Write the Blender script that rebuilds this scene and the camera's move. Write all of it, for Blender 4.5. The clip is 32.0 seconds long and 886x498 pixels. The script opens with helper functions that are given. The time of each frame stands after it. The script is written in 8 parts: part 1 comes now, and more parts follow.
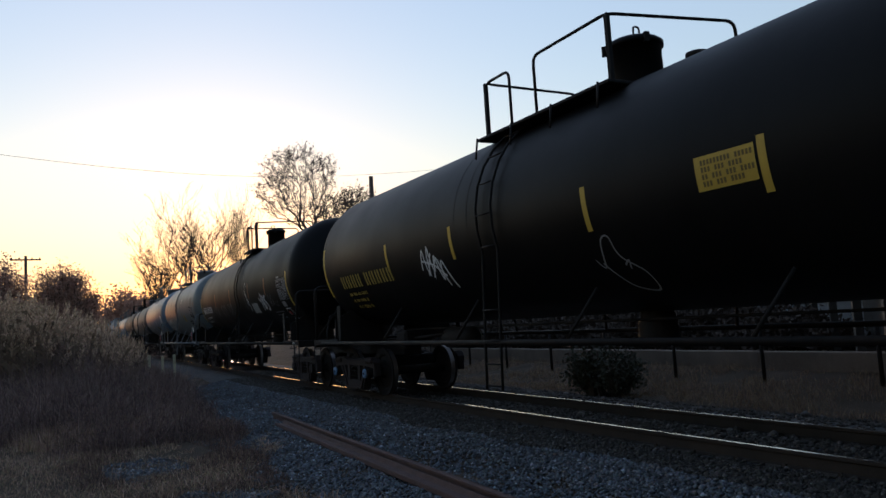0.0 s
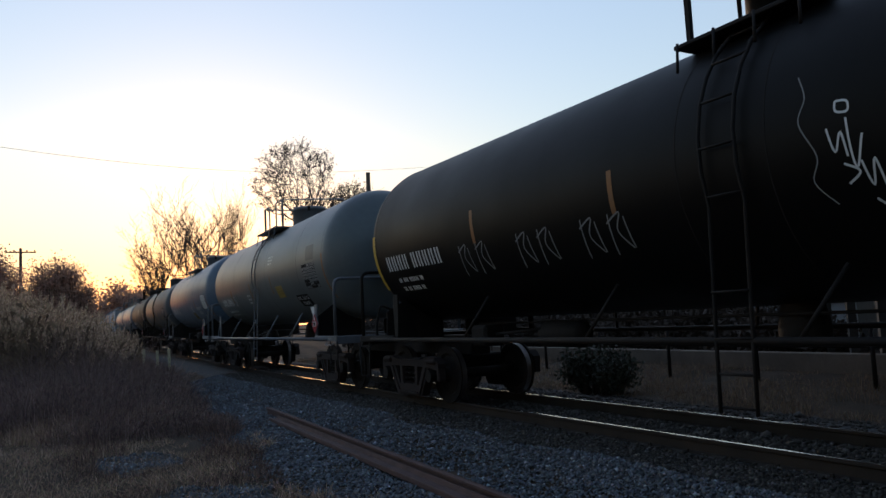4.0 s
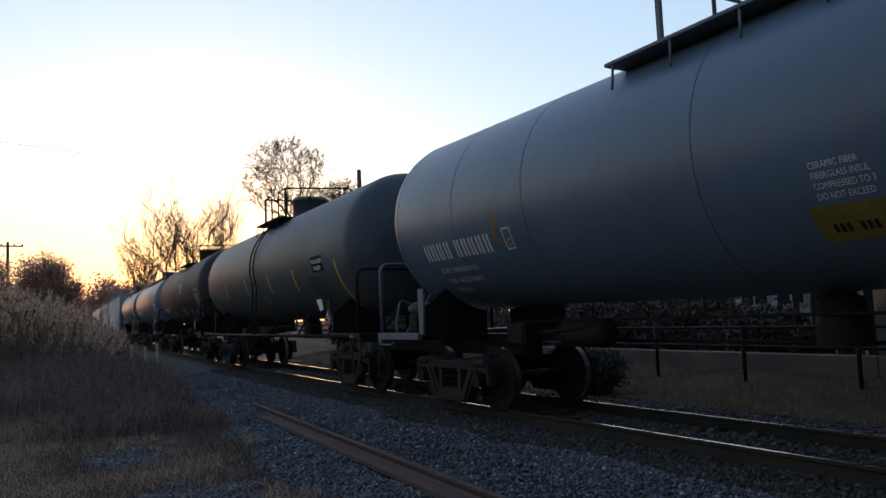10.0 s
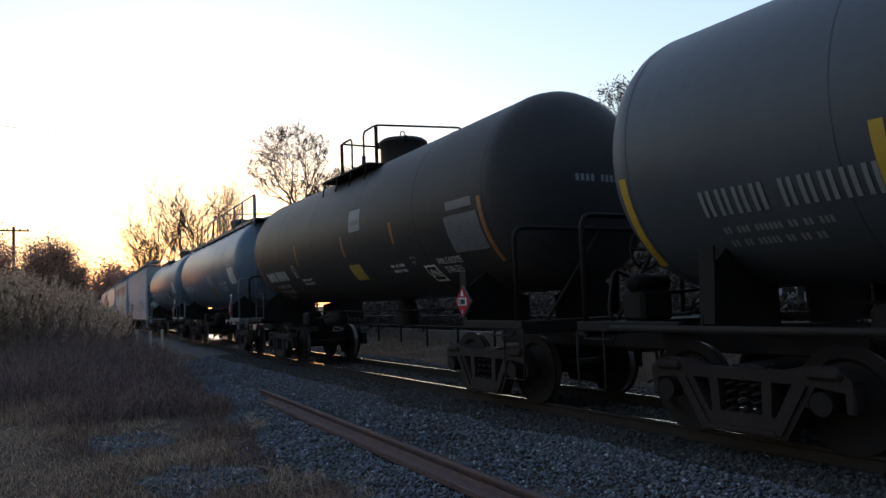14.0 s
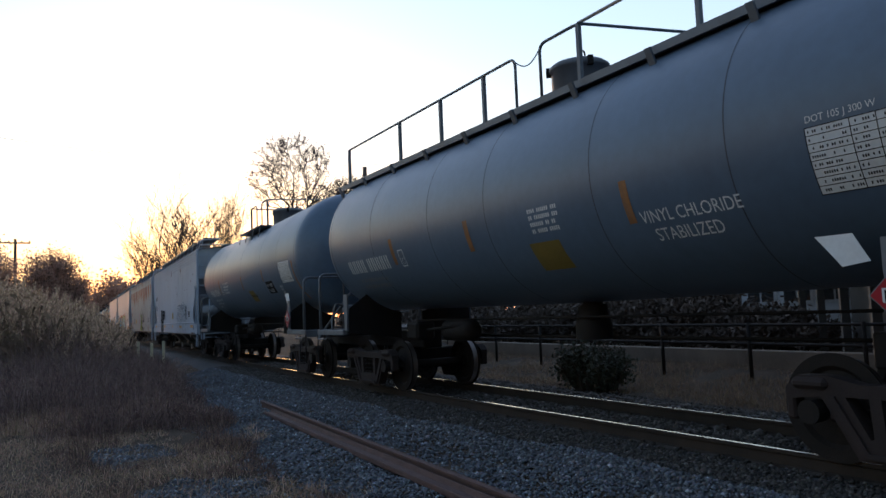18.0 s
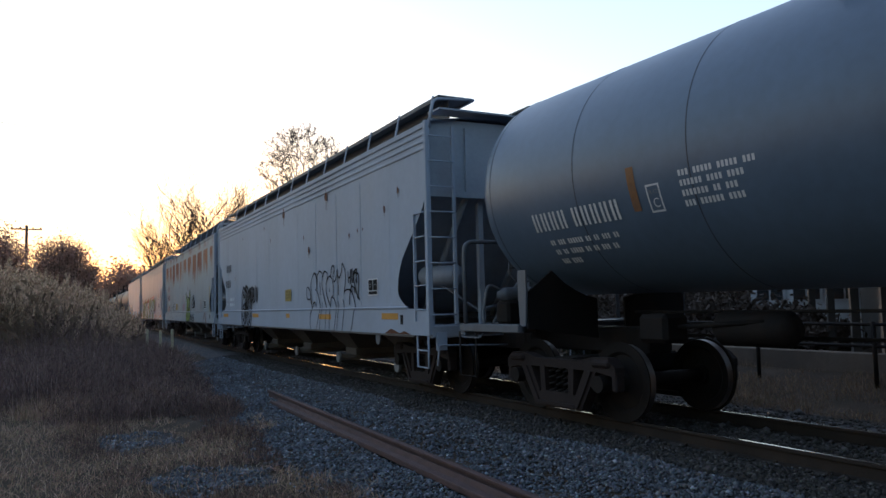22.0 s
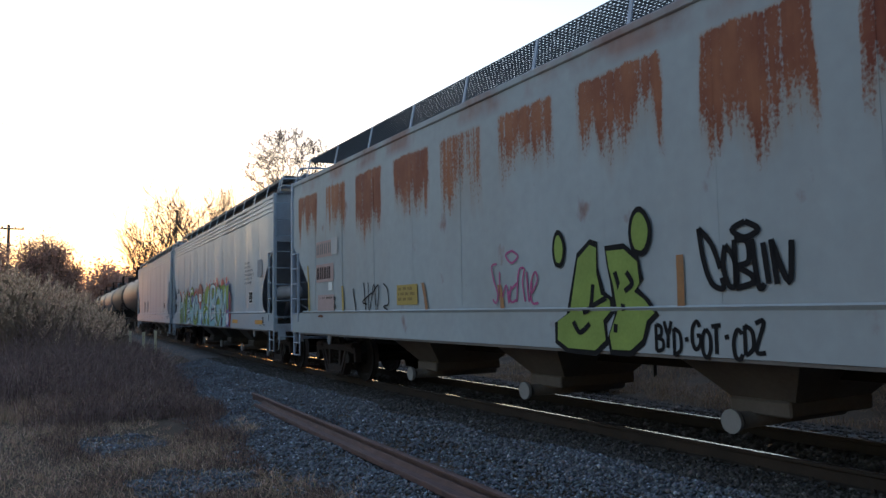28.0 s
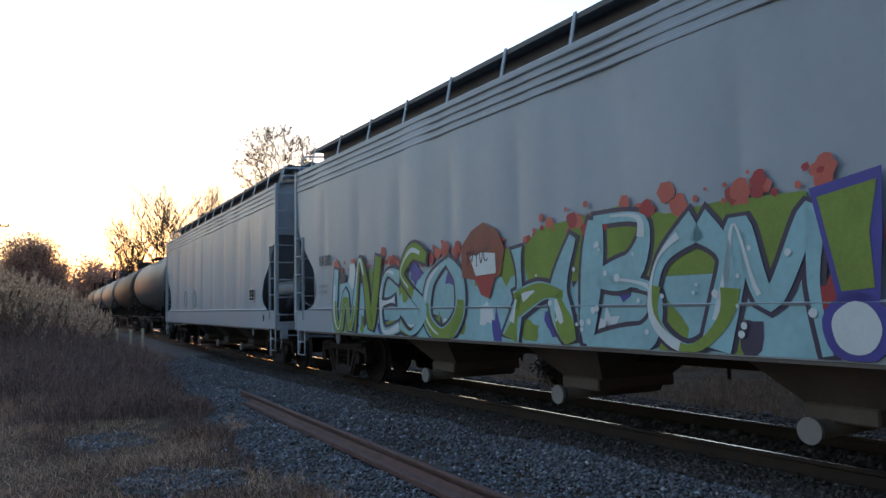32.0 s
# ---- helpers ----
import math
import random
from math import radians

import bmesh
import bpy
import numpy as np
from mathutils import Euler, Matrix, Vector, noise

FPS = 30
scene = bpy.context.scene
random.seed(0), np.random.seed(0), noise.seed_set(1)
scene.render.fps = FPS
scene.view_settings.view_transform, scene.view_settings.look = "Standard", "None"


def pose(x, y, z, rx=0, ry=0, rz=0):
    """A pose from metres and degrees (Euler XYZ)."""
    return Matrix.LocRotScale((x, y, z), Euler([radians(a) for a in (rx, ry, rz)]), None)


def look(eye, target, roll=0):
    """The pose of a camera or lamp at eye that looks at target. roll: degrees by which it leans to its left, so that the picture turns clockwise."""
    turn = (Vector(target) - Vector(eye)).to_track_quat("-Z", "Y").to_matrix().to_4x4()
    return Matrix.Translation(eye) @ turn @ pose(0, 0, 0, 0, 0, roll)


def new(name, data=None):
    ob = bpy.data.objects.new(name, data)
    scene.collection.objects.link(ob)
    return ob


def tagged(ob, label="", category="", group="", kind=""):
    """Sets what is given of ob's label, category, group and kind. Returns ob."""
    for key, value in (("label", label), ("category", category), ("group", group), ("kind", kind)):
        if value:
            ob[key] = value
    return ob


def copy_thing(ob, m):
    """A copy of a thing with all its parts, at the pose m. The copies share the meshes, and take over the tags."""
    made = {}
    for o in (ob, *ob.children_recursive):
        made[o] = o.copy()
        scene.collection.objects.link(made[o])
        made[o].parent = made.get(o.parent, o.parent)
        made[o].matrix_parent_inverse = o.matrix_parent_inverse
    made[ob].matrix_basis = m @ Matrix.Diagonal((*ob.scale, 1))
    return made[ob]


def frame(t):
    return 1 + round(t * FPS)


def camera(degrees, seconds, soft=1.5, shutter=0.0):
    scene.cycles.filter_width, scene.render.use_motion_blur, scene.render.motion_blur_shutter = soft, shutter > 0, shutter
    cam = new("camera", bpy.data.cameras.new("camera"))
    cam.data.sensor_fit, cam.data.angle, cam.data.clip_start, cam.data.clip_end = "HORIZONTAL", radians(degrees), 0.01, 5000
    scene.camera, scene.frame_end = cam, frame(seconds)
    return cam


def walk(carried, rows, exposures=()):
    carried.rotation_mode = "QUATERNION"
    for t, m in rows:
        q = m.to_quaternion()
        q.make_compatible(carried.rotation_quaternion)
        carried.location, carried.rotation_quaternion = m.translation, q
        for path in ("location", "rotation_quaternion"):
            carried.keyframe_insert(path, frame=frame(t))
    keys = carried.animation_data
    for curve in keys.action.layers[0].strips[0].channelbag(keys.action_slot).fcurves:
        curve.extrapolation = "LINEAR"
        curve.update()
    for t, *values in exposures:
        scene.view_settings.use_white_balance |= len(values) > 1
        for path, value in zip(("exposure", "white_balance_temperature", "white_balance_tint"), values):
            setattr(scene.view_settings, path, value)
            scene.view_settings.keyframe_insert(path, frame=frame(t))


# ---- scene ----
# The camera stands still beside the line and sways in the hand.
EYE_Z = 1.453
cam = camera(61.85, 32.0, soft=1.5, shutter=0.012)


def sway(yaw, pitch, roll):
    return pose(0, 0, EYE_Z, 90 + pitch, 0, yaw) @ pose(0, 0, 0, 0, 0, roll)


walk(cam, [(t, sway(a, b, c)) for t, a, b, c in (
    (0, -29.79, 5.47, -3.57), (0.5, -29.67, 5.58, -3.61), (1, -29.78, 5.65, -3.64), (1.5, -29.68, 5.59, -3.52),
    (2, -29.71, 5.53, -3.30), (2.5, -29.84, 5.42, -3.11), (3, -29.99, 5.27, -3.07), (3.5, -30.03, 5.24, -2.86),
    (5.5, -30.30, 5.31, -3.47), (6, -30.18, 5.45, -3.25), (6.5, -30.26, 5.45, -3.03), (7, -30.33, 5.67, -2.56),
    (7.5, -30.44, 5.89, -2.81), (8, -30.75, 5.86, -2.96), (8.5, -30.97, 5.50, -2.90), (9, -30.84, 4.95, -2.42),
    (9.5, -31.04, 4.91, -2.05), (10, -30.81, 5.06, -2.43), (10.5, -30.50, 4.97, -2.10), (11, -30.11, 4.59, -2.05),
    (11.5, -29.77, 4.33, -2.55), (12, -29.52, 4.39, -2.26), (12.5, -29.68, 4.49, -2.38), (13, -30.01, 4.51, -2.43),
    (13.5, -30.21, 4.22, -2.22), (14, -30.43, 4.05, -2.11), (14.5, -30.75, 4.24, -1.83), (16.5, -30.68, 4.26, -2.04),
    (17, -30.47, 4.54, -1.84), (17.5, -30.36, 4.84, -2.49), (18, -30.37, 4.85, -2.36), (18.5, -30.44, 4.92, -1.94),
    (19, -30.50, 4.67, -2.20), (19.5, -30.51, 4.40, -2.50), (20, -30.29, 4.39, -2.15), (20.5, -29.93, 4.53, -2.12),
    (21, -29.83, 4.39, -2.03), (21.5, -29.75, 4.22, -1.67), (22, -29.69, 4.32, -1.40), (22.5, -29.74, 4.41, -1.48),
    (23, -29.90, 4.47, -1.42), (23.5, -30.05, 4.29, -1.13), (24, -30.31, 4.19, -1.14), (24.5, -30.40, 4.07, -1.17),
    (26.5, -30.53, 4.31, -1.13), (27, -30.57, 4.51, -0.92), (27.5, -30.69, 4.67, -0.88), (28, -30.76, 4.59, -0.93),
    (28.5, -30.98, 4.49, -0.83), (29, -31.02, 4.44, -0.70), (29.5, -31.25, 4.33, -0.82), (30, -31.25, 4.36, -0.71),
    (30.5, -31.35, 4.31, -0.91), (31, -31.41, 4.31, -0.74), (31.5, -31.52, 4.36, -0.71), (32, -31.62, 4.37, -0.98),
)], exposures=[(0, 0.20, 5500, 23), (3, 0.23, 5500, 23), (6, 0.29, 5500, 23), (9, 0.37, 5500, 23), (13, 0.58, 5500, 23), (19, 0.77, 5500, 23), (23, 0.92, 5500, 23), (27, 1.08, 5500, 23), (32, 1.12, 5500, 23)])

# ---- the line: rail tops at z = 0, y runs along it, bending gently away to the right ----
TRACK_X, GAUGE = 7.11, 1.42
BEND, STRAIGHT = 0.00204, 30.0


def bend(u):
    a = abs(u)
    return BEND * a * a / 2 if a < STRAIGHT else BEND * STRAIGHT * (a - STRAIGHT / 2)


def slope(u):
    return BEND * max(-STRAIGHT, min(STRAIGHT, u))


def on_line(u, x=0.0, z=0.0):
    a = math.atan(slope(u))
    return Vector((TRACK_X + bend(u) + x * math.cos(a), u - x * math.sin(a), z))


# ---- world and sun ----
SUN_AZ, SUN_EL = 13.0, 5.5
world = bpy.data.worlds.new("sunset_sky")
scene.world = world
world.use_nodes = True
nt = world.node_tree
sky = nt.nodes.new("ShaderNodeTexSky")
sky.sky_type, sky.sun_disc = "NISHITA", False
sky.sun_elevation, sky.sun_rotation = radians(SUN_EL), radians(SUN_AZ)
sky.air_density, sky.dust_density, sky.ozone_density = 1.9, 0.5, 2.7
# evening haze softens the colours a little
haze = nt.nodes.new("ShaderNodeHueSaturation")
haze.inputs["Saturation"].default_value = 0.97
nt.links.new(sky.outputs[0], haze.inputs["Color"])
# and brightens the sky towards the sun
way, ahead, glow = nt.nodes.new("ShaderNodeTexCoord"), nt.nodes.new("ShaderNodeVectorMath"), nt.nodes.new("ShaderNodeMapRange")
ahead.operation, glow.interpolation_type = "DOT_PRODUCT", "SMOOTHSTEP"
ahead.inputs[1].default_value = (math.sin(radians(SUN_AZ)), math.cos(radians(SUN_AZ)), 0)
glow.inputs["From Min"].default_value, glow.inputs["From Max"].default_value = -0.9, 0.75
nt.links.new(way.outputs["Generated"], ahead.inputs[0])
nt.links.new(ahead.outputs["Value"], glow.inputs["Value"])
veil = nt.nodes.new("ShaderNodeMix")
veil.data_type, veil.blend_type = "RGBA", "ADD"
veil.inputs[7].default_value = (0.86, 0.94, 0.94, 1)
nt.links.new(glow.outputs["Result"], veil.inputs["Factor"])
nt.links.new(haze.outputs[0], veil.inputs[6])
nt.links.new(veil.outputs[2], nt.nodes["Background"].inputs[0])
nt.nodes["Background"].inputs[1].default_value = 0.205
sun = new("sun", bpy.data.lights.new("sun", "SUN"))
sun.data.energy, sun.data.angle, sun.data.color = 0.35, radians(0.6), (1.0, 0.72, 0.42)
az, el = radians(SUN_AZ), radians(SUN_EL)
sun.matrix_world = look((0, 0, 30), (-math.sin(az) * math.cos(el), -math.cos(az) * math.cos(el), 30 - math.sin(el)))
scene.view_settings.exposure = 0.0


# ---- materials ----
def material(name, colour, rough=0.7, metal=0.0, vary=0.25, size=3.0, fine=40.0, bump=0.15, dirt=None, dirt_amount=0.4,
             stretch=(1, 1, 1), coords="Object", spec=0.5, each=0.0):
    """Colour varied at two scales, dirt in patches, fine relief."""
    m = bpy.data.materials.new(name)
    m.use_nodes = True
    t = m.node_tree
    b = t.nodes["Principled BSDF"]
    b.inputs["Metallic"].default_value = metal
    b.inputs["Specular IOR Level"].default_value = spec
    tc, mp = t.nodes.new("ShaderNodeTexCoord"), t.nodes.new("ShaderNodeMapping")
    mp.inputs["Scale"].default_value = stretch
    t.links.new(tc.outputs[coords], mp.inputs[0])
    big, small = t.nodes.new("ShaderNodeTexNoise"), t.nodes.new("ShaderNodeTexNoise")
    big.inputs["Scale"].default_value, big.inputs["Detail"].default_value = size, 6
    small.inputs["Scale"].default_value, small.inputs["Detail"].default_value = fine, 5
    for n in (big, small):
        t.links.new(mp.outputs[0], n.inputs["Vector"])
    ramp = t.nodes.new("ShaderNodeValToRGB")
    lo, hi = [c * (1 - vary) for c in colour], [min(1, c * (1 + vary)) for c in colour]
    ramp.color_ramp.elements[0].position, ramp.color_ramp.elements[0].color = 0.3, (*lo, 1)
    ramp.color_ramp.elements[1].position, ramp.color_ramp.elements[1].color = 0.7, (*hi, 1)
    mixv = t.nodes.new("ShaderNodeMath")
    mixv.operation = "MULTIPLY_ADD"
    mixv.inputs[1].default_value = 0.35
    half = t.nodes.new("ShaderNodeMath")
    half.operation = "MULTIPLY"
    half.inputs[1].default_value = 0.65
    t.links.new(big.outputs["Fac"], half.inputs[0])
    t.links.new(small.outputs["Fac"], mixv.inputs[0])
    t.links.new(half.outputs[0], mixv.inputs[2])
    last = mixv
    if each:
        info = t.nodes.new("ShaderNodeObjectInfo")
        shift = t.nodes.new("ShaderNodeMath")
        shift.operation = "MULTIPLY_ADD"
        shift.inputs[1].default_value = each
        t.links.new(info.outputs["Random"], shift.inputs[0])
        t.links.new(mixv.outputs[0], shift.inputs[2])
        last = shift
    t.links.new(last.outputs[0], ramp.inputs[0])
    out = ramp.outputs[0]
    if dirt:
        dn = t.nodes.new("ShaderNodeTexNoise")
        dn.inputs["Scale"].default_value, dn.inputs["Detail"].default_value = size * 0.6, 8
        dn.inputs["Roughness"].default_value = 0.65
        mp2 = t.nodes.new("ShaderNodeMapping")
        mp2.inputs["Scale"].default_value = (stretch[0], stretch[1], stretch[2] * 0.3)
        mp2.inputs["Location"].default_value = (3.1, 7.7, 1.3)
        t.links.new(tc.outputs[coords], mp2.inputs[0])
        t.links.new(mp2.outputs[0], dn.inputs["Vector"])
        dr = t.nodes.new("ShaderNodeValToRGB")
        dr.color_ramp.elements[0].position, dr.color_ramp.elements[1].position = 0.45, 0.75
        t.links.new(dn.outputs["Fac"], dr.inputs[0])
        amount = t.nodes.new("ShaderNodeMath")
        amount.operation = "MULTIPLY"
        amount.inputs[1].default_value = dirt_amount
        t.links.new(dr.outputs[0], amount.inputs[0])
        mix = t.nodes.new("ShaderNodeMix")
        mix.data_type = "RGBA"
        t.links.new(amount.outputs[0], mix.inputs["Factor"])
        t.links.new(out, mix.inputs[6])
        mix.inputs[7].default_value = (*dirt, 1)
        out = mix.outputs[2]
    t.links.new(out, b.inputs["Base Color"])
    rr = t.nodes.new("ShaderNodeMapRange")
    rr.inputs["To Min"].default_value, rr.inputs["To Max"].default_value = max(0.02, rough - 0.12), min(1, rough + 0.12)
    t.links.new(big.outputs["Fac"], rr.inputs["Value"])
    t.links.new(rr.outputs[0], b.inputs["Roughness"])
    if bump:
        bn = t.nodes.new("ShaderNodeBump")
        bn.inputs["Strength"].default_value, bn.inputs["Distance"].default_value = bump, 0.02
        t.links.new(small.outputs["Fac"], bn.inputs["Height"])
        t.links.new(bn.outputs[0], b.inputs["Normal"])
    return m


M_BLACK = material("black_tank_paint", (0.003, 0.003, 0.0033), 0.5, 0, 0.3, 0.8, 9, 0.03, (0.03, 0.027, 0.025), 0.2, spec=0.13)
M_GREY = material("grey_tank_paint", (0.105, 0.126, 0.138), 0.42, 0, 0.14, 0.7, 8, 0.02, (0.05, 0.05, 0.05), 0.35, spec=0.55)
M_BLUE = material("blue_grey_tank_paint", (0.092, 0.137, 0.205), 0.40, 0, 0.16, 0.7, 8, 0.018, (0.06, 0.068, 0.085), 0.3, spec=0.5)
M_DARK = material("charcoal_tank_paint", (0.068, 0.080, 0.098), 0.5, 0, 0.2, 0.7, 8, 0.02, (0.06, 0.055, 0.05), 0.3, spec=0.3)
M_BROWN = material("sooty_tank_paint", (0.043, 0.041, 0.042), 0.55, 0, 0.2, 0.7, 8, 0.03, (0.035, 0.028, 0.025), 0.25, spec=0.18)
M_WHITE = material("grey_white_hopper_paint", (0.35, 0.402, 0.492), 0.62, 0, 0.08, 0.6, 7, 0.02, (0.22, 0.22, 0.23), 0.35, spec=0.2)
M_LILAC = material("pale_grey_hopper_paint", (0.30, 0.36, 0.425), 0.44, 0, 0.08, 0.6, 7, 0.015, (0.20, 0.20, 0.23), 0.25, spec=0.4)
M_CAPBLUE = material("blue_cap_paint", (0.10, 0.19, 0.34), 0.5, 0, 0.2, 6, 40, 0.05, (0.03, 0.03, 0.03), 0.5)
M_SEAM = material("scored_weld_paint", (0.04, 0.05, 0.068), 0.6, 0, 0.35, 2.0, 20, 0.1)
M_IRON = material("grimy_iron", (0.011, 0.0095, 0.009), 0.75, 0.1, 0.35, 4, 60, 0.25, (0.04, 0.026, 0.019), 0.45, spec=0.25)
M_CAST = material("dusty_cast_steel", (0.028, 0.021, 0.020), 0.8, 0.0, 0.3, 4, 50, 0.25, (0.055, 0.034, 0.028), 0.4, spec=0.25)
M_TREAD = material("polished_steel", (0.55, 0.54, 0.53), 0.2, 1.0, 0.1, 3, 60, 0.02)
M_RAIL = material("rusty_rail", (0.032, 0.026, 0.022), 0.8, 0.0, 0.3, 3, 60, 0.3, (0.06, 0.042, 0.03), 0.5, spec=0.15)
M_BALLAST = material("ballast_gravel", (0.05, 0.054, 0.062), 0.9, 0, 0.45, 9, 60, 0.9, (0.055, 0.05, 0.045), 0.5)
M_LOOSE = material("rusty_spare_rail", (0.088, 0.056, 0.053), 0.75, 0.0, 0.4, 5, 60, 0.6, (0.13, 0.075, 0.06), 0.6, spec=0.25)
M_TIE = material("old_timber_tie", (0.045, 0.038, 0.032), 0.9, 0, 0.3, 4, 30, 0.5, stretch=(1, 6, 6), each=0.2)
M_SOIL = material("dry_soil_and_thatch", (0.075, 0.056, 0.042), 0.95, 0, 0.5, 1.6, 60, 1.0, (0.045, 0.04, 0.026), 0.6, spec=0.1)
M_BARK = material("grey_bark", (0.075, 0.058, 0.048), 0.95, 0, 0.3, 5, 40, 0.4, stretch=(1, 1, 0.3))
M_LEAF = material("last_autumn_leaves", (0.055, 0.036, 0.022), 0.8, 0, 0.4, 1, 20, 0.0)
M_SHRUB = material("shrub_leaves", (0.42, 0.27, 0.215), 0.85, 0, 0.4, 1, 20, 0.0)
M_CONC = material("tan_concrete", (0.15, 0.118, 0.092), 0.9, 0, 0.25, 2, 30, 0.3, (0.04, 0.034, 0.028), 0.5)
M_TAN = material("tan_painted_boards", (0.33, 0.25, 0.17), 0.75, 0, 0.12, 2, 30, 0.1)
M_PALE = material("white_painted_panel", (0.55, 0.58, 0.62), 0.6, 0, 0.06, 2, 30, 0.05)
M_ROOF = material("dark_soffit", (0.06, 0.055, 0.05), 0.85, 0, 0.2, 2, 30, 0.1)
M_GLASS = material("dark_window_glass", (0.03, 0.035, 0.04), 0.08, 0, 0.1, 1, 5, 0.0)
M_YELLOW = material("yellow_reflective_tape", (0.50, 0.33, 0.03), 0.55, 0, 0.1, 4, 30, 0.05)
M_AMBER = material("orange_stripe_paint", (0.26, 0.115, 0.03), 0.6, 0, 0.3, 4, 30, 0.05, (0.07, 0.085, 0.11), 0.7)
M_SAFETY = material("orange_yellow_tape", (0.50, 0.245, 0.025), 0.5, 0, 0.12, 4, 30, 0.03)
M_LETTER = material("white_stencil_paint", (0.62, 0.64, 0.66), 0.6, 0, 0.1, 4, 30, 0.05)
M_TRIM = material("grey_trim_paint", (0.115, 0.127, 0.148), 0.55, 0, 0.15, 4, 30, 0.05, (0.05, 0.045, 0.04), 0.5)
M_FADED = material("faded_stencil_paint", (0.22, 0.23, 0.24), 0.7, 0, 0.15, 4, 30, 0.05)
M_OLIVE = material("dull_label_yellow", (0.17, 0.125, 0.022), 0.6, 0, 0.2, 4, 30, 0.05)
M_GOLD = material("yellow_stencil_paint", (0.33, 0.245, 0.045), 0.6, 0, 0.1, 4, 30, 0.05)
M_INK = material("black_spray_paint", (0.012, 0.012, 0.014), 0.8, 0, 0.1, 4, 30, 0.02, spec=0.12)
M_RED = material("red_placard", (0.30, 0.014, 0.022), 0.6, 0, 0.1, 4, 30, 0.02, spec=0.2)
M_HOSE = material("black_rubber", (0.015, 0.015, 0.016), 0.6, 0, 0.2, 4, 30, 0.1)


def let_through(m, share):
    """Thin leaves and stems pass part of the light that falls on their far side."""
    t = m.node_tree
    b, out = t.nodes["Principled BSDF"], t.nodes["Material Output"]
    tr, mx = t.nodes.new("ShaderNodeBsdfTranslucent"), t.nodes.new("ShaderNodeMixShader")
    t.links.new(b.inputs["Base Color"].links[0].from_socket, tr.inputs["Color"])
    mx.inputs[0].default_value = share
    t.links.new(b.outputs[0], mx.inputs[1])
    t.links.new(tr.outputs[0], mx.inputs[2])
    t.links.new(mx.outputs[0], out.inputs["Surface"])
    return m


let_through(M_SHRUB, 0.6)
M_HEDGE = material("dark_hedge_leaves", (0.075, 0.055, 0.043), 0.9, 0, 0.4, 1, 20, 0.0)
M_EVERGREEN = material("evergreen_leaves", (0.05, 0.055, 0.035), 0.8, 0, 0.35, 1, 20, 0.0)
let_through(M_LEAF, 0.25)


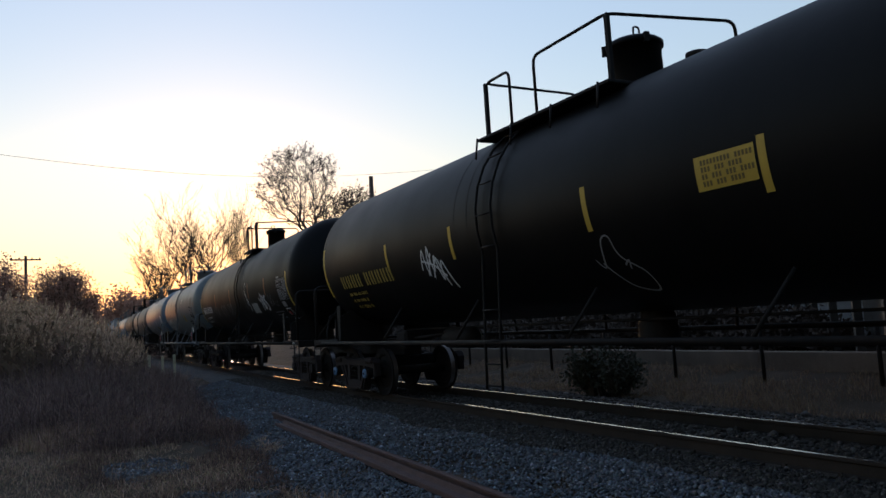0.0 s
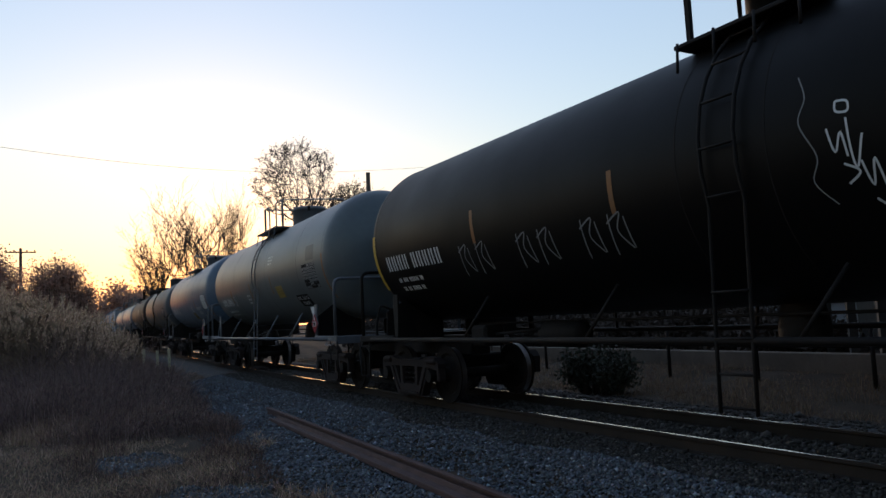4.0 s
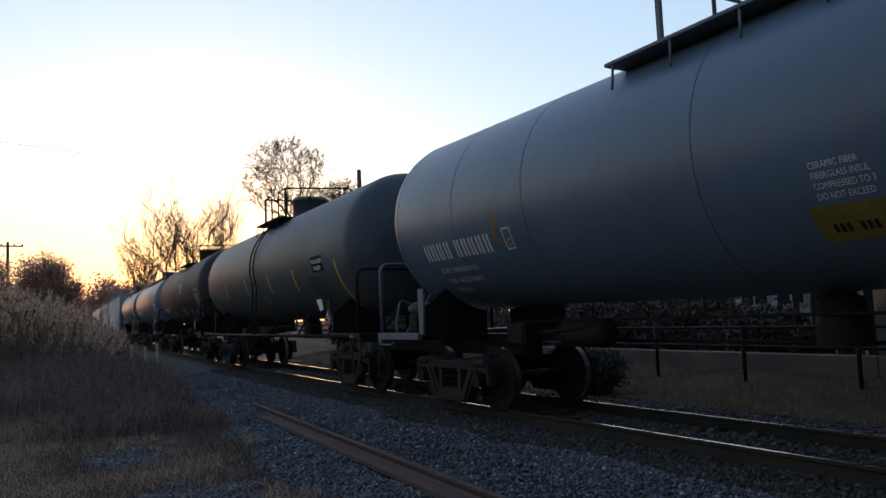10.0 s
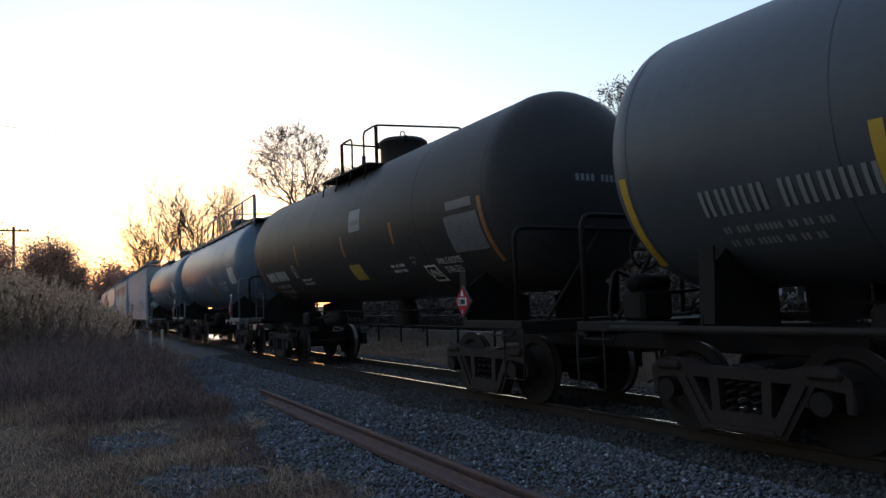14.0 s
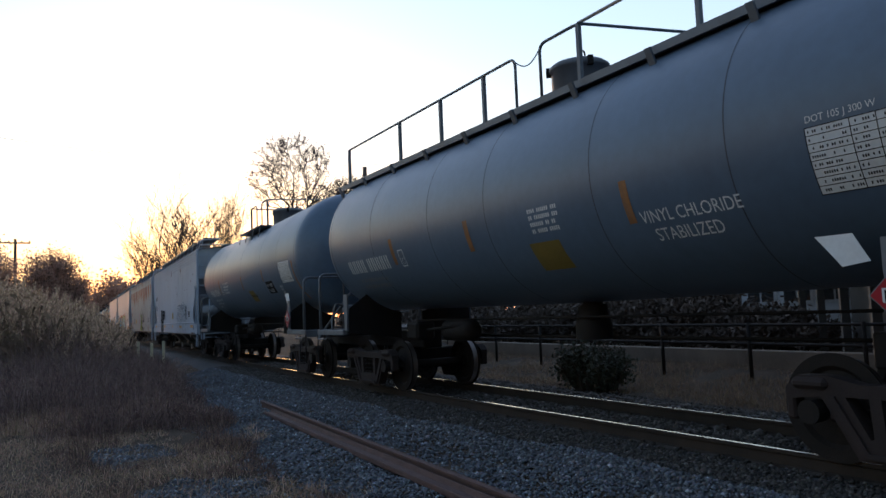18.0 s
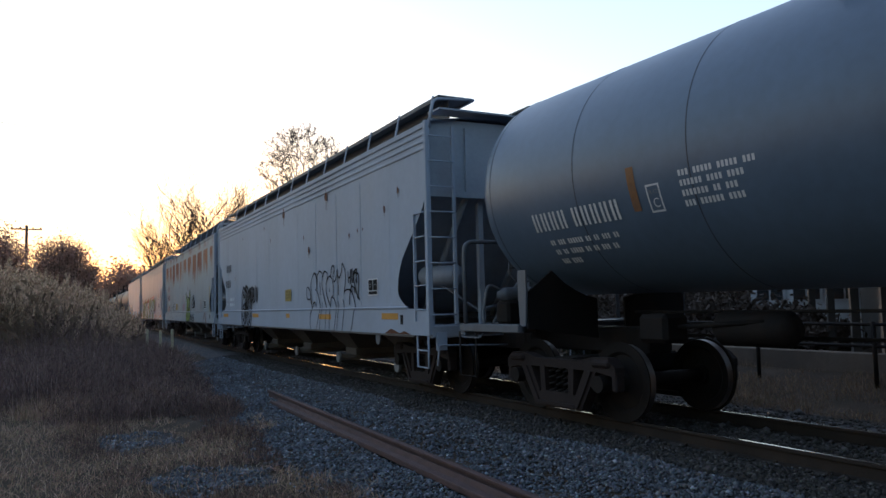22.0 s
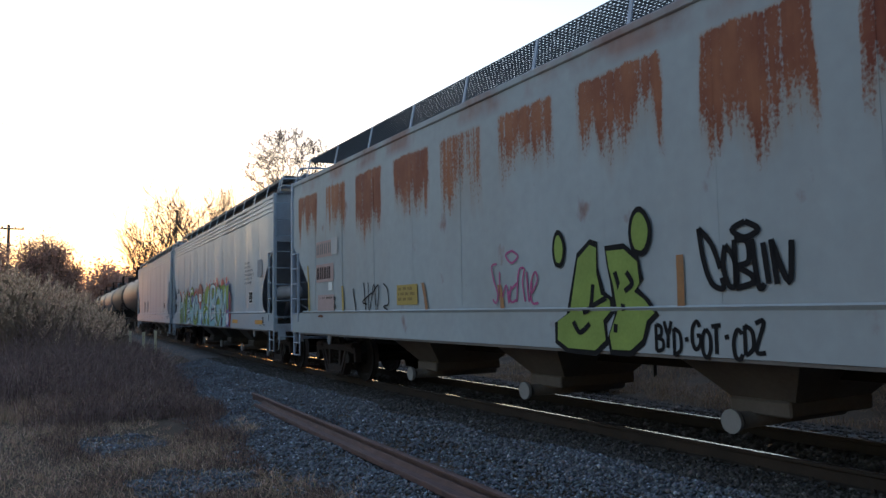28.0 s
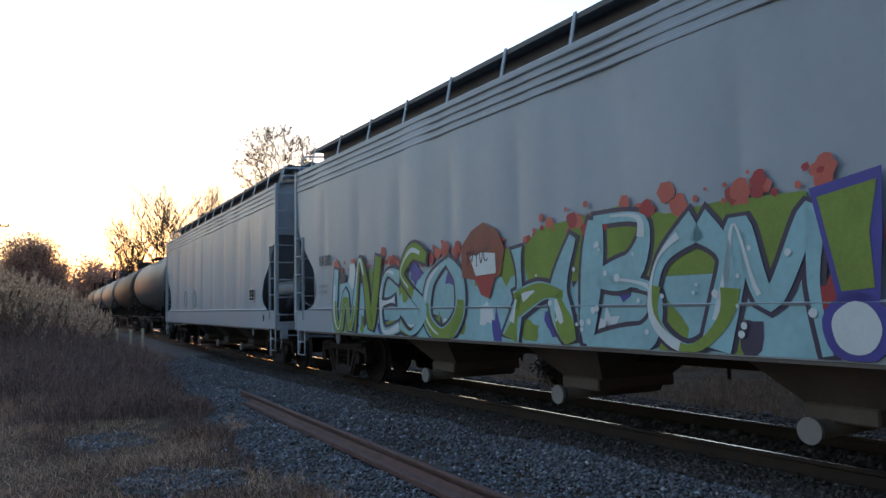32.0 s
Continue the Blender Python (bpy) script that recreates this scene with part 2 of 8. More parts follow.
# ---- building blocks ----
class Mesh:
    """Gathers simple solids into one mesh."""

    def __init__(self):
        self.v, self.f, self.smooth = [], [], []

    def add(self, verts, faces, smooth=False):
        n = len(self.v)
        self.v += [tuple(p) for p in verts]
        self.f += [tuple(n + i for i in f) for f in faces]
        self.smooth += [smooth] * len(faces)
        return self

    def box(self, c, s, turn=(0, 0, 0), bevel=0.0):
        m = pose(*c, *turn)
        x, y, z = s[0] / 2, s[1] / 2, s[2] / 2
        if bevel <= 0:
            p = [m @ Vector((a * x, b * y, d * z)) for a in (-1, 1) for b in (-1, 1) for d in (-1, 1)]
            return self.add(p, [(0, 1, 3, 2), (4, 6, 7, 5), (0, 4, 5, 1), (2, 3, 7, 6), (0, 2, 6, 4), (1, 5, 7, 3)])
        bm = bmesh.new()
        bmesh.ops.create_cube(bm, size=1)
        bmesh.ops.scale(bm, vec=s, verts=bm.verts)
        bmesh.ops.bevel(bm, geom=bm.edges[:], offset=bevel, segments=1, affect="EDGES")
        bm.verts.index_update()
        self.add([m @ v.co for v in bm.verts], [[v.index for v in f.verts] for f in bm.faces])
        bm.free()
        return self

    def tube(self, path, r, n=8, closed=False, cap=True):
        path = [Vector(p) for p in path]
        k = len(path)
        rings, up = [], None
        for i, p in enumerate(path):
            a = path[i - 1] if (i or closed) else p
            b = path[(i + 1) % k] if (i < k - 1 or closed) else p
            d = (b - a).normalized()
            if up is None:
                up = Vector((0, 0, 1)) if abs(d.z) < 0.9 else Vector((1, 0, 0))
            side = d.cross(up).normalized()
            up = side.cross(d).normalized()
            rr = r[i] if isinstance(r, (list, tuple)) else r
            rings.append([p + side * (rr * math.cos(2 * math.pi * j / n)) + up * (rr * math.sin(2 * math.pi * j / n)) for j in range(n)])
        f = []
        for i in range(k if closed else k - 1):
            q = (i + 1) % k
            for j in range(n):
                f.append((i * n + j, i * n + (j + 1) % n, q * n + (j + 1) % n, q * n + j))
        self.add([p for g in rings for p in g], f, True)
        if cap and not closed:
            m = len(self.v) - k * n
            self.f += [tuple(m + j for j in reversed(range(n))), tuple(m + (k - 1) * n + j for j in range(n))]
            self.smooth += [False, False]
        return self

    def lathe(self, profile, n=32, m=Matrix(), smooth=True):
        """profile: (radius, distance along y)."""
        v, f = [], []
        for r, y in profile:
            for j in range(n):
                a = 2 * math.pi * j / n
                v.append(m @ Vector((r * math.cos(a), y, r * math.sin(a))))
        for i in range(len(profile) - 1):
            for j in range(n):
                f.append((i * n + j, (i + 1) * n + j, (i + 1) * n + (j + 1) % n, i * n + (j + 1) % n))
        return self.add(v, f, smooth)

    def prism(self, outline, thick, m=Matrix()):
        """A flat outline in (y, z), thick along x, centred."""
        k = len(outline)
        v = [m @ Vector((s * thick / 2, y, z)) for s in (-1, 1) for y, z in outline]
        f = [tuple(reversed(range(k))), tuple(range(k, 2 * k))]
        f += [(i, (i + 1) % k, k + (i + 1) % k, k + i) for i in range(k)]
        return self.add(v, f)

    def data(self, name):
        me = bpy.data.meshes.new(name)
        me.from_pydata(self.v, [], self.f)
        me.polygons.foreach_set("use_smooth", self.smooth)
        me.update()
        return me


def part(name, mesh, mat, parent=None, label="", at=None):
    me = mesh.data(name) if isinstance(mesh, Mesh) else mesh
    if not me.materials:
        me.materials.append(mat)
    ob = new(name, me)
    if parent:
        ob.parent = parent
    if at is not None:
        ob.matrix_local = at
    return tagged(ob, label)


def rounded(points, r=0.12, n=4):
    """A bent bar through the points, with round corners."""
    pts = [Vector(p) for p in points]
    out = [pts[0]]
    for a, b, c in zip(pts, pts[1:], pts[2:]):
        d0, d1 = (a - b), (c - b)
        k = min(r, d0.length * 0.45, d1.length * 0.45)
        p, q = b + d0.normalized() * k, b + d1.normalized() * k
        for i in range(n + 1):
            t = i / n
            out.append(p * (1 - t) ** 2 + b * 2 * t * (1 - t) + q * t * t)
    return out + [pts[-1]]


# ---- ground, ballast, rails ----
def ground_height(x, y):
    d = x - TRACK_X - bend(y)
    h = -0.34
    if d > -1.75:
        h = -0.17
    elif d > -2.9:
        h = -0.17 - 0.17 * (-1.75 - d) / 1.15
    if d > 1.75:
        h = -0.17 - 0.2 * min(1, (d - 1.75) / 1.0)
    if d > 4.2:
        h += 0.30 * min(1, (d - 4.2) / 2.5)
    return h


def grid_sheet(xs, ys, height):
    m = Mesh()
    m.add([(x, y, height(x, y)) for y in ys for x in xs],
          [(j * len(xs) + i, j * len(xs) + i + 1, (j + 1) * len(xs) + i + 1, (j + 1) * len(xs) + i)
           for j in range(len(ys) - 1) for i in range(len(xs) - 1)], True)
    return m


xs = [-1500, -400, -120, -60, -30] + [i * 0.5 for i in range(-40, 61)] + [40, 60, 120, 400, 1500]
ys = [-900, -300, -100, -40, -20] + [i * 1.0 for i in range(-10, 101)] + [130, 180, 300, 600, 1500]


def rough_ground(x, y):
    r = 0.05 * noise.noise(Vector((x * 0.6, y * 0.6, 0))) + 0.02 * noise.noise(Vector((x * 2.5, y * 2.5, 3)))
    return ground_height(x, y) + (r if abs(x - TRACK_X - bend(y)) > 2.2 else 0.2 * r)


ground = part("ground", grid_sheet(xs, ys, rough_ground), M_SOIL)
tagged(ground, "dry soil and thatch beside the line", "ground", kind="structure")

bed = Mesh()
us = [-60 + 1.5 * i for i in range(0, 180)]
cross = [(-3.3, -0.50), (-2.9, -0.385), (-1.8, -0.155), (-1.3, -0.15), (-0.5, -0.17), (0.5, -0.17), (1.3, -0.15), (1.8, -0.155), (2.9, -0.33), (3.3, -0.45)]
bed.add([on_line(u, x + 0.12 * noise.noise(Vector((u, x, 0))), z + 0.025 * noise.noise(Vector((u * 2, x * 3, 5)))) for u in us for x, z in cross],
        [(j * 10 + i, j * 10 + i + 1, (j + 1) * 10 + i + 1, (j + 1) * 10 + i) for j in range(len(us) - 1) for i in range(9)], True)
ballast = tagged(part("ballast_bed", bed, M_BALLAST), "grey crushed stone ballast under the track", "ballast", kind="structure")

RAIL = [(-0.07, -0.17), (0.07, -0.17), (0.07, -0.158), (0.012, -0.14), (0.012, -0.045), (0.036, -0.03), (0.036, -0.006), (0.024, 0.0),
        (-0.024, 0.0), (-0.036, -0.006), (-0.036, -0.03), (-0.012, -0.045), (-0.012, -0.14), (-0.07, -0.158)]


def sweep(points, profile, mat):
    m = Mesh()
    k = len(profile)
    v = []
    for p, d in points:
        side = Vector((d.y, -d.x, 0)).normalized()
        v += [p + side * x + Vector((0, 0, z)) for x, z in profile]
    m.add(v, [(j * k + i, (j + 1) * k + i, (j + 1) * k + (i + 1) % k, j * k + (i + 1) % k) for j in range(len(points) - 1) for i in range(k)])
    n = len(m.v)
    m.f += [tuple(range(k)), tuple(reversed(range(n - k, n)))]
    m.smooth += [False, False]
    return m


track = tagged(new("railway_track"), "single railway track with shining rail heads on timber ties", "track", kind="structure")
for sx in (-1, 1):
    pts = [(on_line(u, sx * GAUGE / 2), Vector((slope(u), 1, 0)).normalized()) for u in us]
    rail = part("rail", sweep(pts, RAIL, M_RAIL), M_RAIL, track)
    head = [(-0.022, 0.0), (0.022, 0.0), (0.022, 0.003), (-0.022, 0.003)]
    part("rail_head", sweep([(p + Vector((0, 0, 0.0005)), d) for p, d in pts], head, M_TREAD), M_TREAD, rail, "bright worn running surface")

# ---- rolling stock: car space has its origin on the rail tops, y along the car, the side towards the camera at -x ----
CARS, WHEELSETS = [], []
ALONG = 0.94  # metres along the train for one unit of the car list and of the marks' y
M_RIM = material("worn_wheel_rim", (0.22, 0.20, 0.19), 0.4, 0.8, 0.2, 3, 60, 0.05, (0.05, 0.035, 0.03), 0.6)
WHEEL_R = 0.457
HALF_G = GAUGE / 2


def wheelset_mesh():
    m = Mesh()
    for s in (-1, 1):
        x = s * (HALF_G - 0.035)
        turn = pose(x, 0, 0, 0, 0, -90 * s)
        prof = [(0.10, -0.09), (0.13, -0.09), (0.14, -0.03), (0.33, -0.015), (0.37, -0.055), (0.455, -0.06), (0.457, 0.045), (0.485, 0.055),
                (0.487, 0.075), (0.37, 0.07), (0.33, 0.03), (0.14, 0.05), (0.10, 0.09)]
        m.lathe(prof, 52, turn, False)
    m.lathe([(0.0, -1.05), (0.075, -1.05), (0.075, -0.72), (0.09, -0.7), (0.09, 0.7), (0.075, 0.72), (0.075, 1.05), (0.0, 1.05)], 16, pose(0, 0, 0, 0, 0, 90))
    return m.data("wheelset")


def tread_mesh():
    m = Mesh()
    m.lathe([(0.4585, -0.055), (0.4595, 0.04)], 48, pose(0, 0, 0), True)
    return m.data("tread")


def sideframe_mesh():
    """One casting: sagging top chord, pedestals over the bearings, ribbed sloping arms, columns and a spring seat."""
    m = Mesh().prism([(-0.98, 0.77), (-0.70, 0.77), (-0.42, 0.71), (0.42, 0.71), (0.70, 0.77), (0.98, 0.77), (1.11, 0.66), (1.11, 0.55),
                      (0.72, 0.60), (0.46, 0.60), (-0.46, 0.60), (-0.72, 0.60), (-1.11, 0.55), (-1.11, 0.66)], 0.15)
    m.prism([(-0.48, 0.09), (0.48, 0.09), (0.42, 0.25), (0.30, 0.29), (-0.30, 0.29), (-0.42, 0.25)], 0.158)
    m.prism([(-0.40, 0.12), (0.40, 0.12), (0.37, 0.16), (-0.37, 0.16)], 0.25)
    for s in (-1, 1):
        m.prism([(s * y, z) for y, z in ((0.56, 0.61), (0.78, 0.60), (0.47, 0.09), (0.29, 0.14))][::s], 0.154)
        m.prism([(s * y, z) for y, z in ((0.64, 0.60), (0.71, 0.595), (0.43, 0.12), (0.36, 0.14))][::s], 0.21)
        m.prism([(s * y, z) for y, z in ((0.25, 0.62), (0.35, 0.62), (0.33, 0.27), (0.23, 0.27))][::s], 0.162)
        m.box((0, s * 1.075, 0.49), (0.146, 0.09, 0.24), bevel=0.02).box((0, s * 0.67, 0.50), (0.146, 0.09, 0.22), bevel=0.02)
        m.box((0, s * 0.87, 0.70), (0.24, 0.34, 0.10), bevel=0.035)
    return m.data("sideframe")


def springs_mesh():
    return Mesh().tube([(0.055 * math.cos(a * 0.9), 0.055 * math.sin(a * 0.9), 0.26 + a * 0.012) for a in range(31)], 0.016, 5).data("spring")


def bearing_mesh():
    return Mesh().lathe([(0.0, -0.11), (0.06, -0.11), (0.075, -0.095), (0.10, -0.09), (0.105, 0.08), (0.0, 0.08)], 16, pose(0, 0, 0, 0, 0, -90), False).data("bearing")


WHEELSET, TREAD, SIDEFRAME, SPRINGS, BEARING = wheelset_mesh(), tread_mesh(), sideframe_mesh(), springs_mesh(), bearing_mesh()
BOLSTER = Mesh().box((0, 0, 0.60), (1.9, 0.42, 0.26), bevel=0.03).box((0, 0, 0.78), (0.36, 0.36, 0.14)).data("bolster")
BEAM = Mesh().box((0, 0.50, 0.42), (1.6, 0.10, 0.10)).box((0, -0.50, 0.42), (1.6, 0.10, 0.10)).tube([(-0.55, 0.5, 0.42), (-0.55, -0.5, 0.42)], 0.02, 6).tube([(0.55, 0.5, 0.42), (0.55, -0.5, 0.42)], 0.02, 6).data("brake_beam")


def truck(car, y):
    """A two-axle truck under the car."""
    t = part("truck", BOLSTER, M_IRON, car, "rust-stained cast steel truck", pose(0, y, 0))
    for s in (-1, 1):
        part("sideframe", SIDEFRAME, M_CAST, t, at=pose(s * 0.99, 0, 0))
        for d in (-0.15, 0.0, 0.15):
            part("spring", SPRINGS, M_IRON, t, at=pose(s * 0.99, d, 0))
            part("spring", SPRINGS, M_IRON, t, at=pose(s * 0.88, d + 0.07, 0))
        for d in (-0.86, 0.86):
            part("bearing", BEARING, M_IRON, t, at=pose(s * 1.05, d, WHEEL_R, 0, 0, 90 - 90 * s))
    part("brake_beam", BEAM, M_IRON, t)
    for d in (-0.86, 0.86):
        w = part("wheelset", WHEELSET, M_IRON, t, at=pose(0, d, WHEEL_R))
        for s in (-1, 1):
            part("tread", TREAD, M_RIM, w, "bright worn wheel rim", pose(s * (HALF_G - 0.035), 0, 0, 0, 0, -90 * s))
        WHEELSETS.append((w, d))


def coupler(car, y, s):
    m = Mesh().box((0, y - s * 0.25, 0.86), (0.16, 0.6, 0.18), bevel=0.02).box((0.05, y + s * 0.12, 0.86), (0.30, 0.22, 0.30), bevel=0.04)
    m.box((-0.12, y + s * 0.22, 0.86), (0.12, 0.2, 0.28), bevel=0.03)
    part("coupler", m, M_IRON, car)
    h = Mesh().tube(rounded([(0.32, y - s * 0.2, 0.82), (0.32, y + s * 0.12, 0.78), (0.3, y + s * 0.2, 0.36), (0.22, y + s * 0.33, 0.28)], 0.15), 0.022, 8)
    part("air_hose", h, M_HOSE, car)


def wrap(y, a, r, zc):
    """A point on the camera's side of a tank: a is the angle above its middle."""
    return (-r * math.cos(a), y, zc + r * math.sin(a))


def angle(z, r, zc):
    return math.asin(max(-0.99, min(0.99, (z - zc) / r)))


def dipped(y, dip, h):
    """Height by which a tank that drains to its middle stands above the usual level."""
    return dip * (0.4 * min(abs(y), h) / h + 0.35)


class Skin:
    """Where flat marks go: a tank's round side (r) or a flat side (x)."""

    def __init__(self, r=None, zc=0.0, x=-1.55, lift=0.004, along=ALONG, dip=0.0, h=1.0, tuck=0.0, floor=-9.0):
        self.tuck, self.floor = tuck, floor
        self.r, self.zc, self.x, self.lift, self.along, self.dip, self.h = r, zc, x, lift, along, dip, h

    def at(self, y, z, up=0.0):
        y, z = y * self.along, max(z, self.floor)
        if self.r:
            zc = self.zc + dipped(y, self.dip, self.h)
            return wrap(y, angle(z, self.r, zc), self.r + self.lift + up, zc)
        return (self.x + (self.tuck if z > 1.45 else 0.0) - self.lift - up, y, z)

    def raised(self, more):
        return Skin(self.r, self.zc, self.x, self.lift + more, self.along, self.dip, self.h)


def patch(skin, y0, y1, z0, z1, lean=0.0, n=6, up=0.0):
    """A thin plate laid on the skin."""
    m = Mesh()
    v = []
    for i in range(n + 1):
        z = z0 + (z1 - z0) * i / n
        d = lean * i / n
        v += [skin.at(y0 + d, z, up), skin.at(y1 + d, z, up)]
    return m.add(v, [(2 * i, 2 * i + 1, 2 * i + 3, 2 * i + 2) for i in range(n)])


def bars(skin, y, z, height, widths, gap=0.3, up=0.0):
    """A row of plain bars, one for each character; y runs down as the row runs on."""
    m = Mesh()
    for w in widths:
        if w > 0:
            q = patch(skin, y, y - w * height, z, z + height, 0, 3, up)
            m.add(q.v, q.f)
        y -= (abs(w) + gap) * height
    return m


def lettering(name, text, skin, y, z, height, mat, parent, up=0.0, grow=0.0, squeeze=1.0, label="", shear=0.0):
    """Built-in font, laid on the skin, reading towards -y."""
    c = bpy.data.curves.new(name, "FONT")
    c.body, c.size, c.offset, c.resolution_u, c.shear = text, height * 1.38, grow, 3, shear
    ob = bpy.data.objects.new(name, c)
    me = bpy.data.meshes.new_from_object(ob)
    for v in me.vertices:
        v.co = skin.at(y - v.co.x * squeeze, z + v.co.y, up)
    bpy.data.objects.remove(ob)
    bpy.data.curves.remove(c)
    me.materials.clear()
    me.name = name
    return part(name, me, mat, parent, label)


def stroke(skin, points, w=0.02, up=0.0):
    """A sprayed line: a narrow ribbon."""
    m = Mesh()
    p = [Vector((a, b)) for a, b in points]
    v = []
    for i, q in enumerate(p):
        d = (p[min(i + 1, len(p) - 1)] - p[max(i - 1, 0)]).normalized()
        n = Vector((-d.y, d.x)) * w / 2
        v += [skin.at(q.x + n.x, q.y + n.y, up), skin.at(q.x - n.x, q.y - n.y, up)]
    return m.add(v, [(2 * i, 2 * i + 1, 2 * i + 3, 2 * i + 2) for i in range(len(p) - 1)])


def smooth_line(points, n=5):
    out = []
    k = len(points)
    for i in range(k - 1):
        a, b, c, d = (Vector(points[max(0, min(k - 1, i + j))]) for j in (-1, 0, 1, 2))
        for t in range(n):
            t /= n
            out.append(0.5 * ((2 * b) + (c - a) * t + (2 * a - 5 * b + 4 * c - d) * t * t + (3 * b - a - 3 * c + d) * t ** 3))
    return out + [Vector(points[-1])]


# ---- tank cars ----
def tank_car(front, rear, paint, label, trim=None, r=1.48, zc=2.95, inset=0.85, dome=-0.9, deck="short", ladder=None, sill=True, seams=(), heads=0.72, posts=(0.7, 0.05, -0.65, -1.35), dome_r=0.5, dome_top=4.95, flange=0.68, dip=0.0):
    car = tagged(new("tank_car"), label, "tank car", "tank cars of the passing train")
    h = (rear - front) / 2 * ALONG
    dome, posts, seams = dome * ALONG, [y * ALONG for y in posts], [y * ALONG for y in seams]
    ladder = ladder * ALONG if ladder is not None else None
    trim = trim or M_IRON
    m = Mesh()
    cap = [(r * math.sin(math.pi / 2 * i / 10), -h - heads * math.cos(math.pi / 2 * i / 10)) for i in range(11)]
    cap[0] = (0.001, cap[0][1])
    m.lathe(cap + [(r, 0.0)] + [(q, -y) for q, y in reversed(cap)], 88, pose(0, 0, zc))
    m.v = [Vector((p[0], p[1], p[2] + dipped(p[1], dip, h))) for p in m.v]
    tank = part("tank", m, paint, car)
    # weld seams show as fine dark rings
    for y in (-h + 0.03, *seams, h - 0.03):
        part("weld_seam", Mesh().lathe([(r + 0.0015, y - 0.008), (r + 0.0035, y), (r + 0.0015, y + 0.008)], 88, pose(0, 0, zc + dipped(y, dip, h))), M_SEAM if paint in (M_BLUE, M_GREY, M_DARK) else M_IRON, tank)
    end = h + 0.85
    for s in (-1, 1):
        y = s * (h - inset)
        sill_m = Mesh().box((0, s * (end + y * s) / 2, 0.93), (0.42, abs(end - abs(y)) + 1.6, 0.34), bevel=0.02)
        part("draft_sill", sill_m, M_IRON, car)
        # saddle between sill and tank
        sd = Mesh()
        for x in (-1, 1):
            arcp = [(x * (0.25 + 1.15 * i / 6), zc - math.sqrt(r * r - (0.25 + 1.15 * i / 6) ** 2)) for i in range(7)]
            low = [(x * 1.42, 1.12), (x * 0.25, 0.95)]
            k = arcp[:5] + [(x * 1.40, 1.60)] + low
            sd.prism([(a, b) for a, b in k], 0.03, pose(0, y + s * 0.1, 0, 0, 0, -90))
            yf = s * (h - flange)
            part("saddle_flange", Mesh().prism([(yf - 0.06, 1.15), (yf + 0.06, 1.15), (yf + 0.09, 1.62), (yf + 0.09, 1.88), (yf - 0.09, 1.88), (yf - 0.09, 1.62)], 0.03, pose(x * 1.44, 0, 0)), trim, car)
        part("saddle", sd, M_IRON, car)
        # end platform beams, end rail and steps
        pf = Mesh()
        for x in (-1, 1):
            pf.box((x * 1.46, s * (h + 0.10), 1.115), (0.10, 1.5, 0.11), bevel=0.01)
        pf.box((0, s * (end - 0.06), 1.08), (3.0, 0.12, 0.16), bevel=0.01).box((0, s * (h + 0.55), 1.14), (2.9, 0.5, 0.03))
        part("end_platform", pf, trim, car)
        ry = s * (h + 0.72)
        part("end_rail", Mesh().tube(rounded([(-1.48, ry, 1.15), (-1.48, ry, 2.38), (1.48, ry, 2.38), (1.48, ry, 1.15)], 0.16), 0.032, 10), trim, car)
        if dip > 0.1 or trim is not M_TRIM:
            part("rail_brace", Mesh().tube([(-0.05, ry, 2.36), (-1.0, ry, 1.16)], 0.024, 8), trim, car)
        for x in (-1.5, 1.5):
            st = Mesh().tube([(x, s * (h + 0.42), 1.06), (x, s * (h + 0.42), 0.42), (x, s * (h + 0.86), 0.42), (x, s * (h + 0.86), 1.06)], 0.014, 6)
            part("sill_step", st, M_IRON, car)
            part("grab_iron", Mesh().tube(rounded([(x * 1.0, s * (h + 0.22), 1.03), (x * 1.04, s * (h + 0.22), 0.98), (x * 1.04, s * (h + 0.68), 0.98), (x, s * (h + 0.68), 1.03)], 0.03), 0.012, 6), trim, car)
        coupler(car, s * (end + 0.32), s)
        truck(car, y)
    if sill:
        for x in (-1.5, 1.5):
            sr = Mesh().tube([(x, -h - 0.3, 1.1), (x, h + 0.3, 1.1)], 0.038, 10)
            part("side_rail", sr, trim, car)
            for y in (-h * 0.55, -h * 0.18, h * 0.2, h * 0.58):
                part("rail_bracket", Mesh().tube([(x, y, 1.1), (x * 0.80, y - 0.3, 1.72)], 0.022, 6), trim, car)
    # under the tank: outlet, brake cylinder, reservoir, rods
    ou = Mesh().lathe([(0.0, -0.34), (0.14, -0.34), (0.14, -0.2), (0.2, -0.18), (0.26, 0.1), (0.26, 0.3)], 16, pose(0, dome, 1.28, -90, 0, 0))
    part("bottom_outlet", ou, M_IRON, car)
    part("brake_reservoir", Mesh().lathe([(0.0, -0.5), (0.12, -0.48), (0.19, -0.4), (0.19, 0.4), (0.12, 0.48), (0.0, 0.5)], 18, pose(-0.35, h * 0.45, 1.12)), M_IRON, car)
    part("brake_valve", Mesh().box((-0.6, h - 2.3, 1.12), (0.4, 0.45, 0.34), bevel=0.05).tube([(-0.6, h - 2.3, 1.12), (-0.5, h - 3.6, 1.2)], 0.03, 6), M_IRON, car)
    part("brake_rod", Mesh().tube([(0.2, -h + 1.5, 1.0), (0.2, h - 1.5, 1.0)], 0.024, 6).tube([(-0.25, -h + 1.5, 1.3), (-0.25, h - 1.5, 1.3)], 0.02, 6), M_IRON, car)
    # manway housing on top, with its lid, latches and lifting eye
    top = zc + r
    dh = dome_top - top
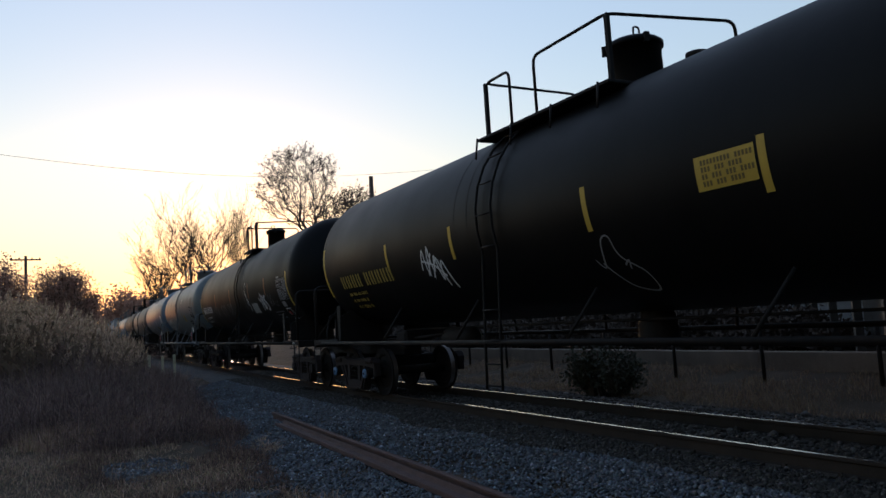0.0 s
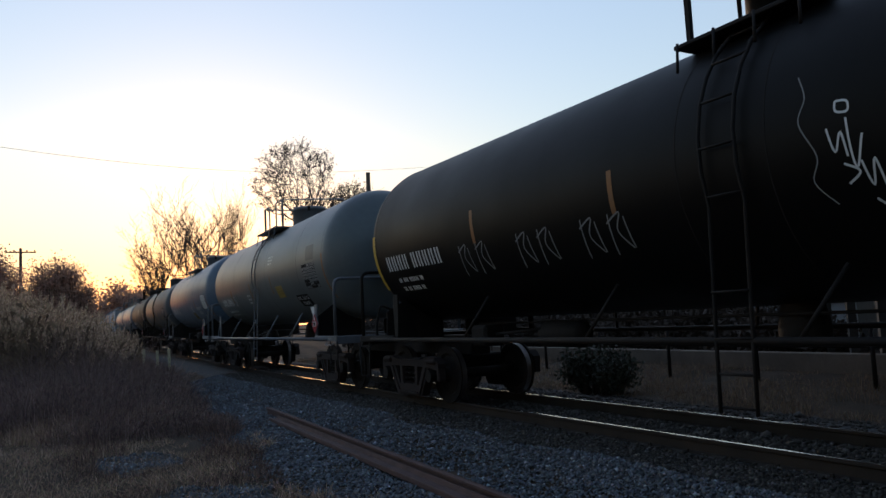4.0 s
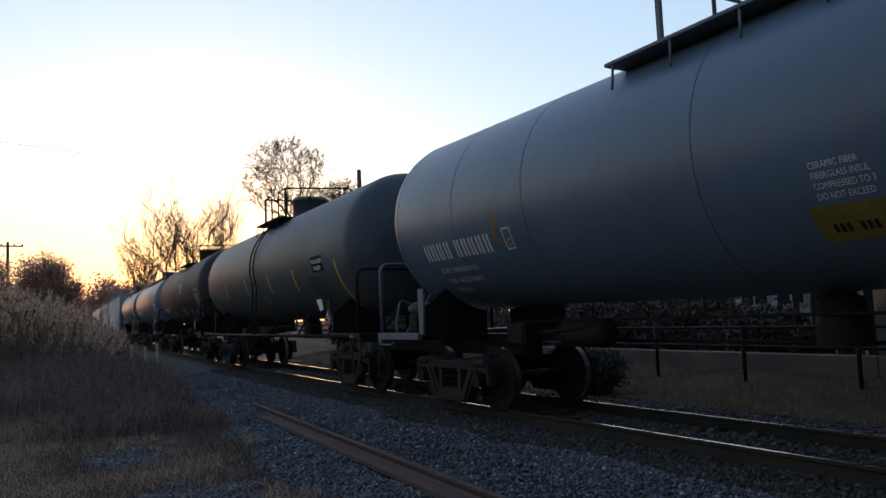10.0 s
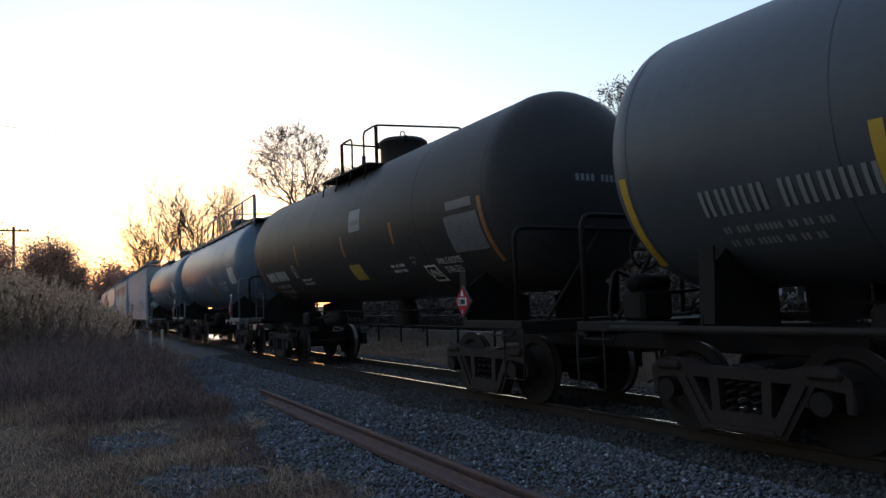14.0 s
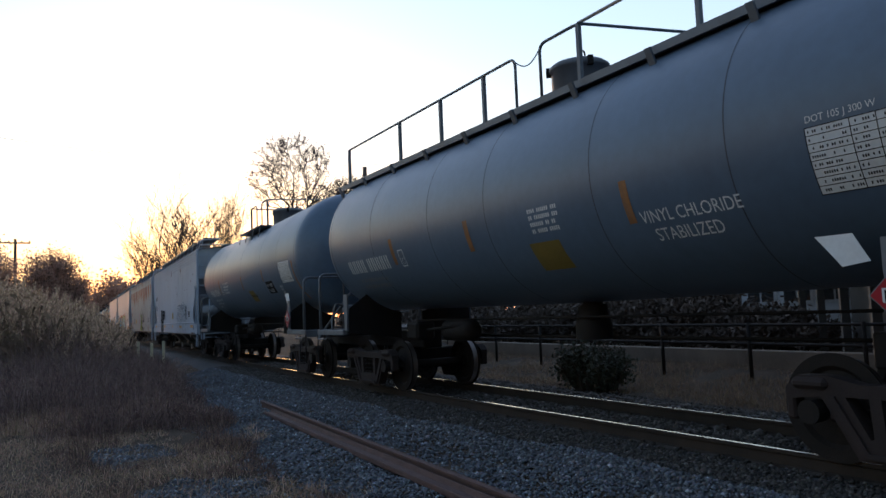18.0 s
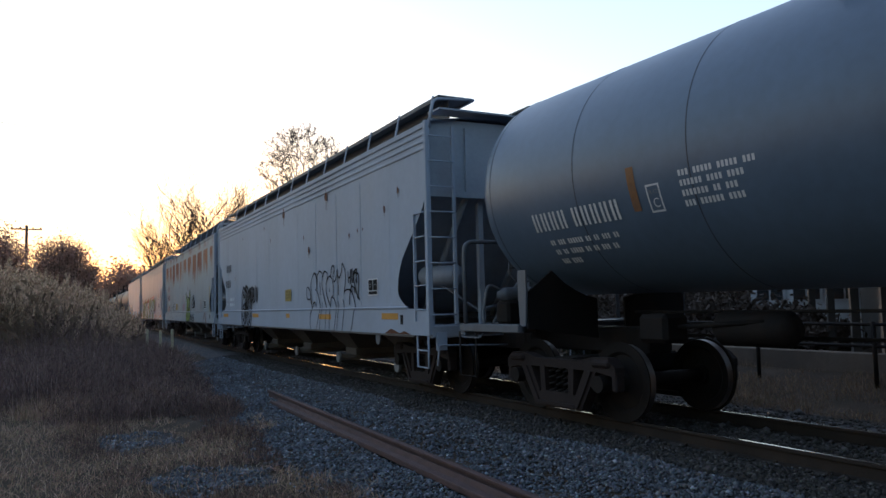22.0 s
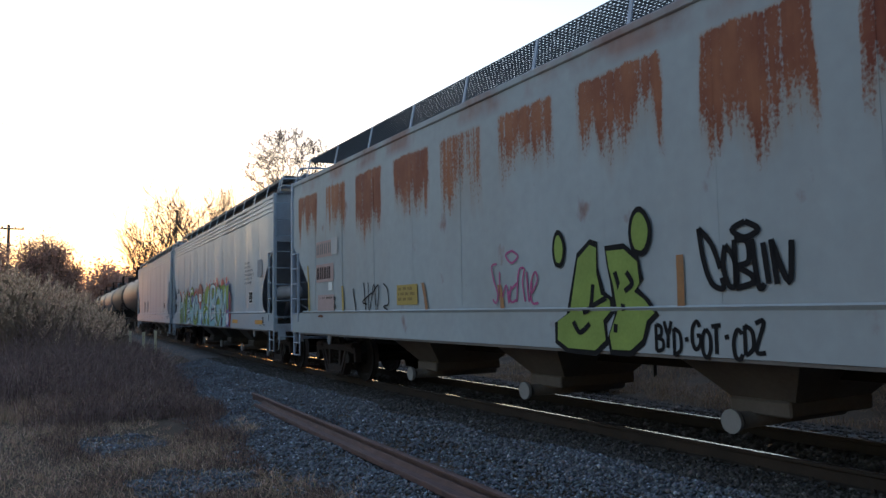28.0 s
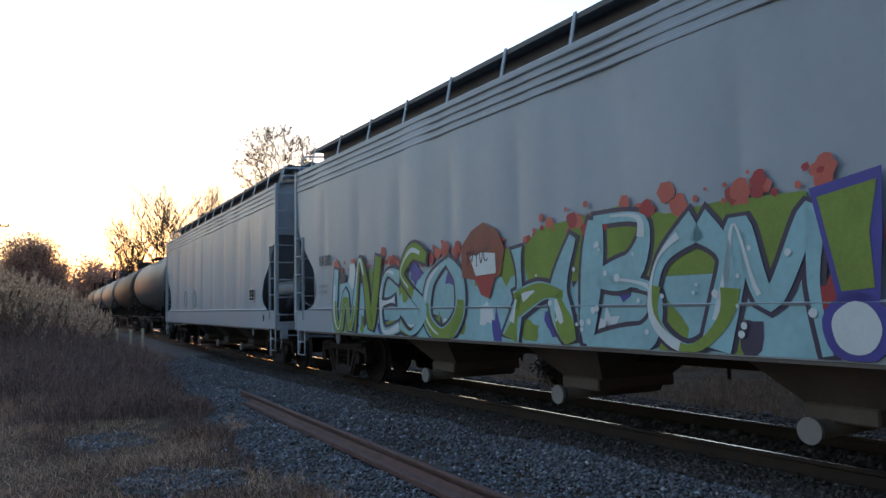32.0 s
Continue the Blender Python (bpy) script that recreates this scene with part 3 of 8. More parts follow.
    dm = Mesh().lathe([(dome_r, -0.14), (dome_r - 0.01, dh - 0.12), (dome_r + 0.025, dh - 0.11), (dome_r + 0.025, dh - 0.05), (dome_r - 0.04, dh), (0.001, dh + 0.02)], 28, pose(0, dome, top, 90, 0, 0))
    cover = part("manway_housing", dm, paint if paint in (M_BLACK, M_DARK, M_BROWN) else trim, car)
    for a in (35, 140, 250):
        ca, sa = math.cos(radians(a)) * (dome_r + 0.03), math.sin(radians(a)) * (dome_r + 0.03)
        part("cover_latch", Mesh().box((ca, dome + sa, top + dh - 0.08), (0.07, 0.07, 0.13), (0, 0, a)), M_IRON, cover)
    part("lifting_eye", Mesh().tube(rounded([(-0.2, dome - dome_r * 0.6, top + dh - 0.01), (-0.2, dome - dome_r * 0.6, top + dh + 0.11), (-0.1, dome - dome_r * 0.6, top + dh + 0.11), (-0.1, dome - dome_r * 0.6, top + dh - 0.01)], 0.04), 0.013, 6), M_IRON, cover)
    part("safety_valve", Mesh().lathe([(0.10, -0.05), (0.10, 0.10), (0.14, 0.12), (0.14, 0.18), (0.001, 0.2)], 14, pose(0.1, dome - 0.95, top, 90, 0, 0)), M_IRON, car)
    px = 0.95
    pz = zc + math.sqrt(r * r - px * px) + 0.20
    p1, p2, p3, p4 = posts
    if deck == "long":
        y0, y1 = -h - 0.75, h + 0.55
    else:
        y0, y1 = p4 - 0.12, p1 + 0.1
    gx = 0.42
    for x in (-1, 1):
        if deck == "long" and x > 0:
            continue
        pl = Mesh()
        if deck == "short":
            y2, wide = y1 + (0.55 if dip > 0.08 else 0.0), 0.42 if paint is M_BLACK else 0.62
            pl.box((x * (px - 0.10), (y0 + y2) / 2, pz - 0.03), (wide, y2 - y0, 0.045), bevel=0.008)
            for i in range(4):
                y = y0 + 0.12 + (y2 - y0 - 0.24) * i / 3
                part("platform_leg", Mesh().tube([(x * (px + 0.18), y, pz - 0.03), (x * (px + 0.25), y - 0.04, pz - 0.36)], 0.016, 6), trim, car)
            part("top_platform", pl, trim, car, "steel walkway slab")
            continue
        pl.box((x * (px - gx / 2), (y0 + y1) / 2, pz), (gx, y1 - y0, 0.03)).box((x * px, (y0 + y1) / 2, pz - 0.02), (0.03, y1 - y0, 0.10)).box((x * (px - gx), (y0 + y1) / 2, pz - 0.02), (0.03, y1 - y0, 0.08))
        part("top_platform", pl, trim, car, "open steel running board")
        k = max(3, int((y1 - y0) / 1.25))
        for i in range(k + 1):
            y = y0 + 0.1 + (y1 - y0 - 0.2) * i / k
            part("platform_leg", Mesh().box((x * (px + 0.06), y, pz - 0.15), (0.03, 0.09, 0.30), (0, x * 24, 0)), trim, car)
    hz = 5.07
    rails = [[(-0.9, p2, pz), (-0.9, p2, hz), (-0.9, p1, hz), (0.9, p1, hz), (0.9, p1, pz)],
             [(-0.9, p3, pz), (-0.9, p3, hz), (-0.9, p4, hz), (0.9, p4 - 0.4, hz), (0.9, p4 - 0.45, top - 0.25)]]
    stands = [(-0.9, p1), (-0.9, p4)]
    if deck == "long":
        rails[0] = [(-0.9, p2, pz), (-0.9, p2, hz), (-0.9, y1 - 0.3, hz), (-0.9, y1 - 0.3, pz)]
        rails.append([(-0.9, p4, hz), (-0.9, y0 + 0.1, hz), (-0.9, y0 + 0.1, pz)])
        stands += [(-0.9, y) for y in (y1 - 0.35, h * 0.62, h * 0.36, -h * 0.55, -h * 0.78, y0 + 0.35)]
    if deck == "long" or trim is M_TRIM:
        part("safety_chain", Mesh().tube([(-0.9, p2 + (p3 - p2) * i / 8, hz - 0.06 - 0.14 * math.sin(math.pi * i / 8)) for i in range(9)], 0.010, 5), trim, car)
    for p in rails:
        part("handrail", Mesh().tube(rounded(p, 0.13), 0.022, 8), trim, car)
    for x, y in stands:
        part("rail_post", Mesh().box((x, y, (pz + hz) / 2), (0.055, 0.055, hz - pz)), trim, car)
    if ladder is not None:
        ld = Mesh()
        for d in (-0.2, 0.2):
            path = [wrap(ladder + d, radians(a), r + 0.07, zc) for a in range(65, -30, -12)] + [(-1.52, ladder + d, 1.1), (-1.54, ladder + d, 0.45)]
            ld.tube(path, 0.02, 6)
        for i in range(5):
            a = radians(52 - 17 * i)
            p = wrap(ladder, a, r + 0.07, zc)
            ld.tube([(p[0], ladder - 0.2, p[2]), (p[0], ladder + 0.2, p[2])], 0.014, 6)
        for z in (1.55, 1.12, 0.8, 0.5):
            ld.tube([(-1.53, ladder - 0.2, z), (-1.53, ladder + 0.2, z)], 0.014, 6)
        part("ladder", ld, trim, car)
    CARS.append((car, (front + rear) / 2 * ALONG + 0.42))
    return car, Skin(r, zc, dip=dip, h=h)


CHARS = (0.62, 0.62, 0.62, 0.62, -0.2, 0.6, 0.6, 0.6, 0.6, 0.6)


def stencil(car, skin, y, z, height, mat, end_y, n=10):
    """A car's reporting mark as plain bars, with its lines of small data below."""
    w = CHARS[:n]
    total = (sum(abs(c) for c in w) + 0.3 * (len(w) - 1)) * height
    k = (y - end_y) / total
    yy = y
    for c in w:
        if c > 0:
            # each character as two plain upright bars
            a, b = yy, yy - c * height * k
            for p, q in ((a, a + (b - a) * 0.34), (a + (b - a) * 0.66, b)):
                part("mark_bar", patch(skin, p, q, z, z + height, 0, 3, 0.005), mat, car)
        yy -= (abs(c) + 0.3) * height * k


def small_print(car, skin, y, z, rows, mat, size=0.055, step=0.105, name="stencil_line"):
    """Rows of small characters as plain bars: each row the lengths of its words."""
    for i, words in enumerate(rows):
        m = Mesh()
        yy = y
        for n in words:
            for _ in range(n):
                q = patch(skin, yy, yy - size * 0.55, z - i * step, z - i * step + size, 0, 1)
                m.add(q.v, q.f)
                yy -= size * 0.85
            yy -= size * 0.9
        tagged(part(name, m, mat, car), kind="stuff")


def strip(car, skin, y, z0, z1, mat, w=0.11):
    part("reflective_strip", patch(skin, y + w / 2, y - w / 2, z0, z1), mat, car, "upright marking stripe")


def table_panel(car, skin, y0, y1, z0, z1, mat, ink, rows=8, cells=None):
    """Rows and columns of small print on a plate; cells lightens the fields."""
    p = part("data_panel", patch(skin, y0, y1, z0, z1), mat, car, "panel of small printed tables")
    grid, text, fill = Mesh(), Mesh(), Mesh()
    dz, w = (z1 - z0) / rows, y0 - y1
    cols = (0.0, 0.40, 0.62, 0.80, 1.0)
    r = random.Random(int(abs(y0) * 100))
    for i in range(rows + 1):
        q = patch(skin, y0, y1, z0 + dz * i - 0.003, z0 + dz * i + 0.003, 0, 1, 0.003)
        grid.add(q.v, q.f)
    for k in cols:
        q = patch(skin, y0 - w * k + 0.004, y0 - w * k - 0.004, z0, z1, 0, 4, 0.003)
        grid.add(q.v, q.f)
    for i in range(rows):
        z = z0 + dz * (i + 0.32)
        for a, c in zip(cols, cols[1:]):
            if cells and r.random() < 0.75:
                q = patch(skin, y0 - w * a - 0.012, y0 - w * c + 0.012, z0 + dz * i + 0.012, z0 + dz * (i + 1) - 0.012, 0, 1, 0.002)
                fill.add(q.v, q.f)
            y = y0 - w * a - 0.025
            while y > y0 - w * c + 0.05 - 0.06 * r.random():
                if r.random() < 0.5:
                    q = patch(skin, y, y - 0.012, z, z + dz * 0.32, 0, 1, 0.004)
                    text.add(q.v, q.f)
                y -= 0.022
    tagged(part("table_grid", grid, ink, p), kind="stuff")
    tagged(part("table_print", text, mat if cells else ink, p), kind="stuff")
    if cells:
        tagged(part("table_field", fill, cells, p), kind="stuff")


def diamond(car, skin_x, y, z, s=0.215, notice=(0.0, 0.0)):
    """A red placard on its post, with its number."""
    sk, at = Skin(x=skin_x - 0.004), y
    y *= ALONG
    post = part("placard_holder", Mesh().prism([(y, z + s + 0.02), (y + s + 0.02, z), (y, z - s - 0.02), (y - s - 0.02, z)], 0.02, pose(skin_x + 0.018, 0, 0)), M_TRIM, car)
    m = Mesh().prism([(y, z + s), (y + s, z), (y, z - s), (y - s, z)], 0.008, pose(skin_x, 0, 0))
    part("placard", m, M_RED, post, "red diamond hazard placard")
    part("number_panel", patch(sk, at + 0.13, at - 0.13, z - 0.055, z + 0.055, 0, 1), M_LETTER, post)
    lettering("placard_number", "1086", sk, at + 0.125, z - 0.04, 0.08, M_INK, post, 0.003, 0.006)
    lettering("placard_class", "2", sk, at + 0.025, z - 0.165, 0.06, M_LETTER, post, 0.003)
    if notice:
        p, q = y + notice[0], z + notice[1]
        part("paper_notice", Mesh().prism([(p + 0.72, q + 0.40), (p + 0.40, q + 0.40), (p + 0.27, q + 0.17), (p + 0.50, q + 0.14)], 0.006, pose(skin_x + 0.14, 0, 0)), M_LETTER, car, "pale notice beside the placard")
    part("flame_mark", Mesh().prism([(y + 0.04, z + 0.08), (y - 0.04, z + 0.08), (y, z + 0.175)], 0.006, pose(skin_x - 0.006, 0, 0)), M_LETTER, post)


def plate_c(car, skin, y, z, s=0.27):
    m = Mesh()
    for q in (patch(skin, y, y - s * 0.75, z, z + 0.02, 0, 1), patch(skin, y, y - s * 0.75, z + s, z + s + 0.02, 0, 1), patch(skin, y, y - 0.02, z, z + s, 0, 3), patch(skin, y - s * 0.75 + 0.02, y - s * 0.75, z, z + s, 0, 3)):
        m.add(q.v, q.f)
    b = part("clearance_box", m, M_LETTER, car)
    lettering("clearance_letter", "C", skin, y - 0.06, z + 0.05, 0.10, M_LETTER, b)
    lettering("clearance_word", "PLATE", skin, y - 0.025, z + 0.19, 0.045, M_FADED, b)


def scribble(car, skin, lines, mat, w=0.03, name="graffiti_tag"):
    m = Mesh()
    for p in lines:
        q = stroke(skin, smooth_line(p), w)
        m.add(q.v, q.f)
    part(name, m, mat, car, "sprayed graffiti lines")


M_OCHRE = material("dull_ochre_label", (0.16, 0.11, 0.025), 0.7, 0, 0.15, 4, 30, 0.05)
M_MILK = material("thin_white_spray", (0.45, 0.48, 0.52), 0.7, 0, 0.35, 5, 30, 0.05, (0.05, 0.05, 0.055), 0.6)


class HeadSkin:
    """The round end of a tank that faces along the line; y of the mark runs across it."""

    def __init__(self, front, rear, zc, heads=0.72, r=1.48):
        self.h, self.zc, self.heads, self.r = (rear - front) / 2 * ALONG, zc, heads, r

    def at(self, y, z, up=0.0):
        k = max(0.0, 1 - (y * y + (z - self.zc) ** 2) / self.r ** 2)
        return (-y, -self.h - self.heads * math.sqrt(k) - 0.006 - up, z)


def head_marks(car, front, rear, zc, x, z, rows, mat, size=0.09):
    """Small stencils on the leading head."""
    sk = HeadSkin(front, rear, zc)
    small_print(car, sk, -x, z, rows, mat, size, size * 1.5, "head_stencil")


def brake_gear(car, h, mat):
    """Hand brake and cylinder on the platform behind the tank."""
    y = h + 0.48
    g = part("brake_stand", Mesh().box((-0.75, y, 1.32), (0.5, 0.34, 0.34), bevel=0.04), M_IRON, car, "grimy brake gear on the end platform")
    part("brake_cylinder", Mesh().lathe([(0.0, -0.3), (0.11, -0.28), (0.11, 0.2), (0.05, 0.3), (0.0, 0.3)], 16, pose(-0.75, y, 1.58, 0, 0, 90)), mat, g)
    part("brake_pipe", Mesh().tube(rounded([(-0.9, y, 1.6), (-1.2, y + 0.05, 1.75), (-1.3, y + 0.05, 1.3), (-1.3, y, 1.15)], 0.1), 0.022, 6), mat, g)
    part("brake_rod", Mesh().tube([(-0.5, y + 0.1, 1.45), (0.6, y + 0.1, 1.5)], 0.025, 6), mat, g)
    part("hand_wheel", Mesh().tube([(-0.35 + 0.24 * math.cos(a * math.pi / 10), h + 0.86, 2.0 + 0.24 * math.sin(a * math.pi / 10)) for a in range(20)], 0.016, 6, closed=True).tube([(-0.59, h + 0.86, 2.0), (-0.11, h + 0.86, 2.0)], 0.012, 5), mat, g)


# the black car that is passing when the clip starts
a, sk = tank_car(0.8, 16.03, M_BLACK, "black general-purpose tank car with yellow marking strips", zc=2.87, inset=0.42, dome=-1.4, seams=(0.95, 1.35), posts=(1.07, 0.38, -0.28, -1.93), dome_r=0.36, dome_top=5.0, ladder=0.33)
for y, z0, z1 in ((-4.5, 2.39, 2.9), (-1.9, 2.37, 2.89), (1.53, 2.37, 2.88), (4.1, 2.38, 2.88)):
    strip(a, sk, y, z0, z1, M_YELLOW, 0.09)
strip(a, sk, 7.62, 2.1, 3.15, M_YELLOW, 0.1)
lab = part("yellow_label", patch(sk, -3.69, -4.42, 2.52, 2.85), M_YELLOW, a, "yellow label with faint print")
small_print(a, Skin(1.483, 2.87), -3.77, 2.76, ((9, 5), (3, 3, 4), (2, 3, 3, 4), (3, 3, 4)), M_OCHRE, 0.05, 0.068)
stencil(a, sk, 6.73, 2.23, 0.25, M_GOLD, 4.05, 11)
small_print(a, sk, 6.6, 2.07, ((3, 4, 3, 6), (2, 3, 6, 2), (2, 2, 6, 2)), M_GOLD, 0.06, 0.13)
scribble(a, sk, [((2.75, 2.3), (2.6, 2.62), (2.55, 2.2), (2.4, 2.66), (2.35, 2.25), (2.2, 2.5), (2.15, 2.1), (2.0, 2.4), (1.85, 1.95)), ((2.7, 2.45), (2.3, 2.35), (2.0, 2.15)), ((2.6, 2.2), (2.3, 2.55)), ((2.45, 2.15), (2.15, 2.45), (2.05, 2.0))], M_LETTER, 0.035)
scribble(a, sk, [((-1.75, 2.05), (-1.85, 1.95), (-2.0, 2.25), (-2.15, 2.28), (-2.2, 2.05), (-2.45, 1.85), (-2.4, 1.65), (-2.1, 1.7), (-1.95, 1.85), (-1.85, 2.0)), ((-2.2, 1.95), (-2.3, 2.0), (-2.25, 1.9))], M_FADED, 0.02)

# bright caps on the bearings of its trucks
for q in (-1, 1):
    for d in (-0.86, 0.86):
        cap_at = pose(-1.165, q * ((16.03 - 0.8) / 2 * ALONG - 0.42) + d, WHEEL_R, 0, 0, 90)
        cap = part("bearing_cap", Mesh().lathe([(0.0, 0.03), (0.08, 0.03), (0.095, 0.015), (0.095, 0.0)], 18, cap_at, False), M_CAPBLUE, a, "blue bearing cap")
        part("cap_bolt", Mesh().lathe([(0.0, 0.045), (0.022, 0.045), (0.022, 0.03)], 6, cap_at, False), M_IRON, cap)

# second black car
b, sk = tank_car(19.1, 34.4, M_BLACK, "black oil tank car with a faded data panel", zc=2.87, inset=0.3, dome=-0.33, seams=(-0.1, -1.2), posts=(0.09, -0.59, -1.2, -1.43), dome_r=0.3, dome_top=4.97, ladder=-0.7)
table_panel(b, sk, -6.29, -7.3, 2.27, 2.82, M_IRON, M_MILK, 8, M_TRIM)
part("panel_heading", patch(sk, -6.33, -6.62, 2.85, 2.9), M_FADED, b)
part("paper_notice", patch(sk, -6.28, -6.63, 2.08, 2.22, -0.03), M_FADED, b)
rp = part("warning_plate", patch(sk, -6.26, -6.74, 1.74, 2.04, -0.06), M_MILK, b, "white-rimmed dark plate with a red mark")
part("plate_face", patch(sk, -6.29, -6.71, 1.765, 2.015, -0.05, 4, 0.003), M_INK, rp)
part("plate_mark", patch(sk, -6.42, -6.56, 1.86, 1.95, 0, 2, 0.006), M_RED, rp)
for i, (p, q) in enumerate(((-4.9, -5.9), (-4.95, -5.75), (-5.0, -5.7))):
    part("faded_line", patch(sk, p, q, 1.96 - 0.08 * i, 1.985 - 0.08 * i, 0, 1), M_TRIM, b)
scribble(b, sk, [((-4.98, 2.5), (-5.05, 2.25), (-5.15, 2.18), (-5.2, 2.4)), ((-5.3, 2.5), (-5.28, 2.3), (-5.4, 2.2), (-5.45, 2.35)), ((-5.6, 2.25), (-5.75, 2.12), (-5.85, 2.3))], M_FADED, 0.015)

strip(b, sk, -7.38, 2.0, 2.97, M_YELLOW, 0.10)
strip(b, sk, 7.72, 2.0, 2.98, M_YELLOW, 0.10)
for y in (-4.75, -2.37, 0.92, 4.05):
    strip(b, sk, y, 2.49, 2.97, M_AMBER, 0.08)
part("yellow_label", patch(sk, -2.42, -3.2, 2.03, 2.33, -0.08), M_FADED, b, "dull yellowed label")
scribble(b, sk, [((-3.72, 2.46), (-3.86, 2.36), (-3.98, 2.40)), ((-4.0, 2.58), (-3.97, 2.36), (-3.90, 2.08)), ((-4.12, 2.52), (-4.13, 2.12)), ((-4.12, 2.5), (-4.30, 2.44), (-4.16, 2.32), (-4.36, 2.2), (-4.13, 2.1)), ((-4.58, 2.46), (-4.42, 2.45), (-4.42, 2.33), (-4.58, 2.26), (-4.6, 2.12), (-4.42, 2.06))], M_MILK, 0.065)
scribble(b, sk, [((-1.9, 3.0), (-2.0, 2.98), (-2.0, 2.9), (-1.9, 2.92), (-1.9, 3.0)), ((-1.8, 2.8), (-1.85, 2.6), (-1.92, 2.75), (-1.95, 2.55)), ((-1.98, 2.85), (-2.0, 2.45), (-2.1, 2.7)), ((-1.9, 2.5), (-2.02, 2.42), (-1.9, 2.34)), ((-2.05, 2.5), (-2.1, 2.3), (-2.16, 2.5), (-2.2, 2.25)), ((-2.08, 2.2), (-2.2, 2.12), (-2.3, 2.3))], M_LETTER, 0.02)
scribble(b, sk, [((-1.55, 3.3), (-1.62, 3.1), (-1.55, 2.9), (-1.68, 2.6), (-1.6, 2.4), (-1.75, 2.2))], M_FADED, 0.012)
for yy in (4.6, 4.1, 3.0, 2.5, 1.6, 1.1):
    scribble(b, sk, [((yy, 2.05), (yy - 0.05, 2.5)), ((yy, 2.4), (yy - 0.25, 2.5), (yy - 0.15, 2.3), (yy - 0.3, 2.1)), ((yy - 0.3, 2.45), (yy - 0.32, 2.1))], M_FADED, 0.02)
stencil(b, sk, 7.26, 2.31, 0.25, M_LETTER, 5.2)
small_print(b, sk, 7.05, 2.1, ((2, 3, 6, 2), (2, 2, 5, 2)), M_LETTER, 0.07, 0.15)

# grey car, vinyl chloride service
c, sk = tank_car(37.57, 51.06, M_GREY, "grey pressure tank car with a side ladder", dome=-0.9, posts=(0.93, 0.36, -0.45, -1.19), dome_top=4.88, ladder=-0.04, seams=(-4.55, -1.2, 0.75, 3.2), trim=M_TRIM, dip=0.02)
part("dark_panel", patch(sk, -5.4, -6.05, 2.93, 3.27), M_DARK, c, "repainted dark square")
table_panel(c, sk, -5.02, -6.1, 2.28, 2.86, M_INK, M_GREY, 8, M_FADED)
bp = part("name_plate", patch(sk, -3.70, -4.72, 1.90, 2.19), M_INK, c, "black plate with white words")
lettering("cargo_text", "VINYL CHLORIDE", sk, -3.76, 2.065, 0.085, M_LETTER, bp, 0.004, squeeze=0.98)
lettering("cargo_text", "STABILIZED", sk, -3.9, 1.935, 0.085, M_LETTER, bp, 0.004, squeeze=0.98)
diamond(c, -1.5, -6.07, 1.44)
part("amber_label", patch(sk, -2.13, -2.78, 2.19, 2.5), M_GOLD, c, "faded amber label")
small_print(c, sk.raised(0.003), -2.2, 2.41, ((3, 3, 4), (2, 3, 3, 4), (3, 3, 4)), M_OCHRE, 0.05, 0.075)
strip(c, sk, -1.72, 2.32, 2.8, M_AMBER, 0.1)
strip(c, sk, 0.96, 2.3, 2.75, M_AMBER, 0.1)
small_print(c, sk, -1.58, 3.3, ((5, 6), (7, 3), (5, 3)), M_LETTER, 0.05, 0.085)
small_print(c, sk, 1.65, 2.38, ((5, 2), (4, 3), (6,)), M_LETTER, 0.06, 0.11)
strip(c, sk, -6.68, 2.0, 3.0, M_AMBER, 0.1)
stencil(c, sk, 5.82, 2.2, 0.24, M_LETTER, 4.1)
strip(c, sk, 3.96, 2.25, 2.7, M_AMBER, 0.1)
plate_c(c, sk, 3.82, 2.18)
small_print(c, sk, 5.65, 1.98, ((2, 3, 6, 2, 2, 3, 2), (2, 2, 5, 2, 2, 3, 2)), M_LETTER, 0.06, 0.12)

# blue-grey car
d, sk = tank_car(53.96, 66.98, M_BLUE, "blue-grey pressure tank car with fresh white lettering", dome=-0.68, posts=(0.65, -0.13, -0.81, -1.55), dome_top=4.90, seams=(-4.75, -2.8, -0.2, 2.74, 4.6), trim=M_TRIM, sill=False, dip=0.11)
table_panel(d, sk, -5.0, -6.1, 2.3, 2.87, M_LETTER, M_IRON)
strip(d, sk, -6.36, 1.85, 2.83, M_AMBER, 0.12)
lettering("cargo_text", "VINYL CHLORIDE", sk, -3.03, 2.31, 0.13, M_LETTER, d, squeeze=0.97)
lettering("cargo_text", "STABILIZED", sk, -3.12, 2.12, 0.13, M_LETTER, d, squeeze=1.0)
for i, line in enumerate(("CERAMIC FIBER", "FIBERGLASS INSUL", "COMPRESSED TO 3", "DO NOT EXCEED")):
    lettering("insulation_text", line, sk, -1.4, 2.52 - 0.085 * i, 0.055, M_LETTER, d, squeeze=0.85)
yl = part("yellow_label", patch(sk, -1.27, -1.98, 1.93, 2.22), M_OLIVE, d, "yellow label with dark print")
small_print(d, sk.raised(0.003), -1.42, 2.0, ((3, 3, 4),), M_IRON, 0.07)
small_print(d, sk, -4.15, 2.02, ((6, 2), (8,), (3, 2)), M_LETTER, 0.045, 0.08)
diamond(d, -1.5, -5.85, 1.43)
strip(d, sk, -2.8, 2.4, 2.76, M_AMBER, 0.12)
stencil(d, sk, 5.7, 2.3, 0.25, M_LETTER, 3.72)
strip(d, sk, 3.53, 2.35, 2.8, M_AMBER, 0.12)
plate_c(d, sk, 3.36, 2.29)
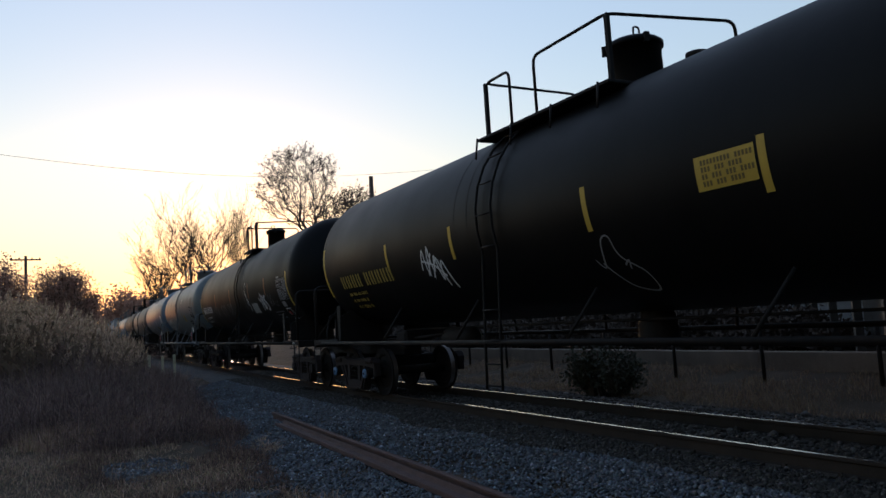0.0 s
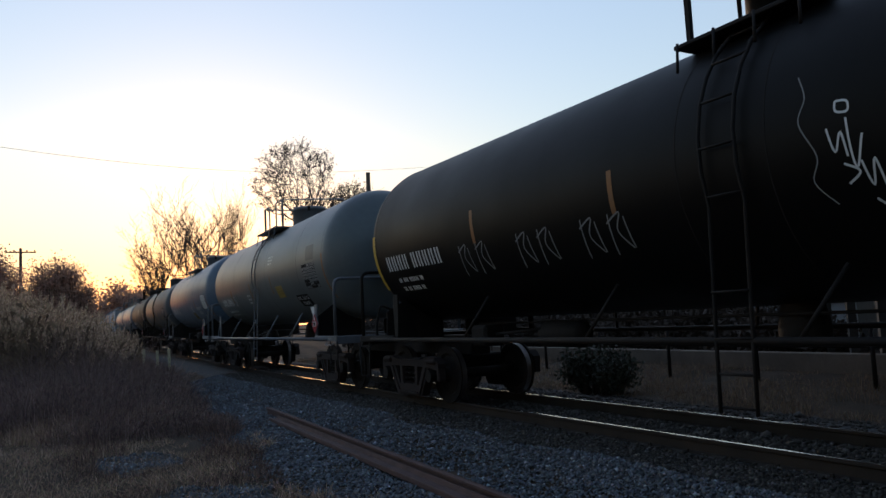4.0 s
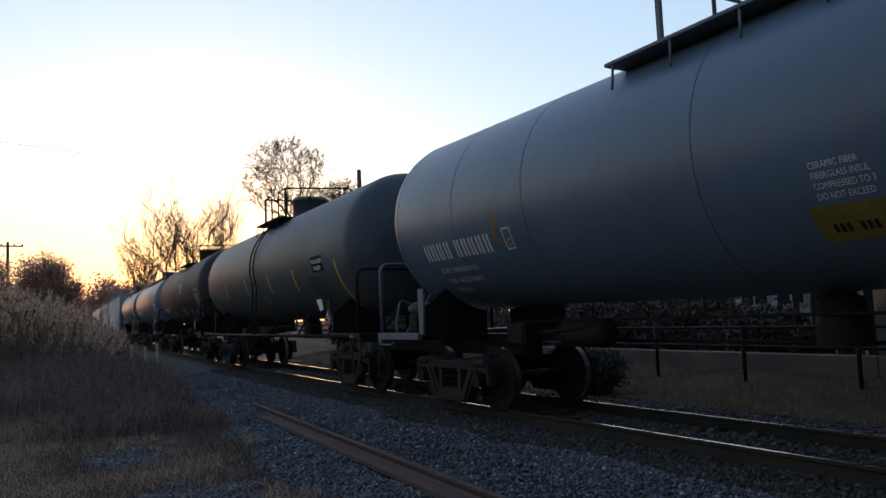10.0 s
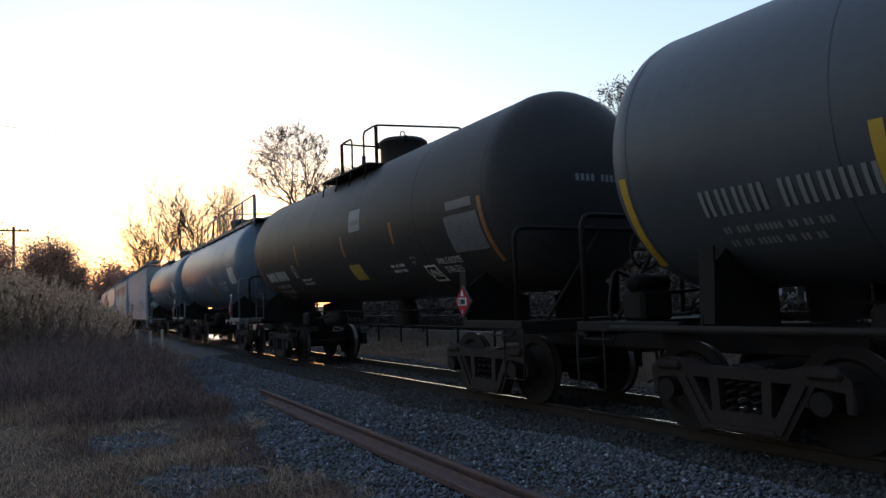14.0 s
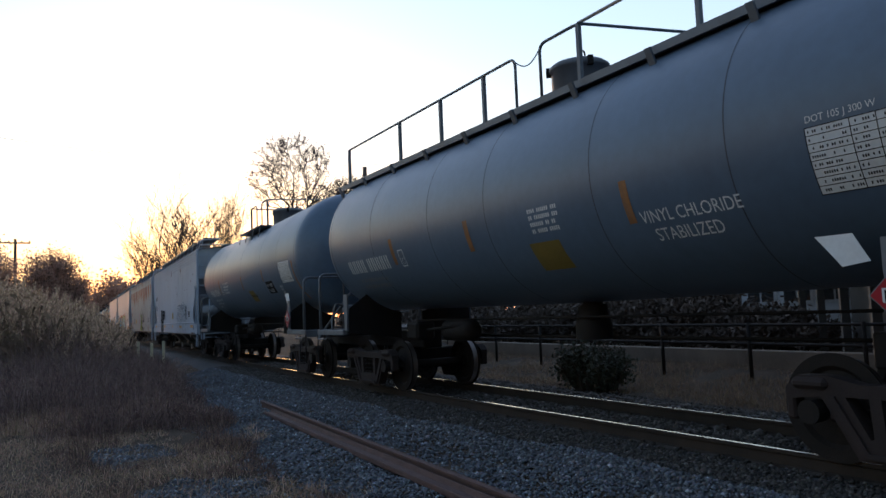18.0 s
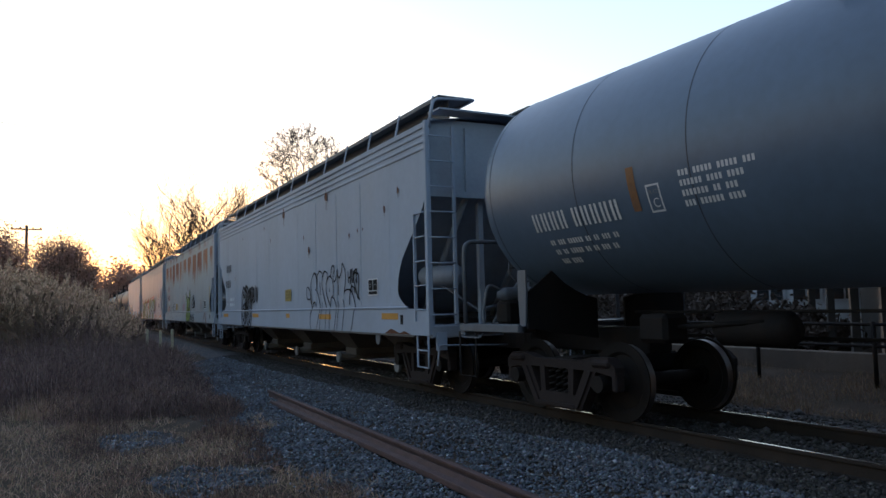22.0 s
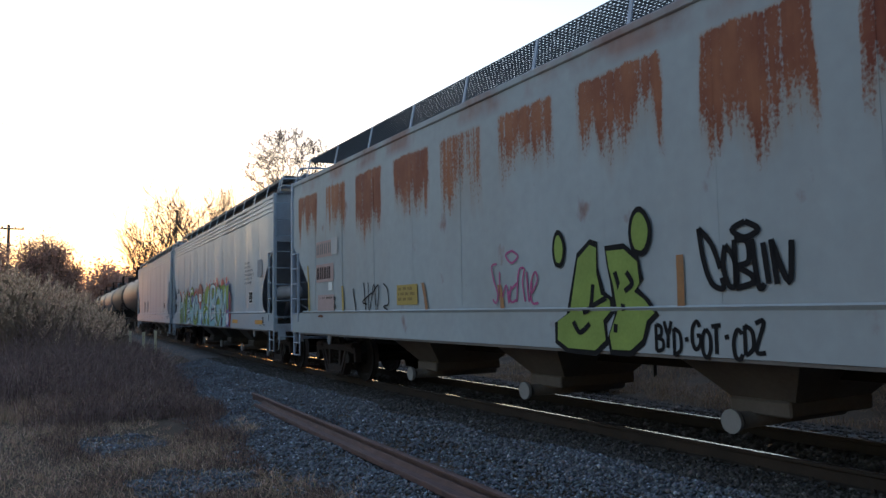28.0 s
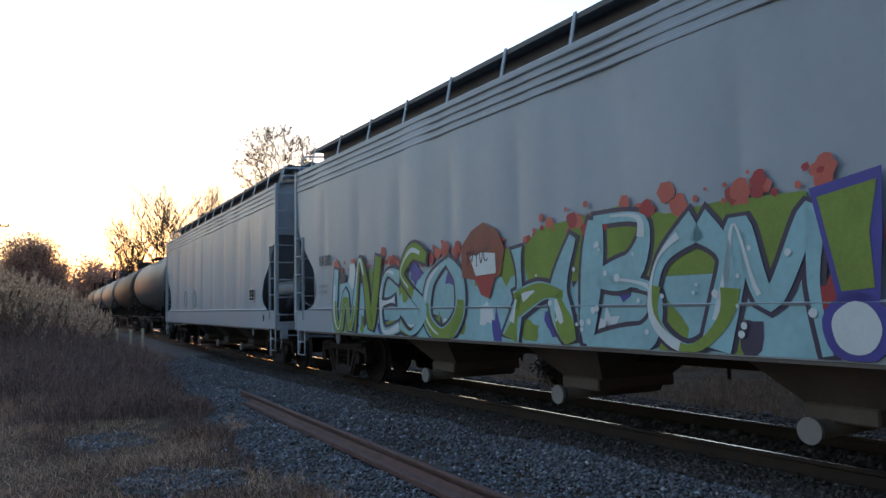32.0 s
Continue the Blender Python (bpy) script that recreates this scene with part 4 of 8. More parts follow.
lettering("load_text", "LD LMT 178400 LB 80 900 KG", sk, 5.5, 2.1, 0.075, M_LETTER, d, squeeze=0.85)
lettering("load_text", "LT WT   84600 LB 38 400 KG", sk, 5.5, 1.94, 0.075, M_LETTER, d, squeeze=0.85)
lettering("load_text", "NEW 11-90", sk, 5.5, 1.8, 0.075, M_LETTER, d, squeeze=0.85)

# charcoal car with bright yellow strips
e, sk = tank_car(69.58, 84.05, M_DARK, "charcoal pressure tank car with bright yellow strips", inset=0.95, flange=0.97, dome=-0.45, posts=(1.10, 0.38, -0.35, -1.10), dome_top=4.9, ladder=0.3, seams=(-4.6, -1.7, 1.9, 4.8))
for y, z0, z1 in ((-3.46, 2.17, 2.68), (-1.06, 2.2, 2.7), (1.6, 2.2, 2.71), (4.44, 2.22, 2.71)):
    strip(e, sk, y, z0, z1, M_YELLOW, 0.12)
strip(e, sk, -6.6, 1.72, 2.68, M_YELLOW, 0.1)
strip(e, sk, 7.3, 1.75, 2.68, M_YELLOW, 0.1)
stencil(e, sk, 6.32, 2.17, 0.24, M_FADED, 4.5)
small_print(e, sk, 6.2, 2.0, ((2, 3, 6, 2, 2, 3), (2, 2, 5, 2, 2, 2)), M_FADED, 0.06, 0.12)
part("amber_label", patch(sk, 2.15, 1.6, 1.72, 1.95), M_OCHRE, e, "dull amber label")
small_print(e, sk, 0.2, 2.2, ((5, 4, 3), (6, 5, 2), (4, 3, 6), (5, 4)), M_FADED, 0.045, 0.09)
bp = part("name_plate", patch(sk, -5.04, -5.84, 2.5, 2.84), M_INK, e, "black plate with white words")
lettering("cargo_text", "VINYL CHLORIDE", sk, -5.07, 2.69, 0.08, M_LETTER, bp, 0.004, 0.004, squeeze=0.84)
lettering("cargo_text", "STABILIZED", sk, -5.16, 2.545, 0.08, M_LETTER, bp, 0.004, 0.004, squeeze=0.86)
lettering("agency_text", "FRA AIP", sk, -3.76, 2.24, 0.09, M_FADED, e)
table_panel(e, sk, -4.62, -5.7, 1.89, 2.42, M_IRON, M_FADED)
diamond(e, -1.5, -6.26, 1.44, notice=(0.38, 0.06))

# sooty brown-black car
f, sk = tank_car(86.96, 100.11, M_BROWN, "sooty dark tank car with white stencilled data", sill=False, dome=-0.7, seams=(-4.2, -1.5, 1.4, 4.1), dip=0.11)
table_panel(f, sk, -5.28, -6.3, 2.2, 2.73, M_TRIM, M_FADED)
cs = part("cargo_sign", patch(sk, -1.15, -1.75, 2.88, 3.3), M_FADED, f, "faded white sign with dark print")
part("sign_print", patch(sk, -1.2, -1.7, 3.0, 3.09, 0, 2, 0.004), M_TRIM, cs)
part("panel_heading", patch(sk, -5.4, -6.2, 2.82, 2.95), M_TRIM, f, "painted-over block above the panel")
lettering("cargo_text", "VINYL CHLORIDE", sk, -4.46, 2.06, 0.1, M_LETTER, f, squeeze=0.78)
lettering("cargo_text", "STABILIZED", sk, -4.55, 1.92, 0.1, M_LETTER, f, squeeze=0.8)
bx = part("boxed_sign", patch(sk, -3.88, -4.3, 1.80, 2.07), M_LETTER, f, "white-rimmed black sign")
part("sign_face", patch(sk, -3.92, -4.26, 1.83, 2.04, 0, 3, 0.003), M_INK, bx)
scribble(f, sk.raised(0.006), [((-3.96, 1.88), (-4.05, 2.0), (-4.10, 1.87)), ((-4.12, 1.99), (-4.2, 1.88), (-4.22, 2.0))], M_LETTER, 0.03, "sign_stroke")
small_print(f, sk, -2.6, 2.1, ((4, 3, 5), (5, 2, 4)), M_LETTER, 0.05, 0.09)
small_print(f, sk, -3.55, 2.2, ((3, 2), (4,)), M_FADED, 0.045, 0.08)
part("amber_label", patch(sk, -0.58, -1.2, 1.95, 2.26), M_GOLD, f, "dull amber label")
for y, z0, z1 in ((-6.42, 2.0, 2.92), (-3.2, 2.5, 2.88), (-0.62, 2.42, 2.85), (2.7, 2.43, 2.91)):
    strip(f, sk, y, z0, z1, M_AMBER, 0.1)
strip(f, sk, 6.35, 1.95, 2.75, M_AMBER, 0.11)
stencil(f, sk, 5.88, 2.15, 0.23, M_LETTER, 4.05)
plate_c(f, sk, 3.36, 2.18)
lettering("load_text", "LD LMT 178800 LBS    81100 KGS", sk, 5.75, 1.97, 0.08, M_LETTER, f, squeeze=0.85)
lettering("load_text", "LT WT    84200 LBS    38200 KGS", sk, 5.75, 1.83, 0.08, M_LETTER, f, squeeze=0.85)
lettering("load_text", "NEW 10-90", sk, 5.7, 1.69, 0.075, M_LETTER, f, squeeze=0.85)
small_print(f, sk, 3.02, 2.07, ((6, 4, 5), (5, 6, 4)), M_LETTER, 0.05, 0.09)
diamond(f, -1.5, -5.9, 1.44, notice=None)

# blue-grey car with the long running board
g, sk = tank_car(103.08, 116.12, M_BLUE, "blue-grey tank car with a full-length running board", dome=-0.4, posts=(0.88, -0.03, -0.66, -1.54), dome_r=0.42, dome_top=4.98, deck="long", seams=(-4.3, -2.3, 0.1, 1.9, 4.3), trim=M_TRIM, sill=False, dip=0.09)
table_panel(g, sk, -5.14, -6.15, 2.29, 2.83, M_LETTER, M_IRON)
strip(g, sk, -6.4, 1.9, 2.83, M_AMBER, 0.11)
part("yellow_label", patch(sk, -0.76, -1.42, 1.94, 2.29), M_OLIVE, g, "yellow label")
lettering("cargo_text", "VINYL CHLORIDE", sk, -2.96, 2.3, 0.13, M_LETTER, g, squeeze=0.97)
strip(g, sk, -2.83, 2.32, 2.78, M_AMBER, 0.12)
lettering("cargo_text", "STABILIZED", sk, -3.08, 2.11, 0.13, M_LETTER, g, squeeze=1.0)
stencil(g, sk, 5.7, 2.28, 0.24, M_LETTER, 3.75)
plate_c(g, sk, 3.25, 2.27)
for y in (0.7, 3.46):
    strip(g, sk, y, 2.32, 2.77, M_AMBER, 0.13)
small_print(g, sk, 5.5, 2.1, ((2, 3, 6, 2, 2, 3, 2), (2, 2, 5, 2, 2, 3, 2)), M_FADED, 0.06, 0.12)
small_print(g, sk, -0.95, 2.66, ((4, 6, 3), (2, 8, 3), (7, 2, 2), (2, 5, 5)), M_LETTER, 0.05, 0.085)
lettering("class_text", "DOT 105 J 300 W", sk, -5.15, 2.87, 0.06, M_LETTER, g)
diamond(g, -1.5, -5.84, 1.44, notice=(0.0, 0.1))
cl = Mesh()
for x in (-0.95, -0.55):
    cl.tube([(x, -6.78, 4.2), (x, -6.83, 2.4), (x, -6.83, 1.15)], 0.02, 6)
for z in (1.5, 1.9, 2.3, 2.7, 3.1, 3.5, 3.9):
    cl.tube([(-0.95, -6.82, z), (-0.55, -6.82, z)], 0.015, 6)
part("end_ladder", cl, M_TRIM, g)
cl = Mesh()
for x in (-0.95, -0.55):
    cl.tube([(x, 6.6, 4.2), (x, 6.78, 2.4), (x, 6.78, 1.15)], 0.02, 6)
for z in (1.5, 1.9, 2.3, 2.7, 3.1, 3.5, 3.9):
    cl.tube([(-0.95, 6.76, z), (-0.55, 6.76, z)], 0.015, 6)
part("end_ladder", cl, M_TRIM, g)

# last blue-grey car before the hoppers
hcar, sk = tank_car(118.81, 131.88, M_BLUE, "blue-grey tank car coupled ahead of the hoppers", dome=-0.68, posts=(0.65, -0.13, -0.81, -1.55), dome_top=4.90, seams=(-4.75, -2.8, -0.2, 2.74, 4.6), trim=M_TRIM, sill=False, dip=0.11)
table_panel(hcar, sk, -4.9, -5.95, 2.37, 2.9, M_LETTER, M_IRON)
bp = part("name_plate", patch(sk, -3.1, -3.88, 2.16, 2.49), M_INK, hcar, "black plate with white words")
lettering("cargo_text", "VINYL CHLORIDE", sk, -3.13, 2.345, 0.08, M_LETTER, bp, 0.004, squeeze=0.82)
lettering("cargo_text", "STABILIZED", sk, -3.2, 2.205, 0.08, M_LETTER, bp, 0.004, squeeze=0.88)
part("yellow_label", patch(sk, -0.68, -1.3, 2.0, 2.33), M_OLIVE, hcar, "yellow label with dark print")
small_print(hcar, sk.raised(0.003), -0.75, 2.13, ((3, 3, 4),), M_IRON, 0.07)
strip(hcar, sk, -6.2, 1.92, 2.86, M_AMBER, 0.11)
strip(hcar, sk, -2.98, 2.5, 2.85, M_AMBER, 0.11)
strip(hcar, sk, -0.15, 2.38, 2.8, M_AMBER, 0.11)
small_print(hcar, sk, -4.42, 2.28, ((4, 2), (5,), (3, 2)), M_LETTER, 0.045, 0.08)
stencil(hcar, sk, 5.58, 2.36, 0.22, M_LETTER, 3.9)
plate_c(hcar, sk, 3.4, 2.37)
strip(hcar, sk, 3.6, 2.41, 2.88, M_AMBER, 0.12)
small_print(hcar, sk, 2.9, 2.68, ((3, 5, 5, 3), (6, 4, 4), (7, 2, 3), (3, 6, 4)), M_LETTER, 0.06, 0.1)
small_print(hcar, sk, 5.4, 2.18, ((2, 3, 6, 2, 2, 3, 2), (2, 2, 5, 2, 2, 3, 2), (3, 4)), M_LETTER, 0.06, 0.115)
diamond(hcar, -1.5, -5.86, 1.44, notice=(-0.03, 0.24))

# tank cars that follow the hoppers, far off
for a0, a1, mt in ((215.4, 229.0, M_DARK), (231.9, 245.5, M_BROWN), (248.4, 262.0, M_DARK), (264.9, 278.5, M_DARK), (281.4, 295.0, M_BROWN)):
    tank_car(a0, a1, mt, "dark tank car far back in the train", dome=-0.8, seams=(-2.0, 2.0))


# stencils on the leading heads, brake gear on the platforms behind
hs = HeadSkin(19.1, 34.4, 2.87)
lettering("cargo_text", "USED OIL", hs, 0.56, 3.04, 0.10, M_LETTER, b, squeeze=0.85)
head_marks(b, 19.1, 34.4, 2.87, 0.0, 3.16, ((4, 6),), M_FADED, 0.10)
head_marks(b, 19.1, 34.4, 2.87, 0.05, 3.05, ((4, 5, 2), (4, 5, 2), (4, 3)), M_TRIM, 0.075)
head_marks(c, 37.57, 51.06, 2.965, -0.18, 3.16, ((4, 5),), M_FADED, 0.10)
head_marks(c, 37.57, 51.06, 2.965, 0.06, 3.0, ((4, 5, 2), (4, 5)), M_TRIM, 0.06)
head_marks(d, 53.96, 66.98, 3.03, -0.15, 3.14, ((4, 5),), M_FADED, 0.10)
head_marks(e, 69.58, 84.05, 2.95, -0.53, 3.04, ((4, 5),), M_LETTER, 0.10)
head_marks(e, 69.58, 84.05, 2.95, -0.48, 2.9, ((4, 5, 2), (4, 5, 2)), M_FADED, 0.065)
head_marks(f, 86.96, 100.11, 3.03, -0.4, 3.05, ((4, 5),), M_FADED, 0.10)
head_marks(g, 103.08, 116.12, 3.015, -0.2, 3.1, ((4, 5),), M_FADED, 0.10)
head_marks(hcar, 118.81, 131.88, 3.03, -0.2, 3.1, ((4, 5),), M_FADED, 0.10)
for car, f0, f1 in ((a, 0.8, 16.03), (b, 19.1, 34.4), (c, 37.57, 51.06), (d, 53.96, 66.98), (e, 69.58, 84.05), (f, 86.96, 100.11), (g, 103.08, 116.12), (hcar, 118.81, 131.88)):
    brake_gear(car, (f1 - f0) / 2 * ALONG, M_TRIM if car in (c, d, g, hcar) else M_IRON)
# small print along the platform beams
for car, f0, f1 in ((b, 19.1, 34.4), (c, 37.57, 51.06), (d, 53.96, 66.98), (e, 69.58, 84.05), (g, 103.08, 116.12), (hcar, 118.81, 131.88)):
    small_print(car, Skin(x=-1.511), -(f1 - f0) / 2 + 0.3, 1.085, ((1, 4, 2, 4, 5),), M_FADED, 0.05, 0.1, "beam_stencil")
# ---- covered hopper cars ----
def rusted_paint():
    """Pale paint with broad rusted panels that run down in streaks from the eaves."""
    m = material("pale_paint_with_rust", (0.315, 0.36, 0.39), 0.62, 0, 0.12, 0.6, 7, 0.02, (0.25, 0.235, 0.225), 0.5, spec=0.15)
    t = m.node_tree
    b = t.nodes["Principled BSDF"]
    base = b.inputs["Base Color"].links[0].from_socket
    tc, sep = t.nodes.new("ShaderNodeTexCoord"), t.nodes.new("ShaderNodeSeparateXYZ")
    t.links.new(tc.outputs["Object"], sep.inputs[0])

    def calc(op, a, c, d=None):
        n = t.nodes.new("ShaderNodeMath")
        n.operation = op
        for i, q in enumerate((a, c, d)):
            if q is None:
                continue
            if isinstance(q, (int, float)):
                n.inputs[i].default_value = q
            else:
                t.links.new(q, n.inputs[i])
        return n.outputs[0]

    def streak(sy, sz, detail):
        mp = t.nodes.new("ShaderNodeMapping")
        mp.inputs["Scale"].default_value = (0.2, sy, sz)
        t.links.new(tc.outputs["Object"], mp.inputs[0])
        n = t.nodes.new("ShaderNodeTexNoise")
        n.inputs["Scale"].default_value, n.inputs["Detail"].default_value = 1.0, detail
        t.links.new(mp.outputs[0], n.inputs["Vector"])
        return n.outputs["Fac"]

    def clip(v):
        return calc("MINIMUM", calc("MAXIMUM", v, 0.0), 1.0)

    y, z = sep.outputs[1], sep.outputs[2]
    ragged, drips, grain = streak(3.0, 0.6, 6), streak(4.0, 0.5, 8), streak(11.0, 0.5, 9)
    blotch = streak(3.0, 2.4, 6)
    # each panel: from, to, lower edge, strength, how orange
    total, warm = None, None
    for y0, y1, low, strong, orange in (
            (-8.60, -7.90, 3.25, 0.85, 0.7), (-9.06, -8.88, 3.2, 0.85, 0.6), (-7.38, -6.17, 3.05, 0.75, 0.8), (-5.75, -4.40, 2.90, 1.0, 0.0),
            (-4.08, -2.80, 2.85, 0.8, 0.35), (-2.42, -1.10, 3.1, 0.85, 0.4), (-0.72, 0.55, 3.2, 0.72, 0.75), (0.90, 2.10, 2.85, 0.28, 0.9),
            (2.47, 3.68, 3.0, 0.9, 0.1), (4.15, 5.35, 2.9, 1.0, 0.0), (5.85, 6.95, 3.1, 0.6, 0.9), (7.40, 8.65, 3.15, 0.9, 0.2)):
        side = calc("SUBTRACT", (y1 - y0) / 2, calc("ABSOLUTE", calc("SUBTRACT", y, (y0 + y1) / 2), 0.0))
        across = clip(calc("MULTIPLY", calc("ADD", side, calc("MULTIPLY_ADD", ragged, 0.30, -0.15)), 14.0))
        down = clip(calc("MULTIPLY", calc("ADD", calc("SUBTRACT", z, low), calc("MULTIPLY_ADD", drips, 1.2, -0.45)), 1.5))
        share = calc("MULTIPLY", calc("MULTIPLY", across, down), 0.55 + 0.75 * strong)
        total = share if total is None else calc("MAXIMUM", total, share)
        hue = calc("MULTIPLY", share, orange)
        warm = hue if warm is None else calc("MAXIMUM", warm, hue)
    under = clip(calc("MULTIPLY", calc("SUBTRACT", calc("MULTIPLY_ADD", blotch, 0.10, 3.98), z), 14.0))
    flake = streak(34.0, 26.0, 4)
    body = calc("MULTIPLY", total, under)
    wear = calc("ADD", calc("MULTIPLY_ADD", grain, 1.5, -0.75), calc("MULTIPLY_ADD", flake, 1.1, -0.55))
    panels = clip(calc("MULTIPLY", calc("SUBTRACT", calc("ADD", body, calc("MULTIPLY", wear, 1.5)), 0.46), 1.9))
    panels = calc("MULTIPLY", panels, clip(calc("MULTIPLY", body, 6.0)))
    halo = calc("MULTIPLY", clip(calc("MULTIPLY", body, 1.6)), clip(calc("MULTIPLY_ADD", grain, 1.6, -0.2)))
    # brown weeping along the eaves, small spots, and one broad stain on the sill
    eave = calc("MULTIPLY", clip(calc("MULTIPLY", calc("SUBTRACT", z, 4.02), 6.0)), clip(calc("MULTIPLY", calc("SUBTRACT", streak(1.3, 1.0, 6), 0.46), 5.0)))
    spots = calc("MULTIPLY", clip(calc("MULTIPLY", calc("SUBTRACT", streak(2.2, 1.6, 8), 0.67), 9.0)), 0.8)
    along = clip(calc("MULTIPLY", calc("SUBTRACT", 0.55, calc("ABSOLUTE", calc("ADD", y, 6.65), 0.0)), 3.5))
    sill = clip(calc("MULTIPLY", calc("SUBTRACT", 1.39, z), 20.0))
    stain = calc("MULTIPLY", calc("MULTIPLY", along, sill), clip(calc("MULTIPLY", calc("SUBTRACT", streak(4.0, 3.0, 6), 0.40), 4.0)))
    fac = calc("MINIMUM", calc("MAXIMUM", calc("MAXIMUM", panels, stain), calc("MAXIMUM", spots, calc("MULTIPLY", eave, 0.6))), 0.96)
    ramp = t.nodes.new("ShaderNodeValToRGB")
    ramp.color_ramp.elements[0].position, ramp.color_ramp.elements[0].color = 0.0, (0.15, 0.036, 0.018, 1)
    ramp.color_ramp.elements[1].position, ramp.color_ramp.elements[1].color = 0.8, (0.27, 0.105, 0.05, 1)
    t.links.new(calc("ADD", calc("MULTIPLY_ADD", blotch, 1.5, -0.75), calc("MULTIPLY_ADD", grain, 0.9, calc("MULTIPLY_ADD", warm, 0.6, -0.3))), ramp.inputs[0])
    mix = t.nodes.new("ShaderNodeMix")
    mix.data_type = "RGBA"
    t.links.new(fac, mix.inputs["Factor"])
    film = t.nodes.new("ShaderNodeMix")
    film.data_type = "RGBA"
    t.links.new(calc("MULTIPLY", halo, 0.75), film.inputs["Factor"])
    t.links.new(base, film.inputs[6])
    film.inputs[7].default_value = (0.29, 0.215, 0.15, 1)
    t.links.new(film.outputs[2], mix.inputs[6])
    t.links.new(ramp.outputs[0], mix.inputs[7])
    t.links.new(mix.outputs[2], b.inputs["Base Color"])
    return m


M_RUSTED = rusted_paint()
M_HULL = material("grey_hopper_underside", (0.115, 0.105, 0.10), 0.7, 0, 0.25, 1.5, 20, 0.1, (0.06, 0.045, 0.035), 0.5)
M_HSHEET = material("grey_end_sheet", (0.32, 0.355, 0.41), 0.55, 0, 0.12, 1.5, 20, 0.05, (0.10, 0.07, 0.05), 0.4)
M_SPOT = material("rust_spot", (0.12, 0.045, 0.02), 0.9, 0, 0.3, 9, 40, 0.1)
M_LIME = material("lime_spray_paint", (0.21, 0.29, 0.07), 0.7, 0, 0.2, 2, 30, 0.02, spec=0.15)
M_CYAN = material("pale_blue_spray_paint", (0.24, 0.45, 0.52), 0.5, 0, 0.2, 2.2, 12, 0.02)
M_NAVY = material("dark_purple_spray_paint", (0.035, 0.03, 0.07), 0.5, 0, 0.2, 2, 30, 0.02)
M_CORAL = material("coral_red_spray_paint", (0.45, 0.10, 0.07), 0.55, 0, 0.2, 2, 30, 0.02)
M_CRIMSON = material("crimson_spray_paint", (0.30, 0.03, 0.035), 0.55, 0, 0.2, 2, 30, 0.02)
M_ULTRA = material("ultramarine_spray_paint", (0.05, 0.05, 0.30), 0.5, 0, 0.2, 2, 30, 0.02)
M_MAGENTA = material("magenta_spray_paint", (0.28, 0.03, 0.16), 0.5, 0, 0.2, 2, 30, 0.02)
M_MIST = material("white_spray_paint", (0.55, 0.62, 0.66), 0.5, 0, 0.1, 2, 30, 0.02)
M_CONCAP = material("grey_cap_paint", (0.22, 0.23, 0.24), 0.6, 0, 0.1, 4, 30, 0.05)
M_GRATE = material("dark_galvanised_grating", (0.09, 0.095, 0.10), 0.6, 0.4, 0.2, 4, 40, 0.1)

FACE = -1.562  # plane of sill and lettering


def edge_of(outline, z):
    """How far in from the corner post the side sheet ends at a height."""
    for (d0, z0), (d1, z1) in zip(outline, outline[1:]):
        if min(z0, z1) <= z <= max(z0, z1) and z0 != z1:
            return d0 + (d1 - d0) * (z - z0) / (z1 - z0)
    return outline[-1][0] if z < outline[-1][1] else outline[0][0]


ROUND_CUT = [(0.02, 4.4), (0.05, 3.25), (0.18, 3.03), (0.52, 2.70), (0.72, 2.53), (1.08, 2.22), (1.22, 1.94), (1.24, 1.66), (1.05, 1.49), (0.65, 1.36)]
SLANT_CUT = [(0.02, 4.4), (0.04, 2.95), (0.5, 2.6), (1.15, 1.98), (1.2, 1.8), (1.05, 1.36)]
OUTLETS = (4.45, 0.8, -2.85, -6.45)


